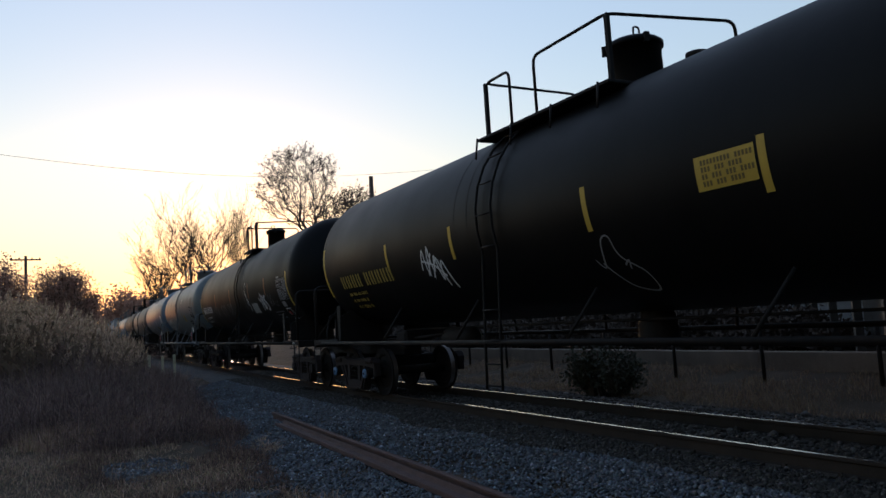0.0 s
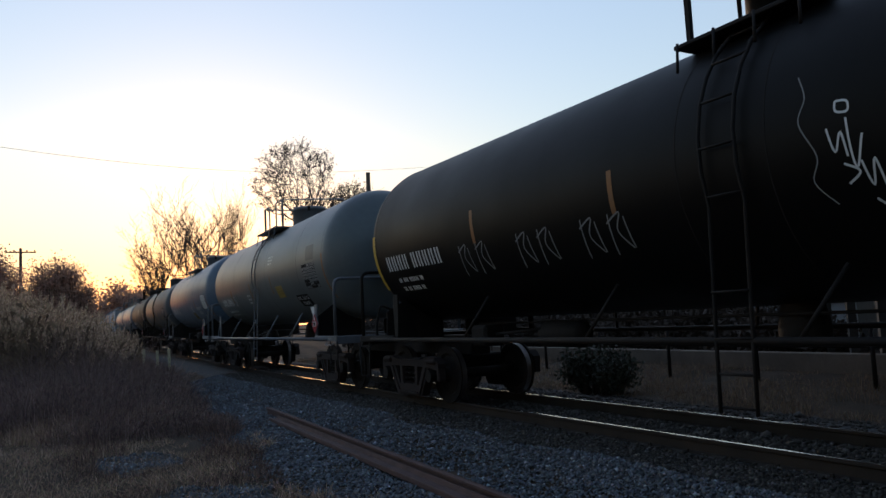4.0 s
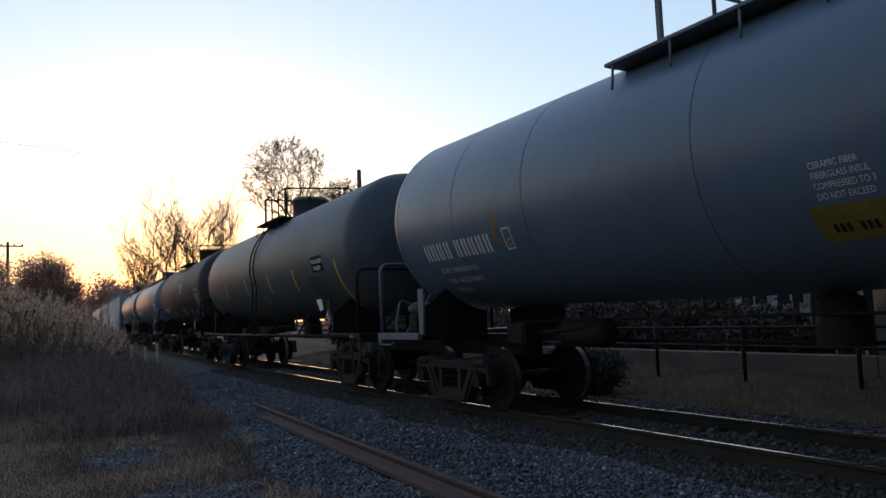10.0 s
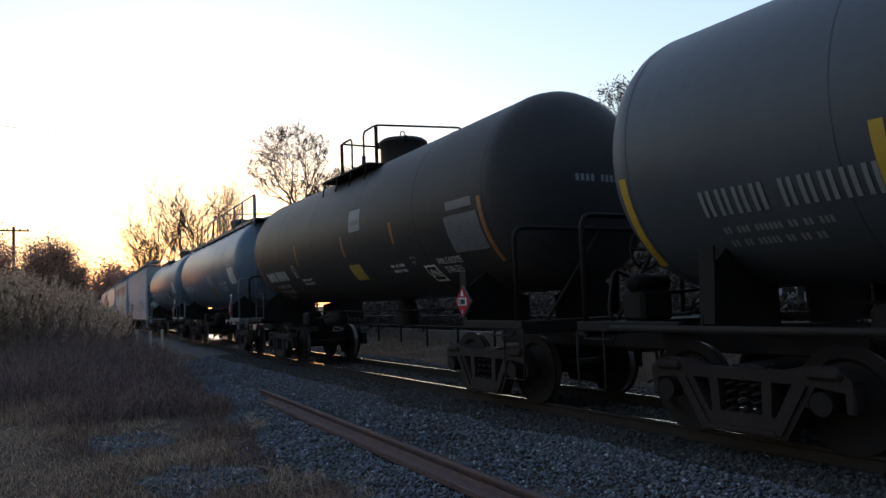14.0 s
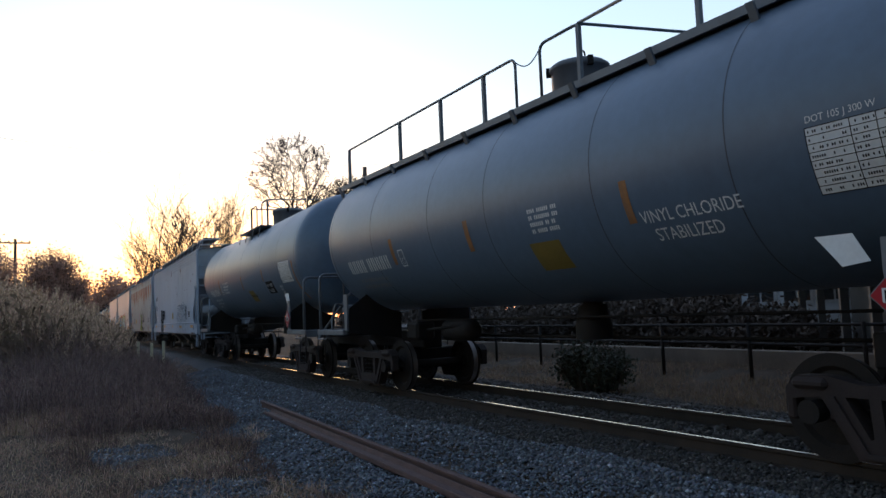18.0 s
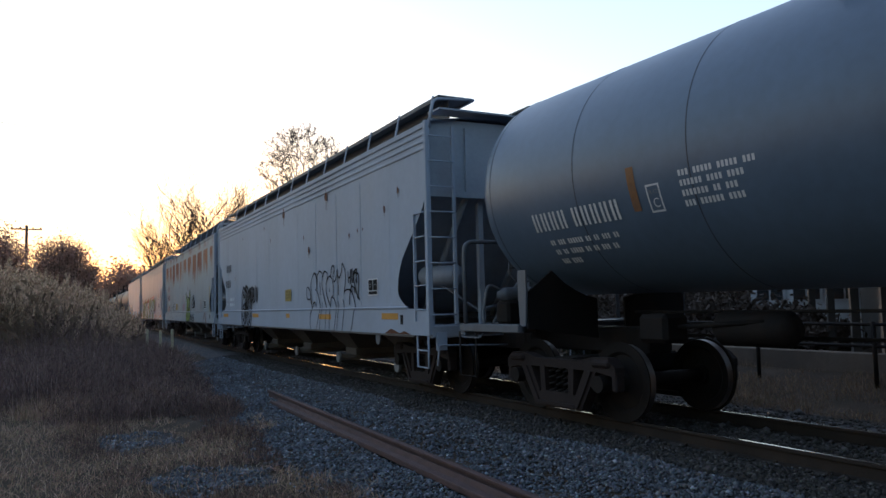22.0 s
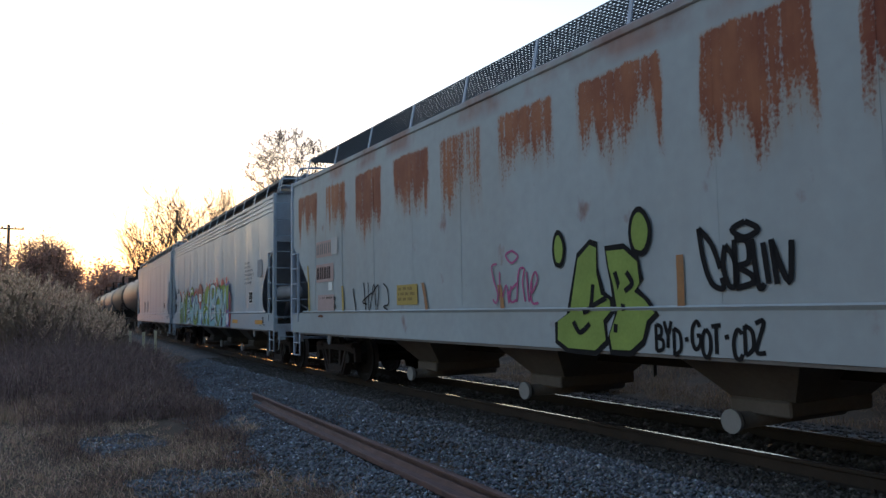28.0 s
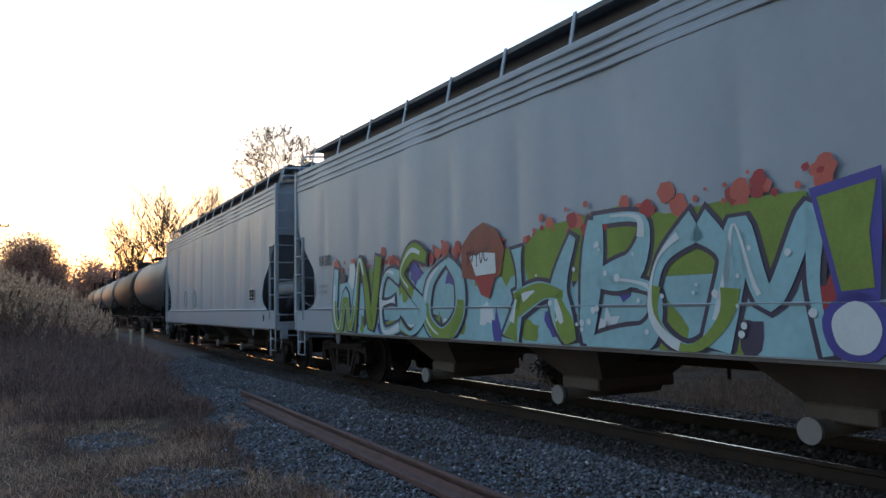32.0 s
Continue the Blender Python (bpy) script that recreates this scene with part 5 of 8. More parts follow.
def hopper_car(front, rear, paint, label, cut=ROUND_CUT, grating=False, posts=12, waves=0.006, end_paint=None):
    car = tagged(new("hopper_car"), label, "hopper car", "covered hoppers of the passing train")
    h = (rear - front) / 2 * ALONG
    end_paint = end_paint or paint
    for s in (-1, 1):
        rows, cols = 34, 330
        v = []
        for i in range(rows + 1):
            z = 1.36 + (4.38 - 1.36) * i / rows
            e = edge_of(cut, z)
            lim = h - e
            for j in range(cols + 1):
                y = -lim + 2 * lim * j / cols
                # panels buckle a little between their posts
                w = waves * (1.5 * noise.noise(Vector((y * 1.0, z * 0.22, s * 5.0 + front))) + 0.5 * noise.noise(Vector((y * 2.6, z * 0.4, s * 3.0 + front))))
                # and bow out between them, with a crease at each post
                w -= 0.6 * waves * (1 - abs(math.sin(math.pi * (y - h) / 1.62))) ** 2 * min(1.0, 3.98 - min(3.98, z)) * 3
                v.append((s * (1.545 + min(0.013, max(-0.03, w)) - 0.05 * max(0.0, z - 3.9)), y, z))
        m = Mesh().add(v, [(i * (cols + 1) + j, i * (cols + 1) + j + 1, (i + 1) * (cols + 1) + j + 1, (i + 1) * (cols + 1) + j) for i in range(rows) for j in range(cols)], True)
        side = part("side_sheet", m, paint, car)
        for k in range(11 if waves < 0.01 else 0):
            y = -h + 1.55 + (2 * h - 3.1) * k / 10
            part("panel_seam", Mesh().box((s * 1.5455, y, 2.65), (0.005, 0.012, 2.4), (0, 0, 0)), paint, side)
        if cut is ROUND_CUT:
            for z in (3.99, 4.11, 4.23):
                part("eave_rib", Mesh().box((s * (1.555 - 0.05 * (z - 3.9)), 0, z), (0.022, 2 * h - 0.1, 0.05), bevel=0.010), paint, side)
        part("top_chord", Mesh().box((s * 1.50, 0, 4.37), (0.10, 2 * h, 0.10), bevel=0.015), paint, car)
        part("side_sill", Mesh().prism([(-h, 0.97), (h, 0.97), (h, 1.34), (h - 0.5, 1.40), (-h + 0.5, 1.40), (-h, 1.34)], 0.10, pose(s * 1.511, 0, 0)), paint, car)
        part("sill_ledge", Mesh().box((s * 1.556, 0, 1.415), (0.035, 2 * h - 1.6, 0.05), (0, s * 32, 0)), paint, car)
        part("sill_flange", Mesh().box((s * 1.48, 0, 0.95), (0.14, 2 * h - 1.2, 0.03)), M_HULL, car)
        # corner posts and ladders
        for q in (-1, 1):
            y = q * (h - 0.03)
            part("corner_post", Mesh().box((s * 1.53, y, 2.7), (0.09, 0.09, 3.45), bevel=0.012), end_paint, car)
            ld = Mesh()
            yi = q * (h - 0.48)
            top = 2.95 if cut is ROUND_CUT else 2.75
            ld.box((s * 1.56, yi, (top + 1.2) / 2), (0.05, 0.03, top - 1.2))
            ld = part("side_ladder", ld, end_paint, car)
            for k in range(5):
                z = 1.38 + (top - 1.38) * k / 4
                part("rung", Mesh().tube([(s * 1.57, yi, z), (s * 1.57, y, z)], 0.013, 6), end_paint, ld)
            el = Mesh()
            el.box((s * 1.08, q * (h + 0.02), 2.75), (0.05, 0.05, 3.2))
            el = part("end_ladder", el, end_paint, car)
            for k in range(8):
                z = 1.3 + 0.41 * k
                part("rung", Mesh().tube([(s * 1.53, q * (h + 0.05), z), (s * 1.08, q * (h + 0.05), z)], 0.013, 6), end_paint, el)
            st = Mesh().tube([(s * 1.53, q * (h - 0.1), 0.98), (s * 1.53, q * (h - 0.1), 0.46), (s * 1.53, q * (h - 0.5), 0.46), (s * 1.53, q * (h - 0.5), 0.98)], 0.018, 6)
            st.tube([(s * 1.53, q * (h - 0.1), 0.73), (s * 1.53, q * (h - 0.5), 0.73)], 0.014, 6)
            part("sill_step", st, end_paint, car)
            part("jacking_pad", Mesh().prism([(-0.1, 0.2), (0.1, 0.2), (0.1, 0.0), (0.05, -0.08), (-0.05, -0.08), (-0.1, 0.0)], 0.03, pose(s * 1.50, q * (h - 2.25), 0.84)), M_TRIM, car)
    # roof and running boards
    rv = []
    for y in (-h, h):
        for i in range(13):
            x = -1.5 + 3.0 * i / 12
            rv.append((x, y, 4.42 + 0.16 * (1 - (x / 1.5) ** 2)))
    part("roof", Mesh().add(rv, [(i, i + 1, 14 + i, 13 + i) for i in range(12)], True), paint, car)
    for i in range(5):
        part("hatch_cover", Mesh().box((0, -h + 2 + (2 * h - 4) * i / 4, 4.64), (0.75, (2 * h - 4) / 4 - 0.2, 0.10), bevel=0.03), end_paint, car)
    for s in (-1, 1):
        x0, x1 = s * 0.56, s * 1.22
        zb = 4.95
        if grating:
            gm = Mesh()
            for k in range(12):
                gm.box((x0 + (x1 - x0) * k / 11, 0, zb), (0.011, 2 * h - 0.3, 0.022))
            n = int(2 * h / 0.08)
            for k in range(n):
                gm.box(((x0 + x1) / 2, -h + 0.2 + (2 * h - 0.4) * k / (n - 1), zb), (abs(x1 - x0), 0.012, 0.018))
        else:
            gm = Mesh().box(((x0 + x1) / 2, 0, 4.90), (abs(x1 - x0), 2 * h - 0.3, 0.035))
            part("board_edge", Mesh().box((x1, 0, 4.88), (0.02, 2 * h - 0.3, 0.07)), M_GRATE, car)
            part("board_support", Mesh().box((s * 0.98, 0, 4.72), (0.02, 2 * h - 0.5, 0.36)), M_GRATE, car)
        part("running_board", gm, M_GRATE, car, "open steel grating" if grating else "dark running board")
        for i in range(posts + 1):
            y = -h + 0.35 + (2 * h - 0.7) * i / posts
            part("board_bracket", Mesh().box((s * 1.28, y, 4.68), (0.02, 0.055, 0.54), (0, -s * 12, 0)), end_paint, car)
    for q in (-1, 1):
        y = q * h
        part("crossover_board", Mesh().box((0, y - q * 0.1, 4.62), (2.7, 0.40, 0.03)), M_HSHEET, car)
        part("roof_rail", Mesh().tube(rounded([(-1.5, y, 4.3), (-1.38, y - q * 0.02, 4.80), (-0.6, y - q * 0.02, 4.86), (-0.6, y - q * 1.2, 4.86)], 0.1), 0.022, 8), end_paint, car)
        # end sheet: upright above, sloping in below
        sheet = Mesh()
        ys, yl = y - q * 0.12, y - q * 2.55
        sheet.add([(-1.45, ys, 4.50), (1.45, ys, 4.50), (1.5, ys, 3.25), (-1.5, ys, 3.25), (1.5, yl, 1.30), (-1.5, yl, 1.30)], [(0, 1, 2, 3), (3, 2, 4, 5)])
        part("end_sheet", sheet, M_HSHEET, car)
        for x in (-0.75, 0.75):
            part("end_brace", Mesh().tube([(x, y - q * 0.10, 3.3), (x, y - q * 1.9, 1.25)], 0.06, 6), M_HSHEET, car)
            part("end_stiffener", Mesh().box((x, y - q * 0.10, 3.8), (0.07, 0.06, 1.15)), M_HSHEET, car)
        part("end_beam", Mesh().box((0, y - q * 0.08, 3.25), (3.0, 0.08, 0.10)), M_HSHEET, car)
        for x in (-0.45, 0.45):
            part("end_post", Mesh().box((x, y - q * 0.25, 2.1), (0.09, 0.09, 2.2)), M_HSHEET, car)
        part("end_sill", Mesh().box((0, y - q * 0.08, 1.03), (3.06, 0.20, 0.20), bevel=0.02).box((0, y - q * 0.7, 1.10), (3.0, 1.3, 0.03)), M_HSHEET, car)
        part("draft_sill", Mesh().box((0, y - q * 1.0, 0.90), (0.40, 3.3, 0.36), bevel=0.02), M_IRON, car)
        part("uncoupling_lever", Mesh().tube(rounded([(-1.45, y + q * 0.05, 0.50), (-1.42, y + q * 0.05, 0.82), (-0.2, y + q * 0.12, 0.78)], 0.05), 0.014, 6).box((-1.36, y + q * 0.02, 0.88), (0.18, 0.04, 0.28)), end_paint, car)
        coupler(car, q * (h + 0.50), q)
        truck(car, q * (h - 1.42))
        # brake gear on the end platform
        part("air_reservoir", Mesh().lathe([(0.0, -0.45), (0.12, -0.43), (0.17, -0.36), (0.17, 0.36), (0.12, 0.43), (0.0, 0.45)], 18, pose(-0.95, y - q * 0.75, 1.95, 0, 0, 20)), M_HSHEET, car)
        part("brake_cylinder", Mesh().lathe([(0.0, -0.25), (0.20, -0.24), (0.20, 0.1), (0.12, 0.2), (0.05, 0.3), (0.0, 0.3)], 18, pose(0.5, y - q * 0.8, 1.5)).tube([(0.5, y - q * 0.8, 1.5), (-0.2, y - q * 0.8, 1.35), (-0.95, y - q * 0.75, 1.8)], 0.02, 6), M_HSHEET, car)
    part("brake_wheel", Mesh().tube([(0.75 + 0.27 * math.cos(a * math.pi / 12), h + 0.14, 2.6 + 0.27 * math.sin(a * math.pi / 12)) for a in range(24)], 0.018, 6, closed=True).tube([(0.48, h + 0.14, 2.6), (1.02, h + 0.14, 2.6)], 0.012, 5).tube([(0.75, h + 0.14, 2.33), (0.75, h + 0.14, 2.87)], 0.012, 5), M_IRON, car)
    # belly and outlets
    belly = Mesh().box((0, 0, 1.25), (2.9, 2 * h - 5.2, 0.12))
    part("floor_sheet", belly, M_HULL, car)
    part("centre_sill", Mesh().box((0, 0, 0.86), (0.40, 2 * h - 2, 0.30)), M_IRON, car)
    for y in [q * ALONG for q in OUTLETS]:
        ch = Mesh()
        t0, t1 = 0.95, 0.36
        z0, z1 = 1.2, 0.50
        p = [(-1.30, y - t0, z0), (1.30, y - t0, z0), (1.30, y + t0, z0), (-1.30, y + t0, z0), (-0.62, y - t1, z1), (0.62, y - t1, z1), (0.62, y + t1, z1), (-0.62, y + t1, z1)]
        ch.add(p, [(0, 1, 5, 4), (1, 2, 6, 5), (2, 3, 7, 6), (3, 0, 4, 7), (4, 5, 6, 7)])
        o = part("hopper_chute", ch, M_HULL, car)
        part("outlet_gate", Mesh().box((0, y, 0.43), (1.35, 0.70, 0.16), bevel=0.02).tube([(-0.85, y + 0.12, 0.30), (0.85, y + 0.12, 0.30)], 0.085, 14), M_HULL, o)
        part("outlet_cap", Mesh().lathe([(0.0, 0.0), (0.115, 0.0), (0.12, 0.015), (0.12, 0.05), (0.0, 0.05)], 18, pose(-0.90, y + 0.12, 0.30, 0, 0, 90), False), M_CONCAP, o, "round grey outlet cap")
    # the sill slot's dark inside, put on as a flat black patch
    part("slot_dark_patch", patch(Skin(x=FACE), -h + 0.62, -h + 0.50, 1.14, 1.30, 0, 3), M_INK, car)
    CARS.append((car, (front + rear) / 2 * ALONG + 0.42))
    return car, Skin(x=FACE, tuck=0.008 if waves < 0.01 else 0.0)


STROKES = {
    "G": [((0.9, 0.8), (0.6, 1.0), (0.15, 0.75), (0.1, 0.25), (0.45, 0.0), (0.9, 0.2), (0.9, 0.48), (0.55, 0.48))],
    "O": [((0.5, 1.0), (0.12, 0.7), (0.15, 0.2), (0.5, 0.0), (0.88, 0.25), (0.88, 0.75), (0.5, 1.0))],
    "B": [((0.15, 0.0), (0.15, 1.0)), ((0.15, 1.0), (0.75, 0.9), (0.7, 0.6), (0.15, 0.52)), ((0.15, 0.52), (0.9, 0.4), (0.85, 0.08), (0.15, 0.0))],
    "L": [((0.2, 1.0), (0.18, 0.0)), ((0.18, 0.0), (0.9, 0.06))],
    "I": [((0.5, 1.0), (0.45, 0.0))],
    "N": [((0.12, 0.0), (0.18, 1.0)), ((0.18, 1.0), (0.8, 0.0)), ((0.8, 0.0), (0.9, 1.0))],
    "Y": [((0.1, 1.0), (0.5, 0.5), (0.9, 1.0)), ((0.5, 0.5), (0.45, 0.0))],
    "D": [((0.15, 0.0), (0.15, 1.0)), ((0.15, 1.0), (0.8, 0.8), (0.85, 0.25), (0.15, 0.0))],
    "T": [((0.05, 0.95), (0.95, 1.0)), ((0.5, 1.0), (0.48, 0.0))],
    "C": [((0.9, 0.85), (0.5, 1.0), (0.12, 0.6), (0.2, 0.12), (0.6, 0.0), (0.9, 0.18))],
    "Z": [((0.1, 0.95), (0.85, 1.0), (0.1, 0.05), (0.9, 0.0))],
    "S": [((0.88, 0.85), (0.5, 1.0), (0.15, 0.8), (0.3, 0.55), (0.8, 0.42), (0.82, 0.12), (0.45, 0.0), (0.1, 0.15))],
    "M": [((0.08, 0.0), (0.2, 1.0)), ((0.2, 1.0), (0.5, 0.35)), ((0.5, 0.35), (0.82, 1.0)), ((0.82, 1.0), (0.95, 0.0))],
    "E": [((0.85, 1.0), (0.18, 0.95), (0.15, 0.05), (0.9, 0.0)), ((0.15, 0.5), (0.7, 0.52))],
    "R": [((0.15, 0.0), (0.18, 1.0)), ((0.18, 1.0), (0.85, 0.9), (0.75, 0.55), (0.18, 0.5)), ((0.35, 0.5), (0.95, 0.0))],
    "K": [((0.15, 0.0), (0.2, 1.0)), ((0.9, 1.0), (0.2, 0.5)), ((0.3, 0.55), (0.95, 0.0))],
    "-": [((0.3, 0.45), (0.7, 0.5))],
}


def sprayed(car, skin, word, y, z, w, height, mat, line=0.05, lean=0.0, bubble=0.0):
    """Hand-sprayed capitals, a part each; bubble draws them as fat outlines."""
    for i, ch in enumerate(word):
        m = Mesh()
        for p in STROKES.get(ch, ()):
            q = [(y - (i + a) * w - lean * b * height, z + b * height + 0.04 * math.sin(i * 2.1)) for a, b in p]
            q = smooth_line(q, 4)
            if bubble:
                k = [Vector((a.x, a.y)) for a in q]
                left, right = [], []
                for j, c in enumerate(k):
                    d = (k[min(j + 1, len(k) - 1)] - k[max(j - 1, 0)]).normalized()
                    nn = Vector((-d.y, d.x)) * bubble
                    left.append(c + nn)
                    right.append(c - nn)
                q = left + right[::-1] + [left[0]]
            r = stroke(skin, q, line)
            m.add(r.v, r.f)
        if m.v:
            part("graffiti_letter", m, mat, car, "hand-sprayed graffiti letter")


def blob(skin, y, z, ry, rz, n=18, up=0.0, wob=0.12, seed=0):
    m = Mesh()
    v = [skin.at(y, z, up)]
    for i in range(n):
        a = 2 * math.pi * i / n
        k = 1 + wob * noise.noise(Vector((math.cos(a) * 1.5, math.sin(a) * 1.5, seed)))
        v.append(skin.at(y + ry * k * math.cos(a), z + rz * k * math.sin(a), up))
    return m.add(v, [(0, 1 + i, 1 + (i + 1) % n) for i in range(n)])


def seal(car, skin, y, z, w, height):
    """A black data square split in fields."""
    p = part("data_square", patch(skin, y, y - w, z, z + height, 0, 1), M_LETTER, car, "white-rimmed dark data square")
    for a, b, c, d in ((0.05, 0.48, 0.30, 0.94), (0.53, 0.95, 0.30, 0.94), (0.05, 0.95, 0.06, 0.25)):
        part("data_field", patch(skin, y - w * a, y - w * b, z + height * c, z + height * d, 0, 1, 0.003), M_INK, p)
    for a, b, c in ((0.12, 0.36, 0.66), (0.12, 0.3, 0.5), (0.6, 0.85, 0.62)):
        part("data_line", patch(skin, y - w * a, y - w * b, z + height * c, z + height * (c + 0.05), 0, 1, 0.005), M_FADED, p)


M_PATCH = material("darker_grey_repaint", (0.16, 0.195, 0.24), 0.6, 0, 0.1, 3, 30, 0.02, spec=0.2)
M_PRIMER = material("pink_primer_patch", (0.34, 0.25, 0.245), 0.7, 0, 0.15, 3, 30, 0.03)
M_HAIR = material("rust_brown_spray", (0.20, 0.05, 0.03), 0.55, 0, 0.3, 3, 20, 0.02)
STROKES["V"] = [((0.1, 1.0), (0.45, 0.0), (0.9, 1.0))]


def scrawls(car, skin, lines, mat, w, up=0.0, label="hand-sprayed graffiti lines"):
    """Sprayed lines, each a part of its own."""
    for p in lines:
        part("graffiti_line", stroke(skin, smooth_line(p), w, up), mat, car, label)


def painted(name, car, skin, shapes, mat, up, grow=0.0):
    """Filled painted shapes, each a part of its own."""
    for p in shapes:
        c = sum((Vector(q) for q in p), Vector((0, 0))) / len(p)
        q = [Vector(a) + (Vector(a) - c).normalized() * grow for a in p]
        part(name, Mesh().add([skin.at(a.x, a.y, up) for a in q], [tuple(range(len(q)))]), mat, car)


# first hopper: pale, with black scrawls and rust spots
hi, sk = hopper_car(133.6, 152.0, M_WHITE, "pale grey covered hopper with black scrawls and rust spots")
I_scrawl = (((-2.49, 1.54), (-2.43, 1.81), (-2.26, 1.94), (-2.14, 1.86), (-2.16, 1.7), (-2.32, 1.65), (-2.45, 1.67)),
    ((-2.87, 1.48), (-2.79, 1.58), (-2.64, 1.54), (-2.59, 1.42), (-2.48, 1.74), (-2.52, 2.07), (-2.75, 2.25), (-2.89, 2.15), (-2.92, 1.91), (-2.8, 1.85)),
    ((-2.92, 1.85), (-3.09, 1.65), (-3.18, 1.45)),
    ((-2.94, 1.88), (-2.96, 2.16), (-3.14, 2.27), (-3.33, 2.19), (-3.3, 1.95), (-3.45, 1.67), (-3.61, 1.44)),
    ((-3.35, 2.13), (-3.48, 2.25), (-3.66, 2.2), (-3.65, 2.07), (-3.58, 1.93), (-3.61, 1.75), (-3.86, 1.48)),
    ((-3.61, 2.01), (-3.79, 2.13), (-4, 2.05), (-4.06, 1.86), (-4.04, 1.7), (-3.91, 1.65), (-3.86, 1.45)),
    ((-4.04, 1.68), (-4.15, 1.6), (-4.26, 1.44)),
    ((-3.9, 2.13), (-3.96, 2.3), (-4.09, 2.34), (-4.12, 2.25), (-4.06, 2.12), (-4.12, 2), (-4.24, 2.07), (-4.32, 2.25), (-4.37, 1.98), (-4.4, 1.71)),
    ((-4.36, 2.11), (-4.47, 2.07), (-4.61, 2.22), (-4.64, 2.36), (-4.79, 2.22), (-4.83, 2.04), (-4.73, 1.72)),
    ((-4.73, 1.74), (-4.79, 1.79), (-4.99, 1.81), (-5.17, 1.76), (-5.3, 1.61), (-5.38, 1.45)),
    ((-3.16, 2.02), (-3.18, 1.74)),
    ((-3.8, 1.87), (-3.8, 1.79)),)
I_drips = (((-2.59, 1.42), (-2.43, 1.27), (-2.44, 1.01), (-2.51, 0.94)),
    ((-3.18, 1.45), (-3.04, 1.24), (-2.87, 0.97)),
    ((-3.3, 1.58), (-3.3, 1.43), (-3.15, 1.18), (-3.12, 0.97)),
    ((-3.61, 1.42), (-3.54, 1.25), (-3.5, 0.97)),
    ((-3.86, 1.45), (-3.81, 1.25), (-3.77, 0.96)),
    ((-4.26, 1.44), (-4.19, 1.2), (-4.09, 0.96)),
    ((-4.36, 1.59), (-4.41, 1.44), (-4.33, 1.25), (-4.27, 0.97)),
    ((-4.66, 1.62), (-4.74, 1.43), (-4.66, 1.18), (-4.59, 0.97)),
    ((-5.38, 1.45), (-5.28, 1.33), (-5.21, 1.12), (-5.11, 0.99)),)
I_word = (((-4.98, 2.17), (-4.99, 1.94)),
    ((-4.97, 2.04), (-5.11, 2.05)),
    ((-5.12, 2.21), (-5.09, 1.9)),
    ((-5.17, 2.21), (-5.15, 1.93)),
    ((-5.22, 2.23), (-5.21, 2.02), (-5.26, 1.95), (-5.28, 2.14)),
    ((-5.28, 2.14), (-5.45, 2.2), (-5.45, 2.14), (-5.29, 2.09), (-5.35, 1.89), (-5.53, 1.61)),
    ((-5.41, 2), (-5.46, 1.92), (-5.45, 2.09), (-5.55, 2.1), (-5.57, 1.99), (-5.54, 1.61)),
    ((-5.2, 1.76), (-5.2, 1.86), (-5.3, 1.84), (-5.37, 1.73), (-5.35, 1.85)),
    ((-5.05, 1.5), (-5.06, 1.67), (-5.18, 1.91)),
    ((-5.59, 1.63), (-5.59, 1.58)),)
raw = Skin(x=FACE, along=1.0, tuck=0.008)
scrawls(hi, raw, I_scrawl, M_INK, 0.032)
scrawls(hi, raw, I_drips, M_INK, 0.026)
scrawls(hi, raw, I_word, M_INK, 0.04)
sprayed(hi, sk, "GRO", 5.1, 1.0, 0.46, 1.08, M_INK, 0.085, bubble=0.08)
sprayed(hi, sk, "GOBLIN", 3.85, 1.68, 0.16, 0.45, M_INK, 0.055)
seal(hi, sk, -6.46, 1.66, 0.5, 0.31)
for y, w, z in ((-7.15, 0.78, 1.22), (-3.3, 0.85, 1.2), (-0.4, 0.35, 1.22), (3.55, 0.8, 1.22), (8.2, 0.85, 1.22)):
    part("reflective_strip", patch(sk, y, y - w, z, z + 0.11, 0, 1), M_SAFETY, hi, "orange marking stripe")
part("yellow_label", patch(sk, -0.3, -0.9, 1.64, 1.94, 0, 1), M_GOLD, hi, "faded yellow label")
small_print(hi, Skin(x=FACE - 0.003, tuck=0.008), -0.35, 1.86, ((3, 3, 4), (1, 3, 3, 4), (3, 3, 4)), M_OCHRE, 0.045, 0.075)
random.seed(5)
for y, z, s in ((-8.0, 3.45, 0.10), (-7.35, 3.2, 0.11), (-3.89, 3.9, 0.22), (-2.08, 3.14, 0.08), (-0.21, 3.92, 0.24), (2.0, 3.75, 0.07), (-5.9, 2.95, 0.06), (-5.4, 2.9, 0.08), (-2.5, 2.82, 0.14), (1.25, 3.34, 0.08), (4.9, 3.7, 0.06), (-6.2, 2.95, 0.05), (6.2, 2.5, 0.06)):
    s *= 0.62
    m = blob(sk, y, z, s * 0.7, s, 14, 0, 0.5, z)
    q = patch(sk, y + s * 0.12, y - s * 0.08, z - s * (1 + 1.6 * random.random()), z, 0, 2, -0.001)
    m.add(q.v, q.f)
    part("rust_spot", m, M_SPOT, hi)
part("chipped_paint", Mesh().add([Vector(p) for p in [sk.at(a, b) for a, b in ((-9.1, 0.975), (-8.5, 0.975), (-8.2, 1.03), (-8.0, 0.99), (-7.6, 1.06), (-7.3, 0.975))]], [(0, 1, 2, 3, 4, 5)]), M_SPOT, hi)
for text, z in (("LD LMT", 1.76), ("LT WT", 1.58)):
    lettering("load_text", text, sk, 7.8, z, 0.11, M_MIST, hi, squeeze=0.9)
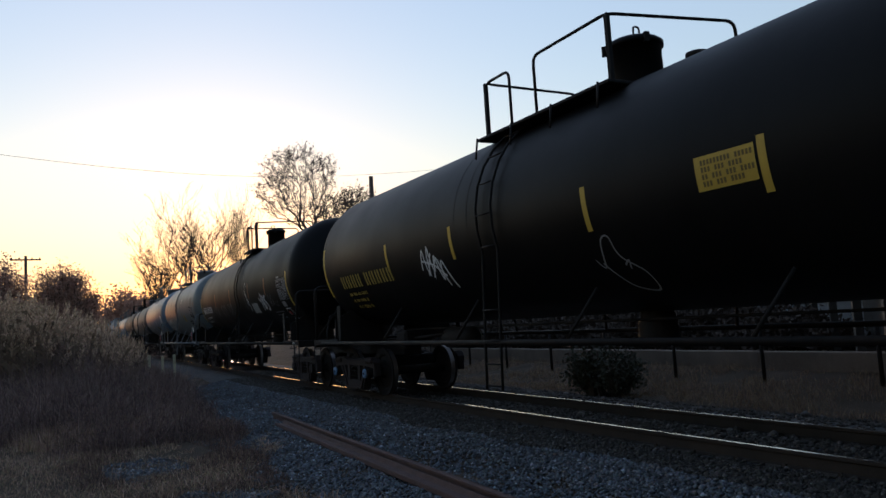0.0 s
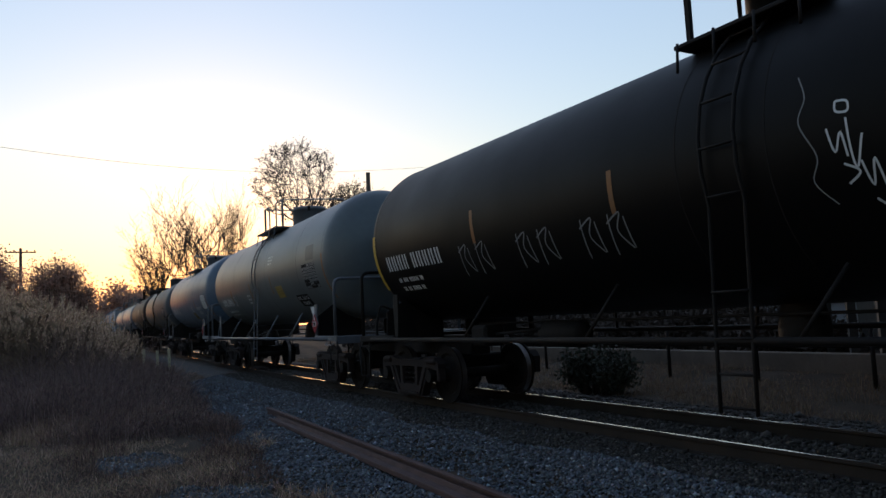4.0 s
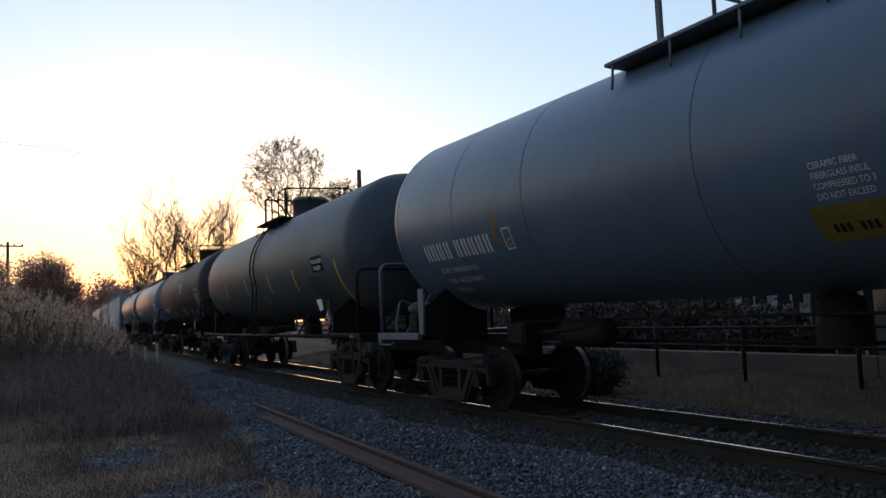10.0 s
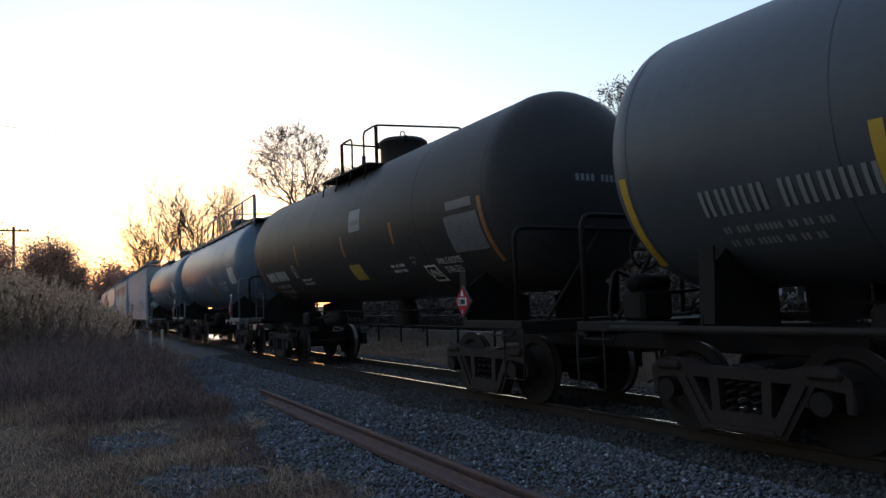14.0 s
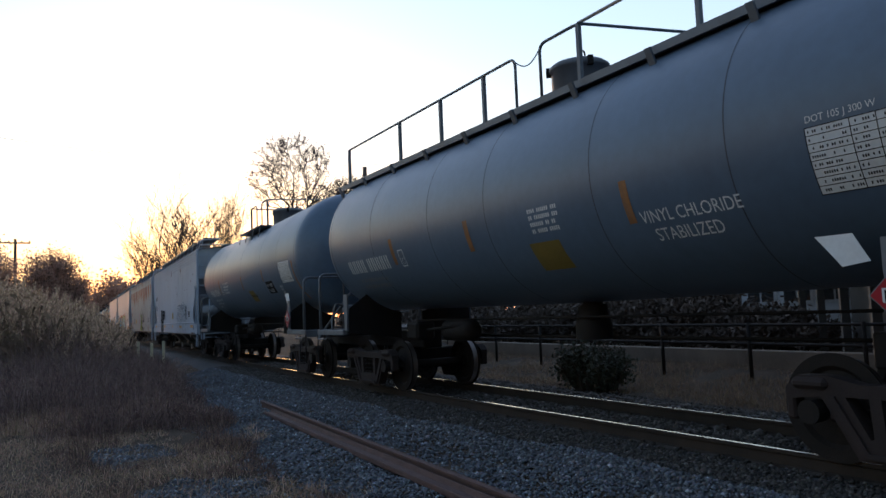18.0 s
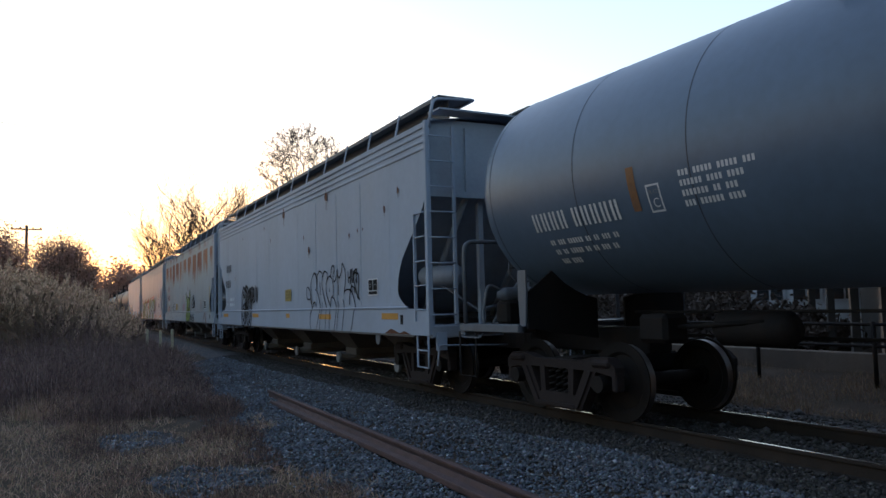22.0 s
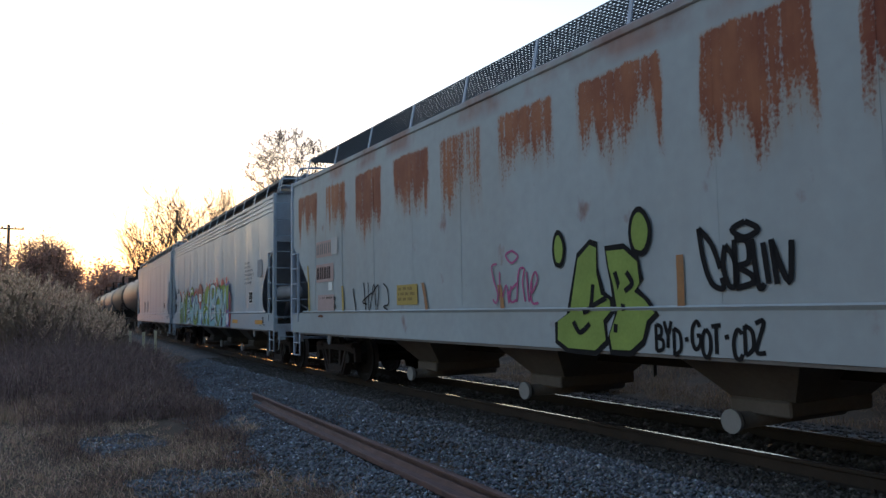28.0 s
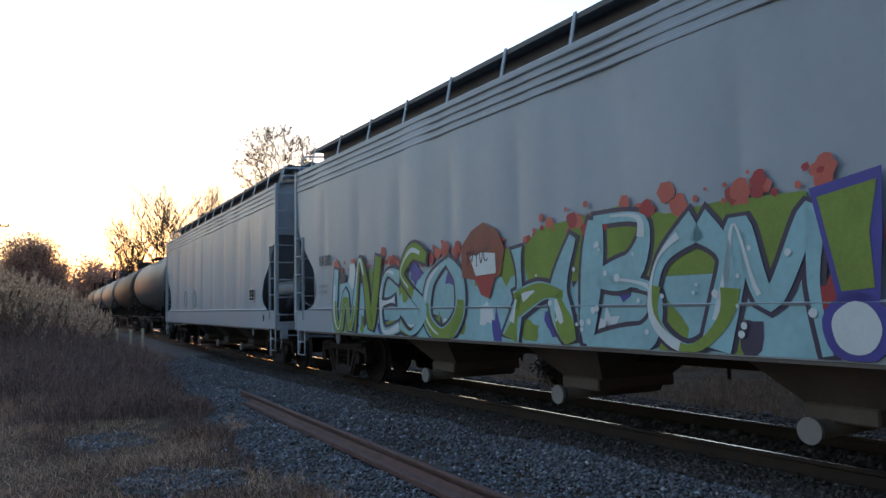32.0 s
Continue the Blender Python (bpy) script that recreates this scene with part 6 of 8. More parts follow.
small_print(hi, sk, 7.1, 1.76, ((6, 2), (6, 2)), M_MIST, 0.10, 0.18)
stencil(hi, sk, 7.61, 2.73, 0.25, M_INK, 6.85, 4)
stencil(hi, sk, 7.81, 2.21, 0.25, M_INK, 6.8, 5)

# second hopper: rusted panels, green and black graffiti
hj, sk = hopper_car(153.5, 172.8, M_RUSTED, "pale hopper with broad rusted panels and green graffiti", SLANT_CUT, True, 10, 0.004, M_WHITE)
J_swerve = (((0.58, 2.03), (0.7, 2), (0.66, 1.82), (0.57, 1.63), (0.61, 1.51), (0.69, 1.56)),
    ((0.52, 1.92), (0.51, 1.53), (0.37, 1.74), (0.32, 1.51), (0.26, 1.73)),
    ((0.13, 1.76), (0.32, 1.63), (0.26, 1.52), (0.14, 1.55)),
    ((0.14, 1.52), (0.09, 1.9), (-0.03, 1.93), (0.01, 1.76), (-0.04, 1.52)),
    ((-0.08, 1.89), (-0.12, 1.52), (-0.19, 1.75)),
    ((-0.18, 1.62), (-0.3, 1.78), (-0.25, 1.88), (-0.16, 1.72), (-0.18, 1.51), (-0.31, 1.5)),
    ((0.23, 2.18), (0.37, 2.13), (0.24, 2.02), (0.1, 2.1), (0.23, 2.18)),)
J_goblin = (((-2.79, 2.16), (-2.83, 1.88), (-2.91, 1.65), (-3.04, 1.59), (-3.03, 1.69)),
    ((-2.79, 2.16), (-2.93, 2), (-3.02, 1.77)),
    ((-3.08, 1.98), (-3.05, 1.79), (-3.11, 1.61), (-3.19, 1.64), (-3.17, 1.85), (-3.08, 1.98)),
    ((-3.18, 2.02), (-3.18, 1.59)),
    ((-3.18, 2.02), (-3.31, 1.99), (-3.32, 1.82), (-3.21, 1.78), (-3.34, 1.7), (-3.35, 1.63), (-3.18, 1.59)),
    ((-3.36, 2.01), (-3.41, 1.6), (-3.47, 1.62)),
    ((-3.47, 1.97), (-3.51, 1.62)),
    ((-3.55, 1.99), (-3.59, 1.61)),
    ((-3.55, 1.99), (-3.7, 1.62), (-3.74, 1.97)),
    ((-3.3, 2.17), (-3.16, 2.11), (-3.29, 2.03), (-3.43, 2.09), (-3.3, 2.17)),)
J_gbin = (((-1.31, 1.69), (-1.26, 1.44), (-1.14, 1.38)),
    ((-1.26, 1.44), (-1.52, 1.54)),
    ((-0.97, 1.28), (-1.08, 1.16), (-1.25, 1.26)),
    ((-1.66, 1.81), (-1.74, 1.58), (-1.79, 1.4)),
    ((-1.83, 1.8), (-1.91, 1.68), (-1.8, 1.6)),
    ((-1.66, 1.26), (-1.65, 1.17)),)
J_gbout = (((-1.27, 2.14), (-1.06, 2), (-0.9, 1.38), (-0.68, 1.28), (-0.67, 1.06), (-0.86, 0.97), (-1.32, 0.96), (-1.5, 1.08), (-1.47, 1.29), (-1.6, 1.4), (-1.57, 1.52), (-1.44, 1.58), (-1.37, 1.83), (-1.38, 2.1)),
    ((-1.53, 2.05), (-1.8, 2.05), (-1.99, 1.91), (-2.02, 1.68), (-1.94, 1.6), (-2.08, 1.51), (-2.22, 1.37), (-2.11, 1.29), (-2.04, 1.1), (-1.86, 0.98), (-1.58, 0.98), (-1.55, 1.14), (-1.68, 1.38), (-1.62, 1.67), (-1.56, 1.87)),)
scrawls(hj, raw, J_goblin, M_INK, 0.055)
scrawls(hj, raw, J_swerve, M_MAGENTA, 0.03)
painted("graffiti_outline", hj, raw, J_gbout, M_INK, 0.0, 0.055)
painted("graffiti_fill", hj, raw, J_gbout, M_LIME, 0.004, -0.01)
scrawls(hj, raw, J_gbin, M_INK, 0.06, 0.008)
sprayed(hj, raw, "BYD-GOT-CDZ", -2.2, 1.0, 0.115, 0.26, M_INK, 0.042)
for y, z, ry, rz in ((-0.72, 2.12, 0.13, 0.22), (-2.03, 2.2, 0.17, 0.25)):
    part("graffiti_dot", blob(raw, y, z, ry, rz, 18, 0.0), M_INK, hj)
    part("graffiti_dot", blob(raw, y, z, ry - 0.05, rz - 0.06, 18, 0.004), M_LIME, hj)
scrawls(hj, raw, (((4.95, 1.95), (4.85, 1.45)), ((4.75, 1.95), (4.7, 1.42), (4.5, 1.9), (4.4, 1.4)), ((4.6, 1.7), (4.3, 1.88), (4.35, 1.45)), ((4.1, 1.9), (3.95, 1.8), (3.9, 1.55), (4.1, 1.5), (3.85, 1.42)), ((4.8, 1.55), (5.0, 1.6), (4.6, 1.75))), M_INK, 0.028)
scrawls(hj, raw, (((5.45, 1.85), (5.3, 1.42)),), M_INK, 0.04)
part("yellow_label", patch(raw, 3.58, 2.84, 1.52, 1.85, 0, 1), M_GOLD, hj, "faded yellow label")
small_print(hj, Skin(x=FACE - 0.003, along=1.0, tuck=0.008), 3.52, 1.76, ((3, 3, 4), (1, 3, 3, 4), (3, 3, 4)), M_OCHRE, 0.05, 0.085)
for y, z0, z1, ln in ((2.52, 1.42, 1.86, 0.14), (-2.55, 1.42, 1.93, 0.0), (0.45, 1.42, 1.75, 0.08)):
    part("reflective_strip", patch(raw, y + 0.045, y - 0.045, z0, z1, ln, 2), M_AMBER, hj, "faded orange marking stripe")
part("reflective_strip", patch(sk, 8.40, 8.31, 1.42, 2.43, 0.12, 2), M_GOLD, hj, "dull yellow marking stripe")
part("reflective_strip", patch(sk, -8.28, -8.37, 1.42, 2.43, -0.12, 2), M_GOLD, hj, "dull yellow marking stripe")
part("rust_stain", blob(sk, 7.6, 1.33, 0.16, 0.03, 14, 0.001, 0.5, 4), M_SPOT, hj, "rust stain on the side sill")
part("reflective_strip", patch(sk, 6.36, 6.26, 1.43, 1.92, 0.06, 2), M_GOLD, hj, "dull yellow marking stripe")
seal(hj, raw, -6.50, 1.54, 0.41, 0.33)
part("reflective_strip", patch(raw, -5.58, -5.68, 1.39, 1.91, 0.10, 2), M_AMBER, hj, "orange marking stripe")
scrawls(hj, raw, (((-5.82, 1.86), (-5.8, 1.6), (-5.92, 1.58)), ((-6.0, 2.0), (-6.12, 2.04), (-6.22, 2.02)), ((-5.98, 1.9), (-6.02, 1.6), (-6.2, 1.6), (-6.22, 1.85), (-5.98, 1.9)), ((-6.25, 1.95), (-6.42, 1.95), (-6.4, 1.6), (-6.28, 1.62), (-6.25, 1.95)), ((-5.85, 1.52), (-6.38, 1.53))), M_TRIM, 0.012)
part("primer_patch", patch(sk, 7.92, 6.92, 2.56, 2.89, 0, 1, -0.002), M_PRIMER, hj, "pale pink primer patch")
stencil(hj, sk, 7.86, 2.62, 0.22, M_TRIM, 7.0, 4)
part("primer_patch", patch(sk, 7.92, 6.86, 2.04, 2.41, 0, 1, -0.002), M_PRIMER, hj, "pale pink primer patch")
stencil(hj, sk, 7.86, 2.10, 0.25, M_INK, 6.92, 5)
part("paint_patch", patch(sk, 6.98, 6.62, 2.58, 2.92, 0, 1, 0.002), M_HSHEET, hj, "blue-grey repainted square")
part("paint_patch", patch(sk, 7.15, 6.93, 1.86, 2.02, 0, 1), M_MIST, hj)
part("primer_patch", patch(sk, 7.8, 6.82, 1.44, 1.77, 0, 1, -0.002), M_PRIMER, hj, "pale pink primer patch")
for text, z in (("LD LMT", 1.65), ("LT WT", 1.49)):
    lettering("load_text", text, sk, 7.76, z, 0.08, M_RAIL, hj)
    small_print(hj, sk, 7.3, z, ((6, 2),), M_RAIL, 0.075, 0.13)

# third hopper: the large coloured mural
hk, sk = hopper_car(174.3, 193.3, M_LILAC, "pale grey covered hopper with a large coloured mural", waves=0.022)
raw = Skin(x=FACE, along=1.0, floor=0.985)
random.seed(11)
K_hair = (((2.06, 1.85), (2.08, 2.25), (1.81, 2.44), (1.55, 2.52), (1.25, 2.4), (1.1, 2.17), (1.19, 1.84), (1.58, 1.79)),)
K_band = (((1.88, 2.11), (1.57, 2.15), (1.27, 2.12), (1.26, 1.86), (1.73, 1.84)),)
K_beak = (((1.78, 1.83), (1.27, 1.84), (1.42, 1.53), (1.62, 1.59)),)
LETTERS = {
    "W": [((0.1, 1.0), (0.08, 0.3), (0.3, 0.02), (0.5, 0.6), (0.72, 0.05), (0.95, 1.0))],
    "N": [((0.1, 0.0), (0.2, 0.95), (0.45, 0.7), (0.72, 0.1), (0.92, 1.0))],
    "E": [((0.92, 0.92), (0.35, 1.0), (0.12, 0.5), (0.3, 0.03), (0.95, 0.12)), ((0.15, 0.5), (0.75, 0.56))],
    "S": [((0.9, 0.9), (0.45, 1.0), (0.12, 0.75), (0.45, 0.52), (0.85, 0.3), (0.5, 0.02), (0.08, 0.12))],
    "O": [((0.55, 1.0), (0.15, 0.72), (0.1, 0.25), (0.5, 0.0), (0.88, 0.28), (0.85, 0.75), (0.55, 1.0))],
    "H": [((0.12, 0.0), (0.22, 0.5), (0.15, 1.0)), ((0.9, 0.0), (0.72, 0.5), (0.86, 1.05)), ((0.18, 0.38), (0.5, 0.52), (0.78, 0.48))],
    "B": [((0.15, 0.0), (0.22, 1.0)), ((0.2, 1.0), (0.8, 0.95), (0.7, 0.6), (0.25, 0.52)), ((0.25, 0.52), (0.95, 0.42), (0.85, 0.06), (0.15, 0.0))],
    "M": [((0.04, 0.0), (0.16, 0.6), (0.22, 1.0), (0.5, 0.4), (0.8, 1.05), (0.84, 0.5), (0.96, 0.0))],
}


def mural_crown(y):
    """How high the coloured letters reach along the car."""
    return 2.02 + 0.05 * max(0.0, 6.6 - y) / 3 + 0.05 * math.sin(y * 3.1)


def brush(points, w, up, grow=0.0):
    """A painted stroke that swells and thins along its way."""
    m, v, k = Mesh(), [], len(points)
    p = [Vector((a[0], a[1])) for a in points]
    for i, q in enumerate(p):
        d = (p[min(i + 1, k - 1)] - p[max(i - 1, 0)]).normalized()
        n = Vector((-d.y, d.x)) * (w * (0.72 + 0.42 * math.sin(5.0 * i / k + q.x * 2.0)) + grow) / 2
        if i in (0, k - 1):
            q = q + d * (grow / 2 if i else -grow / 2)
        v += [raw.at(q.x + n.x, q.y + n.y, up), raw.at(q.x - n.x, q.y - n.y, up)]
    return m.add(v, [(2 * i, 2 * i + 1, 2 * i + 3, 2 * i + 2) for i in range(k - 1)])


def mural_letter(ch, y0, y1, z0, z1, w, deep, order):
    """A fat letter with a dark edge, one colour in its upper and another in its lower half, and pale lights."""
    up = 0.006 + 0.004 * (order % 2)
    for p in LETTERS[ch]:
        line = smooth_line([(y0 + (y1 - y0) * (a * 1.12 - 0.06 + 0.10 * (b - 0.5)), z0 - 0.05 + (z1 - z0 + 0.12 * math.sin(order * 2.3)) * b) for a, b in p], 7)
        part("mural_edge", brush(line, w, up, 0.10), M_NAVY, hk, "dark edge of a mural letter")
        part("mural_letter", brush(line, w, up + 0.008), deep[0], hk, "fat spray-painted mural letter")
        low = [q for q in line if q[1] < z0 + 0.48 * (z1 - z0)]
        if len(low) > 3 and max((Vector(low[i + 1]) - Vector(low[i])).length for i in range(len(low) - 1)) < 0.3:
            part("mural_shade", brush(low, w * 0.85, up + 0.010), deep[1], hk)
        lit = [Vector(q) + Vector((w * 0.15, 0.02)) for q in line[3:len(line) // 2]]
        part("mural_light", brush(lit, w * 0.3, up + 0.012), M_MIST, hk)


# ground colours behind the letters
edge = [(6.78 - 9.9 * i / 40, mural_crown(6.78 - 9.9 * i / 40) - 0.12 + 0.06 * noise.noise(Vector((i * 0.7, 3, 1)))) for i in range(41)]
part("mural_ground", Mesh().add([raw.at(a, b, 0.001) for a, b in [(6.85, 0.98), (-3.2, 0.98)] + edge[::-1]], [tuple(range(43))]), M_CYAN, hk, "pale blue painted band")
for i in range(44):
    y = 6.6 - 9.7 * (i + 0.5 * random.random()) / 44
    part("mural_patch", blob(raw, y, random.choice((1.1, 1.25, 1.75, 1.95)) + 0.1 * random.random(), 0.10 + 0.12 * random.random(), 0.10 + 0.16 * random.random(), 12, 0.002 + 0.00006 * i, 0.9, i * 3.3), (M_LIME, M_NAVY, M_LIME, M_MIST, M_ULTRA)[i % 5], hk)
painted("mural_shape", hk, raw, (((0.6, 1.7), (0.75, 2.1), (0.35, 2.36), (-0.3, 2.40), (-1.0, 2.46), (-1.6, 2.30), (-2.2, 2.34), (-3.05, 2.32), (-3.1, 1.7)),), M_LIME, 0.0045)
# red and coral clouds and drops along the top
for i in range(150):
    y = 6.65 - 9.9 * random.random()
    small = random.random() < 0.6
    r0 = (0.018 + 0.025 * random.random()) if small else (0.05 + 0.06 * random.random())
    part("mural_cloud", blob(raw, y, mural_crown(y) + 0.05 + abs(random.gauss(0, 0.11)) + (0.1 if y < 0.4 else 0), r0, r0, 12, 0.005 + 0.00001 * i if y < 0.4 else -0.0025, 0.35, i), (M_CORAL, M_CRIMSON, M_CORAL)[i % 3], hk)
for i, (ch, y0, y1, top, w, deep) in enumerate((
        ("W", 6.68, 5.62, 2.22, 0.21, (M_CYAN, M_LIME)), ("N", 5.72, 4.75, 2.26, 0.21, (M_LIME, M_CYAN)), ("E", 4.72, 3.98, 2.16, 0.20, (M_CYAN, M_MIST)),
        ("S", 3.98, 3.08, 2.28, 0.23, (M_LIME, M_CYAN)), ("O", 3.12, 2.10, 2.12, 0.23, (M_CYAN, M_LIME)), ("H", 1.02, -0.30, 2.30, 0.32, (M_CYAN, M_LIME)),
        ("B", -0.36, -1.42, 2.28, 0.30, (M_CYAN, M_CYAN)), ("O", -1.40, -2.34, 2.26, 0.31, (M_CYAN, M_LIME)), ("M", -2.18, -3.20, 2.20, 0.30, (M_CYAN, M_MIST)))):
    mural_letter(ch, y0, y1, 1.06, top, w, deep, i)
# pale bubbles on the letters
for i in range(30):
    y = 1.0 - 4.1 * random.random()
    r0 = 0.015 + 0.03 * random.random()
    part("mural_dot", blob(raw, y, 1.15 + 0.95 * random.random(), r0, r0, 10, 0.0235 + 0.00004 * i, 0.1, i), M_MIST, hk)
# the closing mark: a lime wedge over a pale ball, edged in blue
WEDGE = (((-3.14, 2.26), (-3.62, 2.34), (-3.55, 1.95), (-3.56, 1.52), (-3.30, 1.50)),)
painted("mural_edge", hk, raw, WEDGE, M_ULTRA, 0.016, 0.09)
painted("mural_shape", hk, raw, WEDGE, M_LIME, 0.020, -0.01)
part("mural_edge", blob(raw, -3.40, 1.23, 0.27, 0.27, 24, 0.016, 0.05, 2), M_ULTRA, hk)
part("mural_dot", blob(raw, -3.40, 1.23, 0.19, 0.20, 24, 0.020, 0.05, 2), M_MIST, hk)
for i, (y, z) in enumerate(((-3.72, 1.9), (-3.75, 1.6), (-3.22, 1.45), (-3.72, 1.05), (-3.78, 1.3))):
    part("mural_cloud", blob(raw, y, z, 0.10, 0.16, 12, 0.012, 0.5, i), M_CRIMSON, hk)
painted("mural_crest", hk, raw, K_hair, M_HAIR, 0.017, 0.03)
painted("mural_crest", hk, raw, K_beak, M_CRIMSON, 0.021)
painted("crest_band", hk, raw, K_band, M_MIST, 0.024)
sprayed(hk, Skin(x=FACE - 0.025, along=1.0), "TVTVC", 1.98, 2.0, 0.11, 0.17, M_NAVY, 0.02)
stencil(hk, sk, 7.95, 2.28, 0.2, M_INK, 7.25, 5)
small_print(hk, sk, 8.0, 1.85, ((2, 3, 2), (2, 2, 3)), M_FADED, 0.06, 0.12)
seal(hk, sk, -6.70, 1.68, 0.45, 0.33)
part("paint_patch", patch(sk, -7.72, -8.26, 2.37, 2.83, 0, 1), M_PATCH, hk, "repainted darker patch")
for y, w in ((7.3, 0.7), (-4.33, 0.8), (-7.42, 0.88)):
    part("reflective_strip", patch(sk, y, y - w, 1.11, 1.22, 0, 1), M_SAFETY, hk, "orange marking stripe")
small_print(hk, sk, -6.1, 2.80, ((5, 3, 6), (3, 4, 2, 5)), M_TRIM, 0.05, 0.115)
for i, line in enumerate(("CAUTION: DO NOT USE STEAM", "BOILING WATER OR SHARP OBJECTS", "TO CLEAN, ENTER CAR WITH", "CLEAN SOFT SOLED SHOES")):
    lettering("caution_text", line, sk, -6.1, 2.57 - 0.115 * i, 0.062, M_IRON, hk, squeeze=0.84)
lettering("brake_text", "2 INCH HF COMP SHOES", sk, -8.0, 1.07, 0.05, M_IRON, hk, squeeze=0.84)

# fourth hopper
hl, sk = hopper_car(194.8, 213.0, M_LILAC, "pale grey covered hopper with faint chalk marks", waves=0.022)
seal(hl, sk, -6.5, 1.66, 0.5, 0.31)
for y in (3.8, 1.9):
    part("chalk_ring", Mesh().tube([sk.at(y + 0.3 * math.cos(a * math.pi / 12), 1.85 + 0.32 * math.sin(a * math.pi / 12)) for a in range(24)], 0.012, 4, closed=True), M_FADED, hl)
strip(hl, sk, 6.0, 1.55, 2.1, M_FADED, 0.06)

# ---- the site ----
random.seed(21)
# ties
TIE = Mesh().box((0, 0, 0), (2.6, 0.23, 0.17), bevel=0.012).data("tie")
for i in range(130):
    u = -8 + 0.56 * i
    p = on_line(u, 0.04 * random.uniform(-1, 1), -0.235)
    part("tie", TIE, M_TIE, track, at=Matrix.Translation(p) @ pose(0, 0, 0, 0, 0, -math.degrees(math.atan(slope(u))) + random.uniform(-1, 1)))
# tie plates and spikes
PLATE = Mesh().box((0, 0, 0), (0.3, 0.19, 0.02)).box((0.09, 0.06, 0.02), (0.03, 0.03, 0.05)).box((-0.09, -0.06, 0.02), (0.03, 0.03, 0.05)).data("tie_plate")
for i in range(60):
    u = 2 + 0.56 * i
    for s in (-1, 1):
        part("tie_plate", PLATE, M_RAIL, track, at=Matrix.Translation(on_line(u, s * HALF_G, -0.165)))

# loose rail lying in the gravel
RA, RB = Vector((4.36, 14.85, -0.165)), Vector((3.62, 2.6, -0.165))
dirv = (RA - RB).normalized()
loose = tagged(new("loose_rail"), "rusty length of spare rail lying on the gravel", "rail")
part("rail_length", sweep([(RB + dirv * k, dirv) for k in (0, (RA - RB).length)], RAIL, M_LOOSE), M_LOOSE, loose)
# a second length lies on its side against the first, its foot towards the grass
SIDEWAYS = [(-0.235 - z, x * 0.9 - 0.115) for x, z in reversed(RAIL)]
part("rail_length", sweep([(RB + dirv * k, dirv) for k in (0.3, (RA - RB).length - 1.1)], SIDEWAYS, M_LOOSE), M_LOOSE, loose)


def lumps(points, size, name, mat, label, kind, flat=0.7, seed=3):
    """Many small angular stones as one mesh."""
    rnd = np.random.RandomState(seed)
    base = np.array([(1, 0, 0), (-1, 0, 0), (0, 1, 0), (0, -1, 0), (0, 0, 1), (0, 0, -1), (0.7, 0.6, 0.4), (-0.6, 0.7, -0.3)], float)
    tri = np.array([(0, 6, 4), (6, 2, 4), (2, 7, 4), (7, 1, 4), (1, 3, 4), (3, 0, 4), (6, 0, 5), (2, 6, 5), (7, 2, 5), (1, 7, 5), (3, 1, 5), (0, 3, 5)])
    P = np.array(points)
    n = len(P)
    ang = rnd.uniform(0, 6.283, n)
    sc = size * rnd.lognormal(0, 0.35, n)
    jit = 1 + 0.35 * rnd.uniform(-1, 1, (n, 8, 3))
    V = base[None] * jit * sc[:, None, None]
    V[..., 2] *= flat
    c, s = np.cos(ang)[:, None], np.sin(ang)[:, None]
    x, y = V[..., 0] * c - V[..., 1] * s, V[..., 0] * s + V[..., 1] * c
    V = np.stack([x, y, V[..., 2]], -1) + P[:, None]
    F = (tri[None] + 8 * np.arange(n)[:, None, None]).reshape(-1, 3)
    me = bpy.data.meshes.new(name)
    me.vertices.add(n * 8)
    me.vertices.foreach_set("co", V.reshape(-1))
    me.loops.add(len(F) * 3)
    me.loops.foreach_set("vertex_index", F.reshape(-1))
    me.polygons.add(len(F))
    me.polygons.foreach_set("loop_start", np.arange(0, len(F) * 3, 3))
    me.update(calc_edges=True)
    me.materials.append(mat)
    return tagged(new(name, me), label, "gravel", kind=kind)


def stone_material(name, tones):
    m = bpy.data.materials.new(name)
    m.use_nodes = True
    t = m.node_tree
    g = t.nodes.new("ShaderNodeNewGeometry")
    r = t.nodes.new("ShaderNodeValToRGB")
    for i, (p, c) in enumerate(tones):
        e = r.color_ramp.elements[i] if i < 2 else r.color_ramp.elements.new(p)
        e.position, e.color = p, (*c, 1)
    t.links.new(g.outputs["Random Per Island"], r.inputs[0])
    b = t.nodes["Principled BSDF"]
    n = t.nodes.new("ShaderNodeTexNoise")
    n.inputs["Scale"].default_value = 60
    tc = t.nodes.new("ShaderNodeTexCoord")
    t.links.new(tc.outputs["Object"], n.inputs["Vector"])
    mx = t.nodes.new("ShaderNodeMix")
    mx.data_type, mx.blend_type = "RGBA", "OVERLAY"
    mx.inputs["Factor"].default_value = 0.5
    t.links.new(r.outputs[0], mx.inputs[6])
    t.links.new(n.outputs["Color"], mx.inputs[7])
    t.links.new(mx.outputs[2], b.inputs["Base Color"])
    b.inputs["Roughness"].default_value = 0.8
    return m


M_STONES = stone_material("mixed_ballast_stones", ((0.0, (0.034, 0.039, 0.047)), (1.0, (0.38, 0.42, 0.48)), (0.4, (0.082, 0.092, 0.108)), (0.8, (0.145, 0.16, 0.19)), (0.93, (0.12, 0.10, 0.09))))


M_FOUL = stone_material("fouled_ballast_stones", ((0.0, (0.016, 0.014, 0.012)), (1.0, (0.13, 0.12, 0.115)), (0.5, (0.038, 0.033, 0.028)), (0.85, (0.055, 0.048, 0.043))))


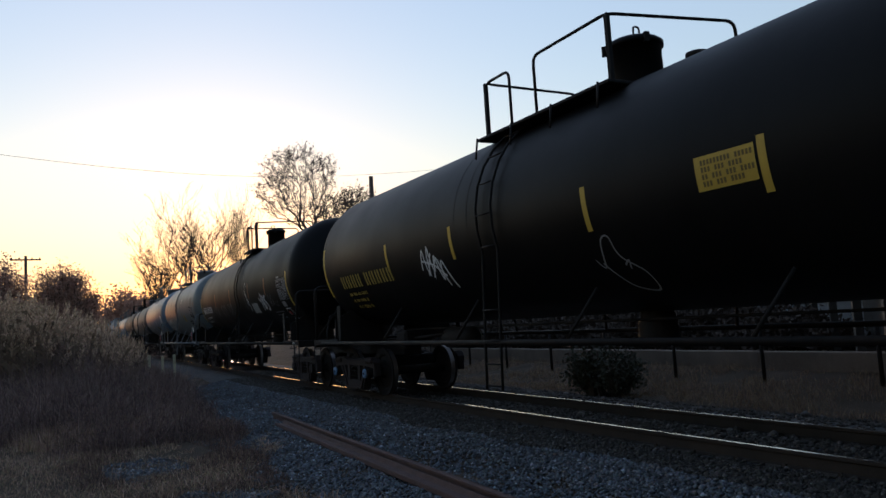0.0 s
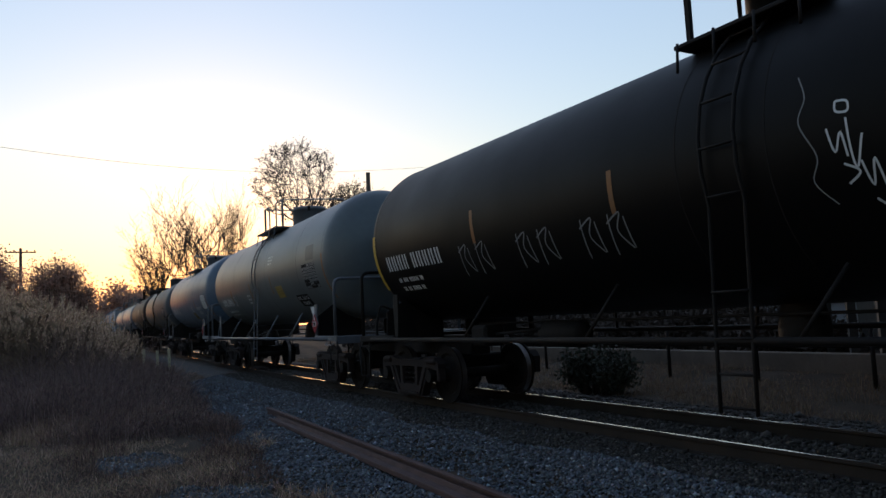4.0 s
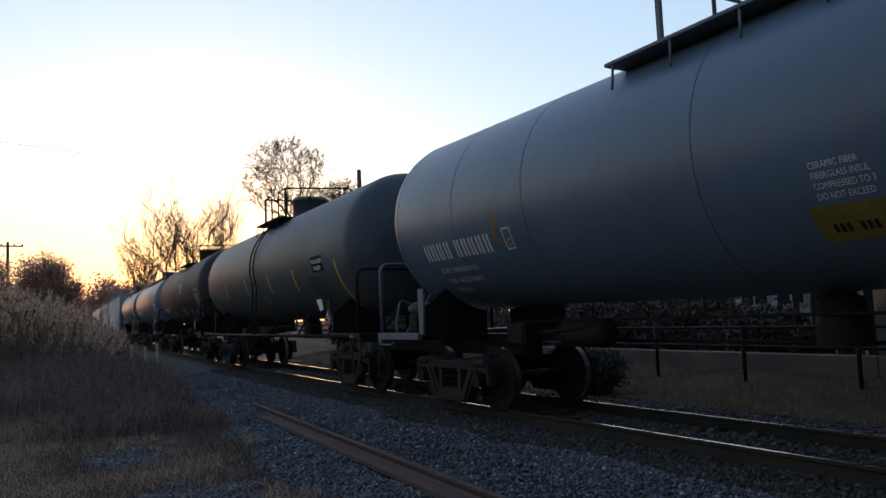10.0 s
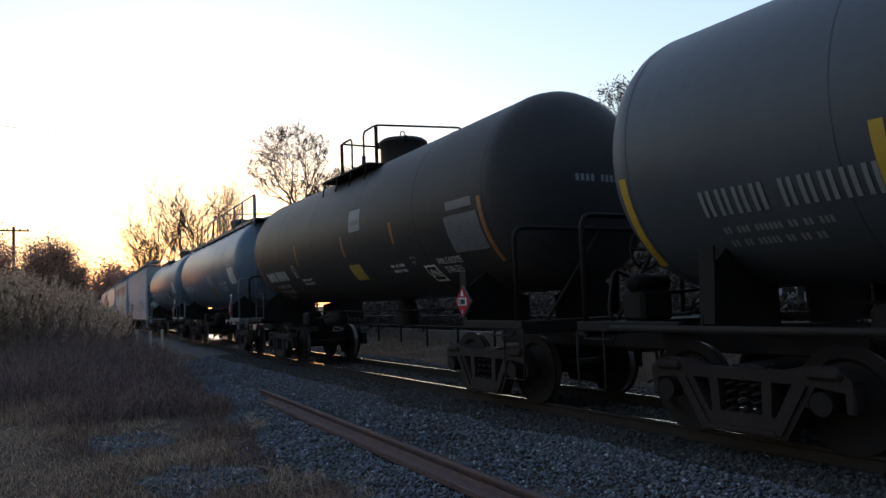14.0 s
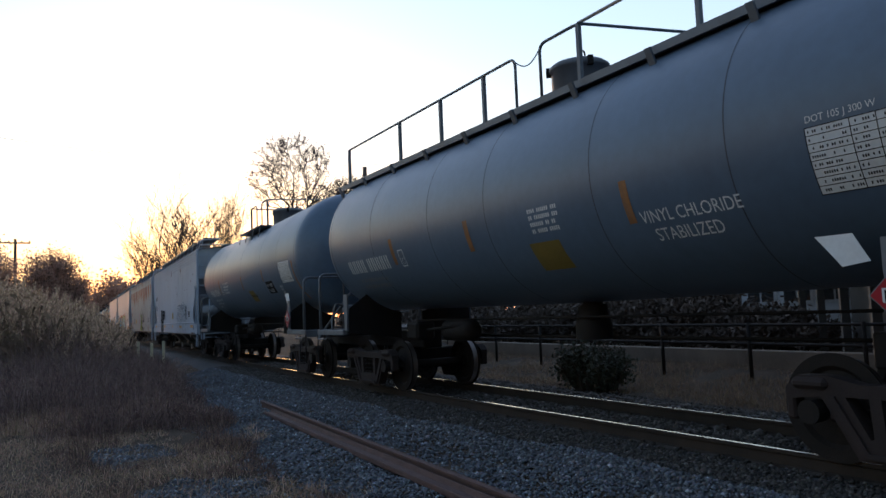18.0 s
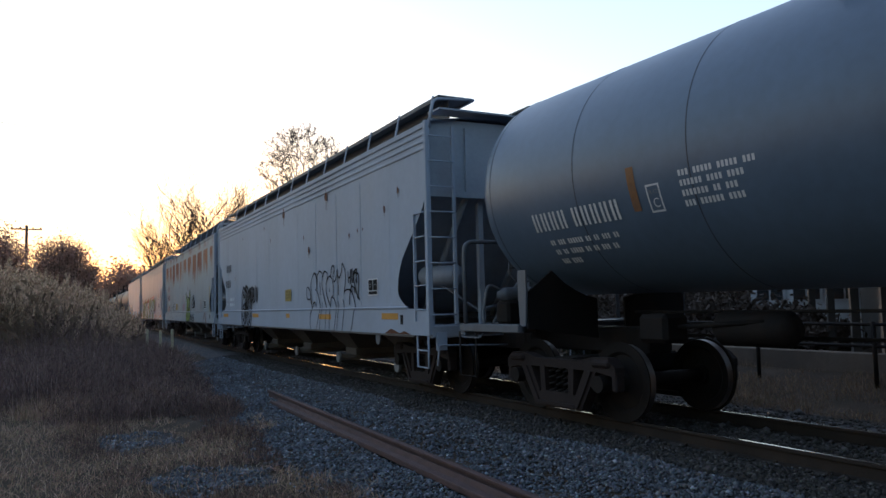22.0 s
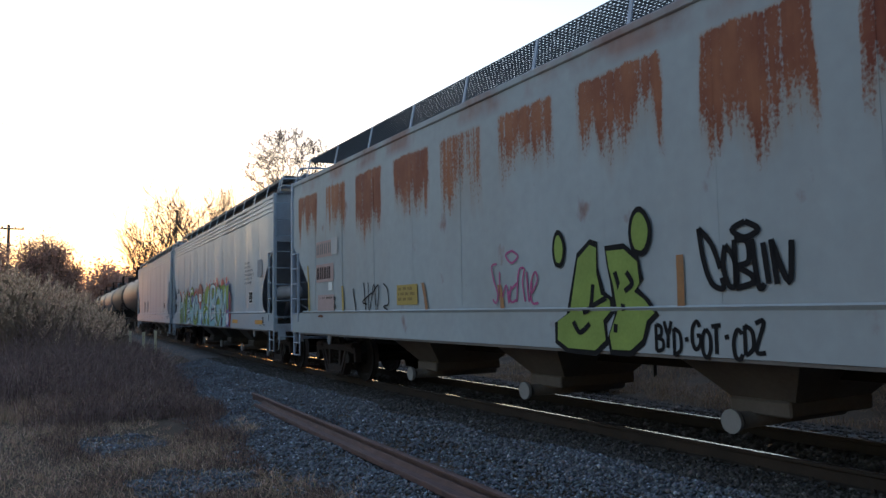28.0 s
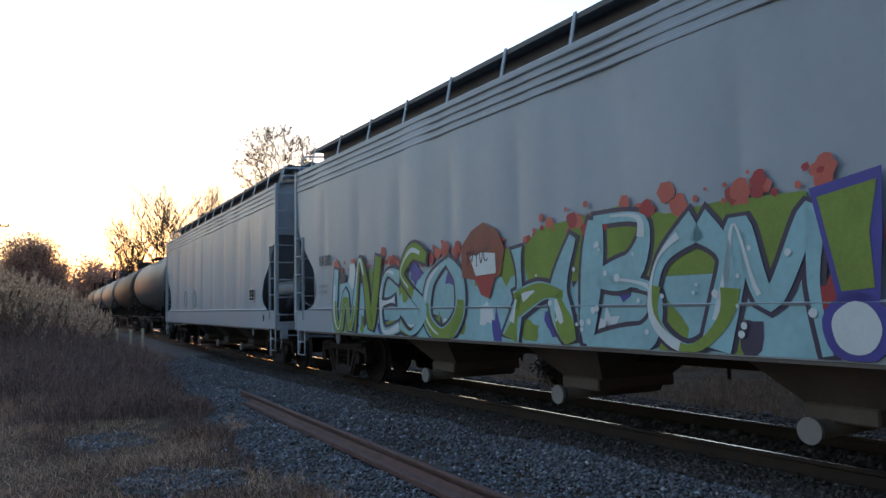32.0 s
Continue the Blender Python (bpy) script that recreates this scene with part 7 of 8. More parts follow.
def bare(x, y):
    """Two gravelly patches without grass beside the main ballast."""
    w = 1.1 * noise.noise(Vector((x * 2.4, y * 1.6, 8)))
    return min(((x - 1.5) / 0.55) ** 2 + ((y - 11.2) / 0.8) ** 2, ((x - 1.75) / 0.6) ** 2 + ((y - 8.2) / 0.7) ** 2) + w < 1


def gravel_x(y):
    """Where the gravel gives way to grass on the camera's side."""
    return 2.55 + 0.035 * y + 0.35 * noise.noise(Vector((y * 0.5, 0, 9))) + 0.2 * noise.noise(Vector((y * 1.7, 4, 9)))


rnd = random.Random(4)
pts = []
for _ in range(84000):
    y = 2.5 + 24 * rnd.random() ** 1.7
    x0 = gravel_x(y)
    x = x0 - 0.5 * rnd.random() ** 2 + (TRACK_X + bend(y) - 0.8 - x0) * rnd.random()
    d = x - TRACK_X - bend(y)
    z = rough_ground(x, y) if d < -2.75 else (-0.155 if d > -1.8 else -0.155 - 0.23 * (-1.8 - d) / 1.1)
    pts.append((x, y, max(z, rough_ground(x, y)) + 0.008 + 0.012 * rnd.random()))
for _ in range(13000):
    x, y = rnd.uniform(0.5, 2.8), rnd.uniform(7.0, 13.2)
    if bare(x, y):
        pts.append((x, y, rough_ground(x, y) + 0.004 + 0.008 * rnd.random()))
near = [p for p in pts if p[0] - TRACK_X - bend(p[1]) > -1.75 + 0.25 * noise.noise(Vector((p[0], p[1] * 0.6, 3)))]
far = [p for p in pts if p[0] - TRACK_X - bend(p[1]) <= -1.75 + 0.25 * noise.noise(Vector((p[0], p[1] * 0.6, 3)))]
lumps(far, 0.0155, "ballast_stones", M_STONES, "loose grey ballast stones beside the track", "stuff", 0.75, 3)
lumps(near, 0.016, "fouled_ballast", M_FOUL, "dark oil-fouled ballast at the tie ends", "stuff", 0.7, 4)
pts = []
for _ in range(9000):
    y = 3 + 26 * rnd.random() ** 1.3
    pts.append((TRACK_X + bend(y) + rnd.uniform(-0.62, 0.62), y, -0.155 + 0.015 * rnd.random()))
for _ in range(12000):
    y = 4 + 26 * rnd.random()
    d = 0.8 + 2.6 * rnd.random()
    pts.append((TRACK_X + bend(y) + d, y, max(rough_ground(TRACK_X + bend(y) + d, y), -0.155 - 0.17 * max(0, d - 1.8)) + 0.012))
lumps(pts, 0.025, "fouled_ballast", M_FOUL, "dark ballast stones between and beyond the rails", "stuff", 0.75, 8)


def blades(points, name, mat, label, category, h=(0.1, 0.3), w=0.006, lean=0.5, seed=1, bend_top=0.4):
    """Grass or weed stems: thin bent ribbons, one mesh."""
    rnd = np.random.RandomState(seed)
    P = np.array(points)
    n = len(P)
    H = rnd.uniform(h[0], h[1], n) * (P[:, 3] if P.shape[1] > 3 else 1.0)
    a = rnd.uniform(0, 6.283, n)
    l = np.abs(rnd.normal(0, lean, n)) * H
    d = np.stack([np.cos(a), np.sin(a)], -1)
    b = rnd.uniform(0, 6.283, n)
    side = np.stack([np.cos(b), np.sin(b)], -1)
    V = np.zeros((n, 5, 3))
    for k, (t, ww) in enumerate(((0, 1), (0, -1), (0.55, 0.7), (0.55, -0.7), (1, 0))):
        V[:, k, :2] = P[:, :2] + d * (l * (t ** (1 + bend_top)))[:, None] + side * (w * ww)
        V[:, k, 2] = P[:, 2] + H * t * (1 - 0.15 * t * np.minimum(1, l / H))
    F4 = (np.array([0, 1, 3, 2])[None] + 5 * np.arange(n)[:, None])
    F3 = (np.array([2, 3, 4])[None] + 5 * np.arange(n)[:, None])
    me = bpy.data.meshes.new(name)
    me.vertices.add(n * 5)
    me.vertices.foreach_set("co", V.reshape(-1))
    loops = np.concatenate([F4.reshape(-1), F3.reshape(-1)])
    me.loops.add(len(loops))
    me.loops.foreach_set("vertex_index", loops)
    me.polygons.add(2 * n)
    me.polygons.foreach_set("loop_start", np.concatenate([np.arange(0, 4 * n, 4), 4 * n + np.arange(0, 3 * n, 3)]))
    me.update(calc_edges=True)
    me.materials.append(mat)
    return tagged(new(name, me), label, category, kind="stuff")


def straw_material(name, tones):
    m = stone_material(name, tones)
    m.node_tree.nodes["Principled BSDF"].inputs["Roughness"].default_value = 0.95
    m.node_tree.nodes["Principled BSDF"].inputs["Specular IOR Level"].default_value = 0.15
    return let_through(m, 0.35)


M_GRASS = straw_material("dry_lawn_grass", ((0.0, (0.20, 0.132, 0.10)), (1.0, (0.84, 0.60, 0.47)), (0.5, (0.50, 0.345, 0.255)), (0.85, (0.31, 0.25, 0.15))))
M_BRUSH = straw_material("dead_brown_brush", ((0.0, (0.085, 0.062, 0.059)), (1.0, (0.52, 0.385, 0.335)), (0.4, (0.16, 0.115, 0.109)), (0.85, (0.31, 0.225, 0.20))))
M_RUSSET = straw_material("russet_weeds", ((0.0, (0.075, 0.05, 0.044)), (1.0, (0.32, 0.225, 0.185)), (0.6, (0.165, 0.115, 0.097))))
M_TUSSOCK = straw_material("tan_tussock_grass", ((0.0, (0.12, 0.082, 0.055)), (1.0, (0.42, 0.30, 0.20)), (0.6, (0.24, 0.17, 0.112))))
M_CANE = straw_material("dead_reed_cane", ((0.0, (0.10, 0.07, 0.048)), (1.0, (0.36, 0.265, 0.18)), (0.6, (0.20, 0.145, 0.098))))
M_FLUFF = straw_material("reed_plume_fluff", ((0.0, (0.25, 0.17, 0.11)), (1.0, (0.84, 0.62, 0.44)), (0.5, (0.52, 0.375, 0.265))))

# short dry grass in the foreground, thinning into the gravel
pts = []
for _ in range(110000):
    y = 3.0 + 22 * rnd.random() ** 1.4
    x = gravel_x(y) + 0.5 - 8.5 * rnd.random() ** 1.2
    k = noise.noise(Vector((x * 0.7, y * 0.5, 2))) + 0.5 * noise.noise(Vector((x * 2.2, y * 2.2, 5)))
    if x < gravel_x(y) - 0.3 + 0.9 * k and k > -0.55 and (rnd.random() < 0.3 or not bare(x, y)):
        pts.append((x, y, rough_ground(x, y) - 0.01, 0.75 + 0.7 * max(0, k)))
blades(pts, "dry_grass", M_GRASS, "short dry grass beside the gravel", "grass", (0.04, 0.15), 0.0045, 1.3, 3)
# a taller straw fringe where the lawn meets the weeds
pts = []
for _ in range(9000):
    x = -7 + 9.6 * rnd.random()
    y = 14.6 + 0.9 * noise.noise(Vector((x * 0.7, 2, 4))) + abs(rnd.gauss(0, 1.1))
    if noise.noise(Vector((x * 1.1, y * 0.8, 21))) > -0.15:
        pts.append((x, y, rough_ground(x, y) - 0.02))
blades(pts, "dry_grass", M_GRASS, "straw-coloured tall grass along the weeds", "grass", (0.12, 0.5), 0.004, 0.55, 33)

# dead brush between grass and reeds, lower towards the gravel
pts = []
for _ in range(76000):
    y = 13.2 + 21.8 * rnd.random()
    edge = 3.35 + 0.045 * (y - 12) + 0.035 * max(0, y - 17) + 0.35 * noise.noise(Vector((y * 0.6, 1, 1)))
    d = 9.5 * rnd.random() ** 1.1
    x = edge - d
    k = noise.noise(Vector((x * 0.5, y * 0.35, 7))) + 0.6 * noise.noise(Vector((x * 1.6, y * 1.2, 4)))
    if k > -0.4 and (y > 15.6 + 0.8 * k or x > 0.6 + 0.8 * k):
        pts.append((x, y, rough_ground(x, y) - 0.02, min(1.0, 0.3 + 0.3 * d + 0.2 * min(1, max(0, y - 17) / 4)) * (0.75 + 0.6 * k) * min(2.4, 0.4 + 0.165 * (y - 10))))
blades(pts, "dead_weeds", M_BRUSH, "dead brown weeds standing beside the line", "weeds", (0.25, 0.95), 0.005, 0.75, 5)
# side shoots and seed heads on the weeds
blades([(x + rnd.gauss(0, 0.05), y + rnd.gauss(0, 0.05), z + h * rnd.uniform(0.1, 0.62)) for x, y, z, h in pts], "weed_shoots", M_RUSSET, "twiggy side shoots of the dead brown weeds", "weeds", (0.03, 0.14), 0.008, 1.6, 15)
pts = []
for _ in range(26000):
    y = 6.5 + 11 * rnd.random()
    edge = 2.7 + 0.075 * (y - 8) + 0.5 * noise.noise(Vector((y * 0.8, 3, 1)))
    x = edge - 3.6 * rnd.random() ** 1.3
    k = noise.noise(Vector((x * 0.8, y * 0.6, 11)))
    if k > -0.1 and x > 0.4 + 0.9 * k and not bare(x, y):
        pts.append((x, y, rough_ground(x, y) - 0.02, 0.5 + 1.1 * k))
blades(pts, "low_weeds", M_RUSSET, "low reddish-brown weeds at the gravel's edge", "weeds", (0.06, 0.32), 0.0045, 0.8, 6)


# reeds
def reed_bed(n, place, seed):
    r2 = random.Random(seed)
    stems, tufts = [], []
    for _ in range(n):
        x, y, hh = place(r2)
        stems.append((x, y, rough_ground(x, y) - 0.05, hh))
    return stems


def reed_place(r2):
    y = 23 + 17 * r2.random()
    right = 3.15 + 0.105 * (y - 24) + 0.5 * noise.noise(Vector((y * 0.8, 2, 6)))
    x = right - 11.5 * r2.random() ** 1.05
    d = (right - x)
    hh = (1.25 + 1.35 * min(1, d / 2.6) + 0.75 * min(1, max(0, d - 2.6) / 3.0)) * r2.uniform(0.62, 1.2) * (0.9 + 0.25 * noise.noise(Vector((x * 0.7, y * 0.5, 3))))
    return x, y, hh


stems = reed_bed(9000, reed_place, 9)
r2 = random.Random(10)
vs, fs, pv, pf = [], [], [], []
for x, y, z, hh in stems:
    lx, ly = r2.gauss(0, 0.10) * hh, r2.gauss(0, 0.10) * hh
    n0 = len(vs)
    w = 0.007
    vs += [(x - w, y, z), (x + w, y, z), (x + lx * 0.5 - w, y + ly * 0.5, z + hh * 0.6), (x + lx * 0.5 + w, y + ly * 0.5, z + hh * 0.6), (x + lx, y + ly, z + hh)]
    fs += [(n0, n0 + 1, n0 + 3, n0 + 2), (n0 + 2, n0 + 3, n0 + 4)]
    for _ in range(2):
        k = r2.uniform(0.3, 0.85)
        a = r2.uniform(0, 6.283)
        px, py, pz = x + lx * k, y + ly * k, z + hh * k
        L = r2.uniform(0.25, 0.5)
        n0 = len(vs)
        vs += [(px, py, pz - 0.006), (px, py, pz + 0.006), (px + math.cos(a) * L * 0.35, py + math.sin(a) * L * 0.35, pz + L * 0.6), (px + math.cos(a) * L * 0.7, py + math.sin(a) * L * 0.7, pz + L * r2.uniform(0.3, 0.9))]
        fs += [(n0, n0 + 1, n0 + 2), (n0, n0 + 2, n0 + 3)]
    if r2.random() < 0.30:
        # a plume: a feather of small slips that lean out and nod to one side
        a = r2.gauss(0.6, 0.9)
        tx, ty, tz = x + lx, y + ly, z + hh
        L, nod = r2.uniform(0.36, 0.62), r2.uniform(0.03, 0.2)
        for j in range(26):
            k = j / 25
            qx, qy, qz = tx + math.cos(a) * nod * k * k, ty + math.sin(a) * nod * k * k, tz - 0.12 + L * k
            s = 0.078 * math.sin(math.pi * (0.1 + 0.86 * k ** 0.8)) + 0.008
            b = r2.uniform(0, 6.283)
            n0 = len(pv)
            pv += [(qx, qy, qz - 0.015), (qx + math.cos(b) * s, qy + math.sin(b) * s, qz + 0.03), (qx + math.cos(b + 0.6) * s * 0.6, qy + math.sin(b + 0.6) * s * 0.6, qz + 0.085)]
            pf += [(n0, n0 + 1, n0 + 2)]
m = Mesh()
m.v, m.f, m.smooth = vs, fs, [False] * len(fs)
reeds = part("reed_stems", m, M_CANE)
tagged(reeds, "tall dead reeds beside the railway", "reeds", kind="stuff")
m = Mesh()
m.v, m.f, m.smooth = pv, pf, [False] * len(pf)
tagged(part("reed_plumes", m, M_FLUFF), "pale feathery reed plumes above the stems", "reeds", kind="stuff")

def polar(az, d):
    return d * math.sin(radians(az)), d * math.cos(radians(az))


def at_az(az, d, z=-0.35):
    return (*polar(az, d), z)


# pale survey stakes at the edge of the reeds
M_STAKE = material("weathered_yellow_stake", (0.55, 0.50, 0.33), 0.8, 0, 0.25, 6, 40, 0.1)
for az_, top in ((6.95, 0.78), (7.85, 0.86), (8.75, 0.80), (9.55, 0.84)):
    st = tagged(new("marker_stake"), "short pale yellowish marker stake in the weeds", "stake", "marker stakes")
    st.matrix_world = pose(*polar(az_, 26.0), -0.36, 2, 3 - az_ * 0.4, 0)
    part("stake", Mesh().box((0, 0, top / 2 + 0.2), (0.085, 0.04, top + 0.4), bevel=0.012), M_STAKE, st)


# trees: tapered limbs, fine twigs, a few clinging leaves
def tree(name, at, height, spread, label, leaves=900, seed=1, leaf_mat=None, depth=6, trunk=0.22, lean=(0, 0), fork=0.3, leaf=0.11, split=(2, 3), twig=0.022, wide=None, taper=0.64):
    r = random.Random(seed)
    t = tagged(new(name), label, "tree", "trees by the railway")
    t.matrix_world = pose(*at)
    wood, twigs, tips = Mesh(), Mesh(), []

    def grow(p, d, length, rad, level):
        pts, q = [p], p
        for i in range(3):
            d = (d + Vector((r.gauss(0, 0.13), r.gauss(0, 0.13), r.gauss(0.04, 0.09)))).normalized()
            q = q + d * length / 3
            pts.append(q)
        (wood if level < 3 else twigs).tube(pts, [rad, rad * 0.9, rad * 0.8, rad * 0.68], 7 if level < 2 else (5 if level < 4 else 3), cap=False)
        if level >= depth:
            tips.append(q)
            return
        if level >= depth - 2:
            tips.append(pts[2])
        for i in range(r.randint(*split)):
            a = r.uniform(0, 6.283)
            e = (d + Vector((math.cos(a), math.sin(a), r.uniform(-0.15, 0.45))) * r.uniform(0.45, 0.95) * spread).normalized()
            grow(pts[r.randint(2, 3)], e, length * r.uniform(0.62, 0.82), max(rad * taper, twig), level + 1)

    grow(Vector((0, 0, 0)), Vector((lean[0], lean[1], 1)).normalized(), height * fork, trunk, 0)
    top = sorted(p.z for p in tips)[int(len(tips) * 0.97)]
    k = height / top
    cx, cy = sum(p.x for p in tips) / len(tips) * k, sum(p.y for p in tips) / len(tips) * k
    spans = sorted(abs(p.x * k - cx) for p in tips)
    f = wide / 2 / spans[int(len(spans) * 0.95)] if wide else 1.0

    def settle(p):
        z = p[2] * k
        q = min(1.0, max(0.0, z / height - 0.1) / 0.55)
        g = 1 + (f - 1) * min(1.0, max(0.0, z / height - 0.12) / 0.3)
        return ((p[0] * k - cx * q) * g, (p[1] * k - cy * q) * g, z)

    for msh in (wood, twigs):
        msh.v = [settle(p) for p in msh.v]
    tips = [Vector(settle(p)) for p in tips]
    part("trunk", wood, M_BARK, t)
    part("branch_mass", twigs, M_BARK, t)
    lv, lf = [], []
    for _ in range(leaves):
        p = r.choice(tips) + Vector((r.gauss(0, 0.22), r.gauss(0, 0.22), r.gauss(0, 0.22)))
        a, b = Vector((r.gauss(0, 1), r.gauss(0, 1), r.gauss(0, 1))).normalized() * leaf, Vector((r.gauss(0, 1), r.gauss(0, 1), r.gauss(0, 1))).normalized() * leaf * 0.6
        n0 = len(lv)
        lv += [tuple(p - a), tuple(p + b), tuple(p + a), tuple(p - b)]
        lf.append((n0, n0 + 1, n0 + 2, n0 + 3))
    if lf:
        m = Mesh()
        m.v, m.f, m.smooth = lv, lf, [False] * len(lf)
        part("crown", m, leaf_mat or M_LEAF, t, "sparse clinging leaves")
    return t


def domed_tree(name, at, off, mid, rx, rz, label, n=420, leaves=2500, seed=1, trunk=0.2, leaf=0.07, twig=0.012, fork=0.45, spray=0.55):
    """A bare tree with a rounded crown: limbs reach out to points of the crown by the shortest ways."""
    r = random.Random(seed)
    t = tagged(new(name), label, "tree", "trees by the railway")
    t.matrix_world = pose(*at)
    low = mid - rz
    nodes, up, far = [Vector((0, 0, 0))], [-1], [0.0]
    for k in range(1, 7):
        q = k / 6
        nodes.append(Vector((off * 0.45 * q * q + r.gauss(0, 0.08), r.gauss(0, 0.08), low * (0.55 + fork) * q)))
        up.append(k - 1)
        far.append(far[-1] + (nodes[k] - nodes[k - 1]).length)
    aims = []
    while len(aims) < n:
        a = Vector((r.uniform(-1, 1), r.uniform(-1, 1), r.uniform(-1, 1)))
        d = a.length
        if 0.15 < d < 1 + 0.1 * noise.noise(a * 3 + Vector((seed, 0, 0))) and r.random() < 0.25 + 0.75 * d ** 2 and noise.noise(a * 2.6 + Vector((seed, 5, 1))) > -0.28:
            aims.append(Vector((off + a.x * rx, a.y * rx, mid + a.z * rz)))
    aims.sort(key=lambda p: (p - nodes[6]).length)
    for p in aims:
        c = min(range(2, len(nodes)), key=lambda k: (p - nodes[k]).length + 0.7 * far[k])
        # a bend half way, drawn upwards
        m = nodes[c].lerp(p, 0.5) + Vector((r.gauss(0, 0.04), r.gauss(0, 0.04), 0.06)) * (p - nodes[c]).length
        for q in (m, p):
            nodes.append(q)
            up.append(c)
            far.append(far[c] + (q - nodes[c]).length)
            c = len(nodes) - 1
    load = [1] * len(nodes)
    for k in range(len(nodes) - 1, 0, -1):
        load[up[k]] += load[k]
    wood, twigs = Mesh(), Mesh()
    rad = [max(twig, trunk * (l / load[0]) ** 0.52) for l in load]
    for k in range(1, len(nodes)):
        (wood if rad[k] > trunk * 0.3 else twigs).tube([nodes[up[k]], nodes[k]], [min(rad[up[k]], rad[k] * 1.25), rad[k]], 6 if rad[k] > trunk * 0.3 else 3, cap=False)
    tips = []
    for k in range(7, len(nodes)):
        d = (nodes[k] - nodes[up[k]]).normalized()
        for _ in range(3 if load[k] < 3 else 1):
            e = nodes[k] + (d + Vector((r.gauss(0, 0.6), r.gauss(0, 0.6), r.gauss(0.25, 0.5)))) * r.uniform(0.5, 1.2) * spray
            twigs.tube([nodes[k], e], [twig * 0.9, twig * 0.6], 3, cap=False)
            tips += [nodes[k].lerp(e, 0.6), e]
    part("trunk", wood, M_BARK, t)
    part("branch_mass", twigs, M_BARK, t)
    lv, lf = [], []
    for _ in range(leaves):
        p = r.choice(tips) + Vector((r.gauss(0, 0.1), r.gauss(0, 0.1), r.gauss(-0.05, 0.1)))
        a, b = Vector((r.gauss(0, 1), r.gauss(0, 1), r.gauss(0, 1))).normalized() * leaf, Vector((r.gauss(0, 1), r.gauss(0, 1), r.gauss(0, 1))).normalized() * leaf * 0.6
        n0 = len(lv)
        lv += [tuple(p - a), tuple(p + b), tuple(p + a), tuple(p - b)]
        lf.append((n0, n0 + 1, n0 + 2, n0 + 3))
    m = Mesh()
    m.v, m.f, m.smooth = lv, lf, [False] * len(lf)
    part("crown", m, M_LEAF, t, "sparse clinging leaves")
    return t


def fan_tree(name, at, height, wide, off, label, leaves, seed, trunk=0.26):
    """A bare tree whose limbs part low down and fan upwards into fine twigs, its outline ragged and open."""
    r = random.Random(seed)
    t = tagged(new(name), label, "tree", "trees by the railway")
    t.matrix_world = pose(*at)
    wood, twigs, tips = Mesh(), Mesh(), []

    def limb(p, d, length, rad, level):
        pts, q = [p], p
        for i in range(4):
            d = (d + Vector((r.gauss(0, 0.10), r.gauss(0, 0.10), 0.05 + r.gauss(0, 0.06)))).normalized()
            q = q + d * length / 4
            pts.append(q)
        rr = [max(0.0095, rad * (1 - 0.17 * i)) for i in range(5)]
        (wood if level < 2 else twigs).tube(pts, rr, 6 if level < 2 else 3, cap=False)
        if level == 4:
            tips.extend(pts[2:])
            return
        n = (5, 5, 4, 4)[level]
        for i in range(n):
            a = r.uniform(0, 6.283)
            k = pts[1 + (i * 3 + level) % 4] if level else pts[2 + i % 3]
            e = (d + Vector((math.cos(a), math.sin(a), 0.1)) * r.uniform(0.35, 0.8)).normalized()
            limb(k, e, length * r.uniform(0.42, 0.72), rad * 0.5, level + 1)

    for i in range(5):
        a = 6.283 * i / 5 + r.uniform(-0.4, 0.4)
        sp = 0.5 * wide / height
        limb(Vector((0, 0, height * 0.14)), Vector((math.cos(a) * sp + off * 0.04, math.sin(a) * sp, 1)).normalized(), height * 0.42, trunk * 0.6, 0)
    wood.tube([(0, 0, 0), (0, 0, height * 0.16)], [trunk, trunk * 0.8], 8)
    zs = sorted(p.z for p in tips)[int(len(tips) * 0.985)]
    xs_ = sorted(p.x for p in tips)
    lo, hi = xs_[int(len(xs_) * 0.02)], xs_[int(len(xs_) * 0.98)]
    kz, kx = height / zs, wide / (hi - lo)

    def settle(p):
        q = min(1.0, p[2] * kz / height)
        return ((p[0] * kx + (off - kx * (lo + hi) / 2) * q), p[1] * kx, p[2] * kz)

    for msh in (wood, twigs):
        msh.v = [settle(p) for p in msh.v]
    tips = [Vector(settle(p)) for p in tips]
    part("trunk", wood, M_BARK, t)
    part("branch_mass", twigs, M_BARK, t)
    m = Mesh()
    for _ in range(leaves):
        p = r.choice(tips) + Vector((r.gauss(0, 0.1), r.gauss(0, 0.1), r.gauss(0, 0.1)))
        a, b = (Vector((r.gauss(0, 1), r.gauss(0, 1), r.gauss(0, 1))).normalized() * q for q in (0.09, 0.055))
        m.add([p - a, p + b, p + a, p - b], [(0, 1, 2, 3)])
    part("crown", m, M_LEAF, t, "few clinging leaves")
    return t


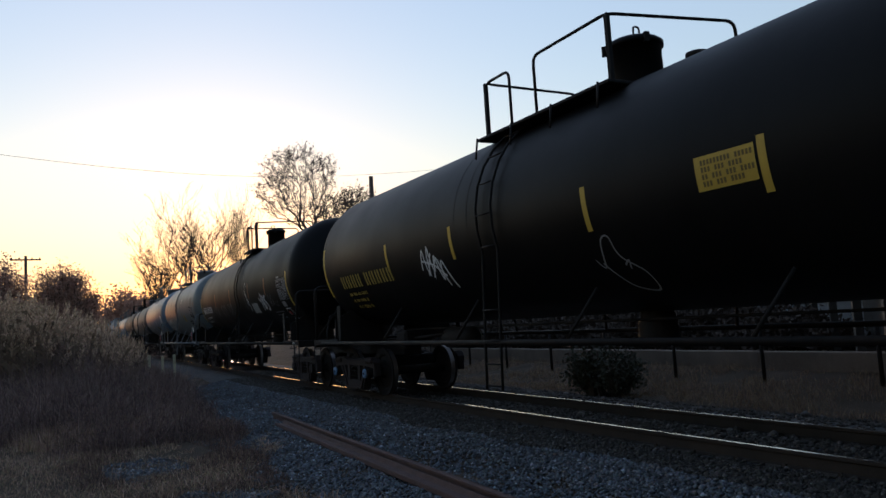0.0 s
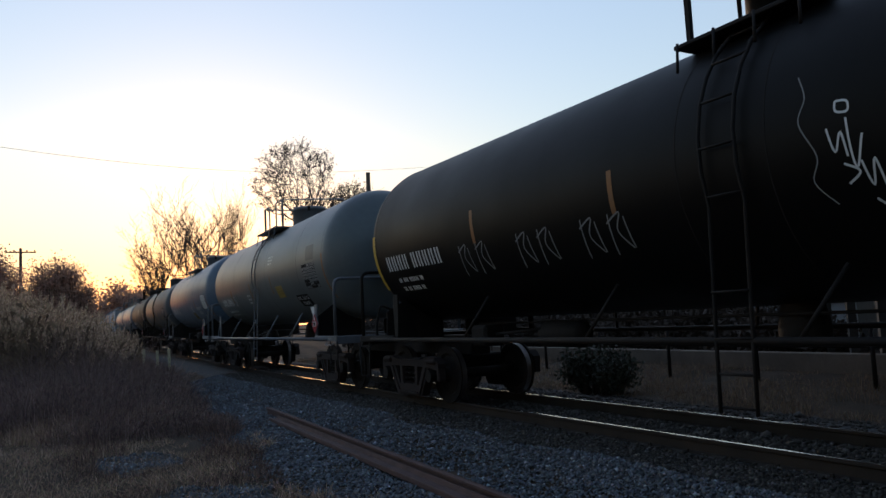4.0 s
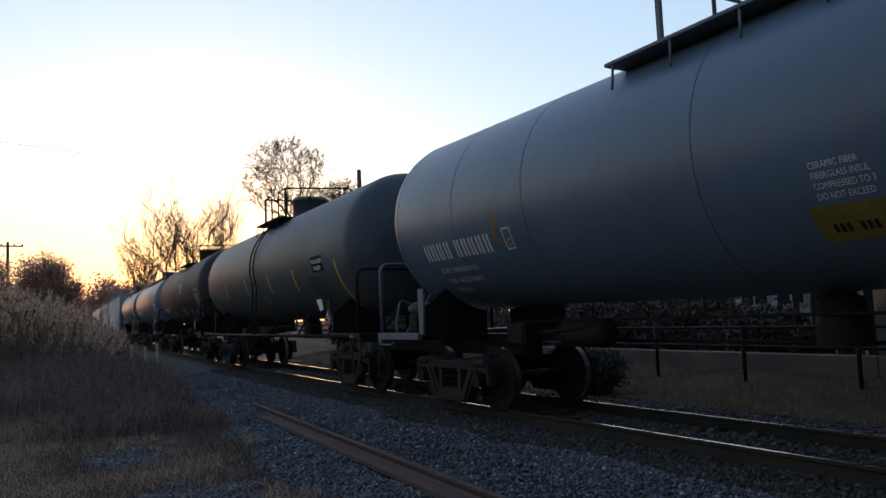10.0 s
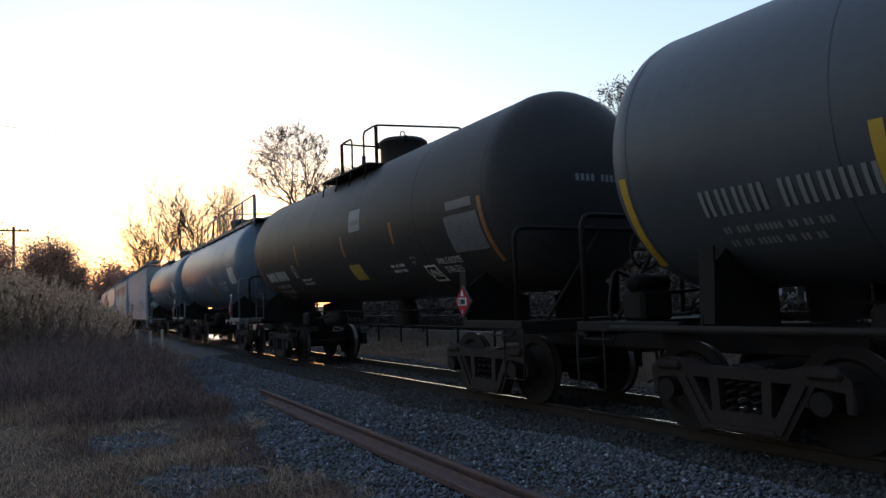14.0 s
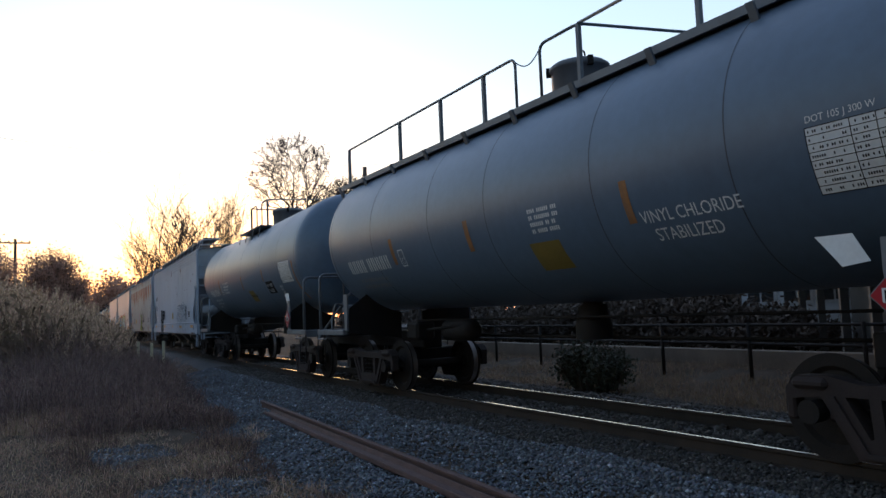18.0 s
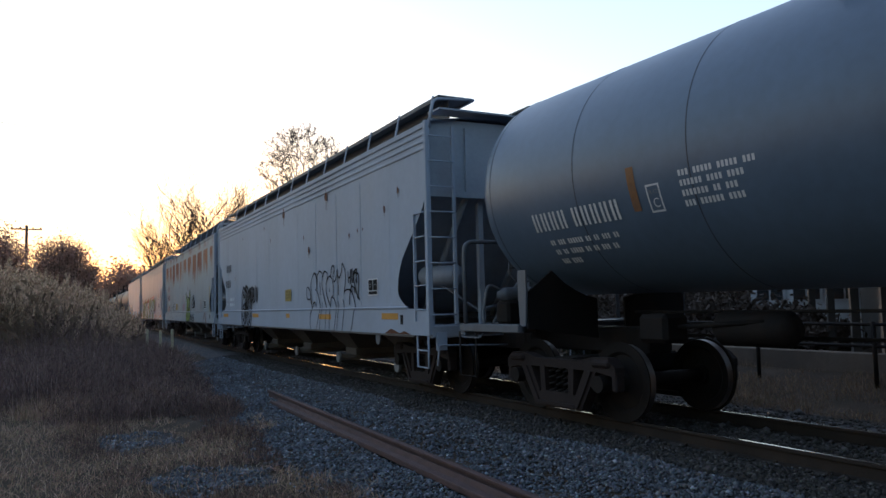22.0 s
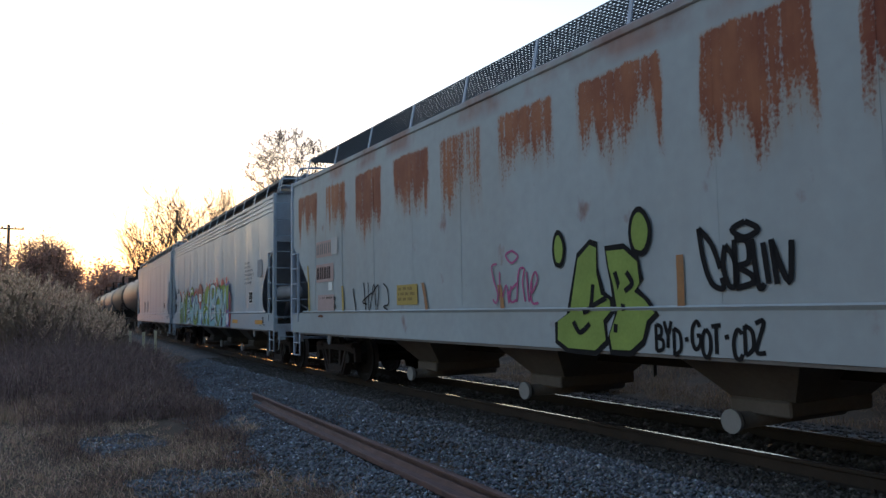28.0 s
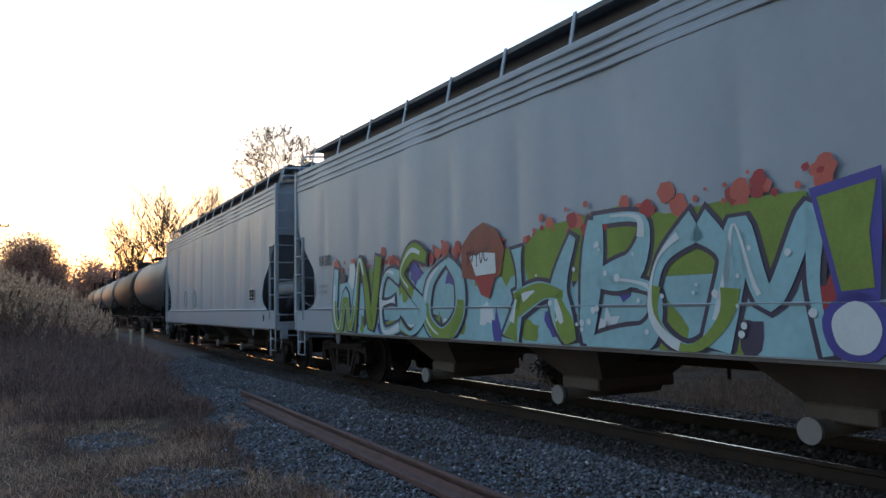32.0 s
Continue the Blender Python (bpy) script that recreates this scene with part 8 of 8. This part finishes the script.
domed_tree("tall_tree", at_az(20.15, 66), -1.5, 14.2, 3.75, 3.3, "tall nearly bare tree with a rounded crown and few brown leaves", 420, 4200, 3, 0.24, 0.085, 0.013, 0.35, 0.5)
domed_tree("bare_tree", at_az(23.1, 62), -0.2, 10.6, 2.7, 2.3, "leafy brown tree beside a utility pole", 380, 4200, 8, 0.22, 0.095, 0.014)
fan_tree("bare_tree", at_az(11.6, 88), 16.7, 10.6, -0.9, "wide lacy bare tree fanning out against the sunset", 900, 12, 0.17)
fan_tree("bare_tree", at_az(14.2, 84), 16.6, 3.8, 0.2, "slender bare tree against the sunset", 120, 15, 0.15)
fan_tree("bare_tree", at_az(8.7, 90), 12.3, 5.0, -0.3, "low bare tree with brown leaves", 1100, 18, 0.17)
tree("bare_tree", at_az(16.3, 95), 9.5, 1.0, "low brown tree behind the train", 2200, 19, depth=6, trunk=0.25, fork=0.22, leaf=0.14, wide=6.0)
domed_tree("bare_tree", at_az(45.3, 48), -0.2, 12.6, 2.7, 2.5, "bare tree top with brown leaves behind the train", 300, 3000, 27, 0.2, 0.085, 0.012)


def bush(name, at, w, hgt, n, mat, label, seed, stems=26, leaf=0.14):
    """A shrub: many stems from the ground with small leaves, ragged outline."""
    r = random.Random(seed)
    t = tagged(new(name), label, "shrub", "shrubs beside the line")
    t.matrix_world = pose(*at)
    wood, tips = Mesh(), []
    for _ in range(stems):
        a, k = r.uniform(0, 6.283), r.random() ** 0.6
        p = Vector((math.cos(a) * w * 0.55 * k, math.sin(a) * w * 0.55 * k, 0))
        q = Vector((math.cos(a) * w * k, math.sin(a) * w * k, hgt * (1 - 0.38 * k ** 3) * r.uniform(0.7, 1.06)))
        mid = (p + q) / 2 + Vector((r.gauss(0, 0.1), r.gauss(0, 0.1), 0.1)) * w * 0.2
        wood.tube([p, mid, q], [0.05, 0.035, 0.012], 4, cap=False)
        for j in range(9):
            s = r.uniform(0.35, 1)
            b = p.lerp(q, s)
            e = b + Vector((r.gauss(0, 0.2), r.gauss(0, 0.2), r.uniform(0, 0.25))) * w * 0.4
            wood.tube([b, e], [0.02, 0.006], 3, cap=False)
            tips += [b, e, e]
    part("stem_mass", wood, M_BARK, t)
    lv, lf = [], []
    for _ in range(n):
        p = r.choice(tips) + Vector((r.gauss(0, 0.13), r.gauss(0, 0.13), r.gauss(0, 0.13))) * w
        a, b = Vector((r.gauss(0, 1), r.gauss(0, 1), r.gauss(0, 1))).normalized() * leaf, Vector((r.gauss(0, 1), r.gauss(0, 1), r.gauss(0, 1))).normalized() * leaf * 0.6
        n0 = len(lv)
        p.z = max(0.1, p.z)
        lv += [tuple(p - a), tuple(p + b), tuple(p + a), tuple(p - b)]
        lf.append((n0, n0 + 1, n0 + 2, n0 + 3))
    m = Mesh()
    m.v, m.f, m.smooth = lv, lf, [False] * len(lf)
    part("foliage", m, mat, t)
    return t


bush("large_shrub", at_az(2.35, 62), 2.6, 7.3, 60000, M_SHRUB, "large brown shrub behind the reeds", 31, 200, 0.08)
bush("large_shrub", at_az(-2.3, 64), 3.2, 8.2, 50000, M_SHRUB, "brown rounded shrub behind the reeds", 32, 150, 0.095)
bush("large_shrub", at_az(0.3, 70), 2.4, 6.0, 8000, M_SHRUB, "brown shrub at the foot of the pole", 37, 60, 0.12)
bush("far_shrub", at_az(6.6, 190), 8.0, 12.5, 9000, M_SHRUB, "distant shrubs beyond the end of the train", 34, 60, 0.4)
bush("far_shrub", at_az(8.2, 185), 6.0, 11.5, 7000, M_SHRUB, "distant shrubs along the line", 35, 50, 0.4)
bush("far_shrub", at_az(5.4, 200), 3.5, 8.0, 3000, M_SHRUB, "distant low shrubs near the glow", 36, 40, 0.4)
for i, (a_, d_) in enumerate(((-6, 70), (-11, 75), (-17, 60), (50, 44), (54, 46), (58, 48), (25.5, 80), (28, 90), (30.5, 75), (33, 85), (36.5, 62), (40, 54), (43.5, 50), (47, 47))):
    bush("large_shrub", at_az(a_, d_), 4.5, 6.5, 5000, M_HEDGE, "dark shrubs in the hedge line", 40 + i, 40, 0.22)
# the hedge that closes the view under the cars
for i in range(17):
    a_ = 24 + 2.1 * i
    if 56 < a_:
        continue
    d_ = 19.5 / math.sin(radians(a_)) * (1.0 if a_ > 33 else 0.82)
    bush("hedge_shrub", at_az(a_, d_, -0.25), 1.5, (2.05 if a_ < 51 else 1.25) + 0.2 * math.sin(i * 2.3), 3600, M_HEDGE, "dark brown hedge shrub beyond the fence", 60 + i, 26, 0.10)
# unseen trees added to close the place behind the camera and shade tank heads
wood_edge = bush("wood_edge", at_az(120, 34), 5.5, 15.0, 11000, M_HEDGE, "unseen dense brown trees added behind the camera to shade the train", 90, 60, 0.4)
for i in range(9):
    a_ = 132 + 11.5 * i
    copy_thing(wood_edge, Matrix.Translation(at_az(a_, 32 + 3 * math.sin(i * 1.9))) @ pose(0, 0, 0, 0, 0, 47 * i))
# the dark clump and dry grass beyond the track
bush("small_shrub", (10.9, 12.3, -0.36), 0.85, 0.95, 5200, M_EVERGREEN, "low dark evergreen clump beyond the track", 50, 30, 0.05)
pts = []
for _ in range(56000):
    y = 2 + 34 * rnd.random()
    x = TRACK_X + bend(y) + 3.5 + 3.4 * rnd.random() ** 1.1
    k = noise.noise(Vector((x * 0.7, y * 0.5, 17))) + 0.5 * noise.noise(Vector((x * 1.9, y * 1.6, 7)))
    if k > -0.25:
        pts.append((x, y, rough_ground(x, y) - 0.03, 0.6 + 0.9 * max(0, k)))
blades(pts, "dry_grass", M_TUSSOCK, "tussocks of tan grass beyond the track", "grass", (0.07, 0.30), 0.004, 0.9, 13)

# low concrete wall and pipe fence beyond the grass
wall = tagged(new("retaining_wall"), "low weathered tan concrete wall beyond the track", "wall", kind="structure")
for i in range(14):
    y = -6 + 3.1 * i
    part("wall_panel", Mesh().box((14.2 + bend(y), y, -0.05), (0.2, 3.06, 0.75), bevel=0.02), M_CONC, wall)
fence = tagged(new("pipe_fence"), "dark pipe fence behind the track", "fence")
for i in range(16):
    y = -2 + 2.4 * i
    part("fence_post", Mesh().tube([(12.9 + bend(y), y, -0.2), (12.9 + bend(y), y, 0.98)], 0.04, 8), M_IRON, fence)
for z in (0.93, 0.55):
    part("fence_rail", Mesh().tube([(12.9 + bend(y), y, z) for y in range(-4, 37, 2)], 0.03, 8), M_IRON, fence)

# utility pole with crossarm and wire; bare post behind the train
pole = tagged(new("utility_pole"), "weathered wooden utility pole with one crossarm", "pole")
px, py = polar(0.2, 75)
pole.matrix_world = pose(px, py, -0.4)
part("shaft", Mesh().tube([(0, 0, 0), (0, 0, 9.8)], [0.17, 0.12], 10), M_BARK, pole)
part("crossarm", Mesh().box((0, 0, 9.45), (2.4, 0.1, 0.12)), M_BARK, pole)
for x in (-1.1, -0.5, 0.5, 1.1):
    part("insulator", Mesh().lathe([(0.0, 0), (0.05, 0), (0.06, 0.1), (0.03, 0.16), (0.0, 0.16)], 10, pose(x, 0, 9.5, 90, 0, 0)), M_IRON, pole)
post = tagged(new("utility_pole"), "bare dark pole behind the trees", "pole")
px, py = polar(24.5, 52)
post.matrix_world = pose(px, py, -0.4)
part("shaft", Mesh().tube([(0, 0, 0), (0, 0, 12.3)], [0.19, 0.15], 10), M_BARK, post)
wire = tagged(new("overhead_wire"), "thin overhead wire against the sky", "wire")
a0, a1 = Vector((*polar(-9, 46), 12.4)), Vector((*polar(30, 62), 14.2))
part("cable", Mesh().tube([a0.lerp(a1, i / 24) - Vector((0, 0, 1.3 * math.sin(math.pi * i / 24))) for i in range(25)], 0.012, 5), M_HOSE, wire)

# ---- the building across the track: tan boarded upper storey with a pale-panelled terrace, set at a slant to the line ----
bld = tagged(new("trackside_building"), "two-storey building with tan fascia and pale terrace panels", "building")
bld.matrix_world = pose(21.0, 14.0, 0, 0, 0, -45.8)
# its own space: y along the front towards its far corner at the origin, x away from the line
LEN = 13.0
part("wall", Mesh().box((5.2, -LEN / 2, 1.3), (8.0, LEN, 3.4)), M_ROOF, bld)
part("upper_wall", Mesh().box((5.5, -LEN / 2, 4.5), (7.8, LEN, 2.9)), M_ROOF, bld)
part("soffit", Mesh().box((4.4, -LEN / 2, 5.95), (9.6, LEN + 0.4, 0.10)), M_ROOF, bld)
for k in range(3):
    part("fascia_board", Mesh().box((-0.42, -LEN / 2, 6.13 + 0.27 * k), (0.05, LEN + 0.5, 0.255), bevel=0.008), M_TAN, bld)
    part("fascia_board", Mesh().box((4.4, 0.26, 6.13 + 0.27 * k), (9.6, 0.05, 0.255), bevel=0.008), M_TAN, bld)
part("terrace_floor", Mesh().box((4.4, -LEN / 2, 6.84), (9.7, LEN + 0.5, 0.06)), M_ROOF, bld)
for k in range(11):
    y = 0.2 - 1.3 * k
    part("terrace_post", Mesh().box((-0.40, y, 7.15), (0.06, 0.06, 0.62)), M_IRON, bld)
    if k < 10:
        part("terrace_panel", Mesh().box((-0.40, y - 0.65, 7.15), (0.02, 1.2, 0.52)), M_PALE, bld)
part("terrace_handrail", Mesh().box((-0.40, -LEN / 2, 7.46), (0.08, LEN + 0.4, 0.06)), M_IRON, bld)
for k in range(5):
    y = -1.6 - 2.5 * k
    part("upper_panel", Mesh().box((1.55, y, 4.55), (0.06, 2.0, 0.95)), M_PALE, bld)
    part("porch_column", Mesh().box((-0.2, y + 1.2, 2.9), (0.18, 0.18, 6.0)), M_ROOF, bld)
part("porch_roof", Mesh().box((-0.1, -LEN / 2, 3.05), (1.9, LEN, 0.5), bevel=0.03), M_PALE, bld, "pale band over the ground floor")

# ---- white outbuilding seen between the cars ----
out = tagged(new("white_outbuilding"), "low white boarded outbuilding with a row of windows", "building")
out.matrix_world = pose(*polar(57.0, 27.0), 0, 0, 0, -57.0)
part("wall", Mesh().box((0, 1.6, 1.2), (4.6, 3.0, 3.1)), M_PALE, out)
part("roof", Mesh().prism([(-0.3, 2.75), (3.4, 2.75), (1.6, 3.5)], 5.0), M_ROOF, out)
for k in range(9):
    part("siding_board", Mesh().box((0, 0.085, -0.2 + 0.33 * k), (4.6, 0.03, 0.31), bevel=0.006), M_PALE, out)
for x in (-1.7, -0.6, 0.5, 1.6):
    w = part("window", Mesh().box((x, 0.05, 1.75), (0.95, 0.06, 1.0), bevel=0.01), M_PALE, out, "white window frame")
    part("pane", Mesh().box((x - 0.21, 0.01, 1.75), (0.36, 0.03, 0.82)), M_GLASS, w)
    part("pane", Mesh().box((x + 0.21, 0.01, 1.75), (0.36, 0.03, 0.82)), M_GLASS, w)

# ---- what moves: the train, metres run since the clip's start, every half second ----
PASSED = (
    0.00, 2.47, 4.95, 7.47, 10.00, 12.57, 15.15, 17.77, 20.39, 23.03, 25.67, 28.31, 30.94,
    33.59, 36.24, 38.91, 41.58, 44.26, 46.95, 49.63, 52.32, 55.01, 57.70, 60.39, 63.07, 65.74,
    68.40, 71.05, 73.71, 76.37, 79.03, 81.70, 84.36, 87.03, 89.69, 92.35, 94.99, 97.62, 100.23,
    102.85, 105.46, 108.06, 110.66, 113.23, 115.79, 118.34, 120.87, 123.41, 125.94, 128.47, 131.00, 133.55,
    136.10, 138.66, 141.22, 143.77, 146.33, 148.87, 151.40, 153.92, 156.47, 159.02, 161.58, 164.13, 166.70
)


def motions():
    run = lambda t: PASSED[min(63, int(t * 2))] + (PASSED[min(63, int(t * 2)) + 1] - PASSED[min(63, int(t * 2))]) * (t * 2 - min(63, int(t * 2)))
    for car, c in CARS:
        walk(car, [(i * 0.5, Matrix.Translation(on_line(c - p)) @ pose(0, 0, 0, 0, 0, -math.degrees(math.atan(slope(c - p))))) for i, p in enumerate(PASSED)])
    for w, d in WHEELSETS:
        walk(w, [(i * 0.1, pose(0, d, WHEEL_R, math.degrees(run(i * 0.1) / WHEEL_R), 0, 0)) for i in range(321)])


motions()
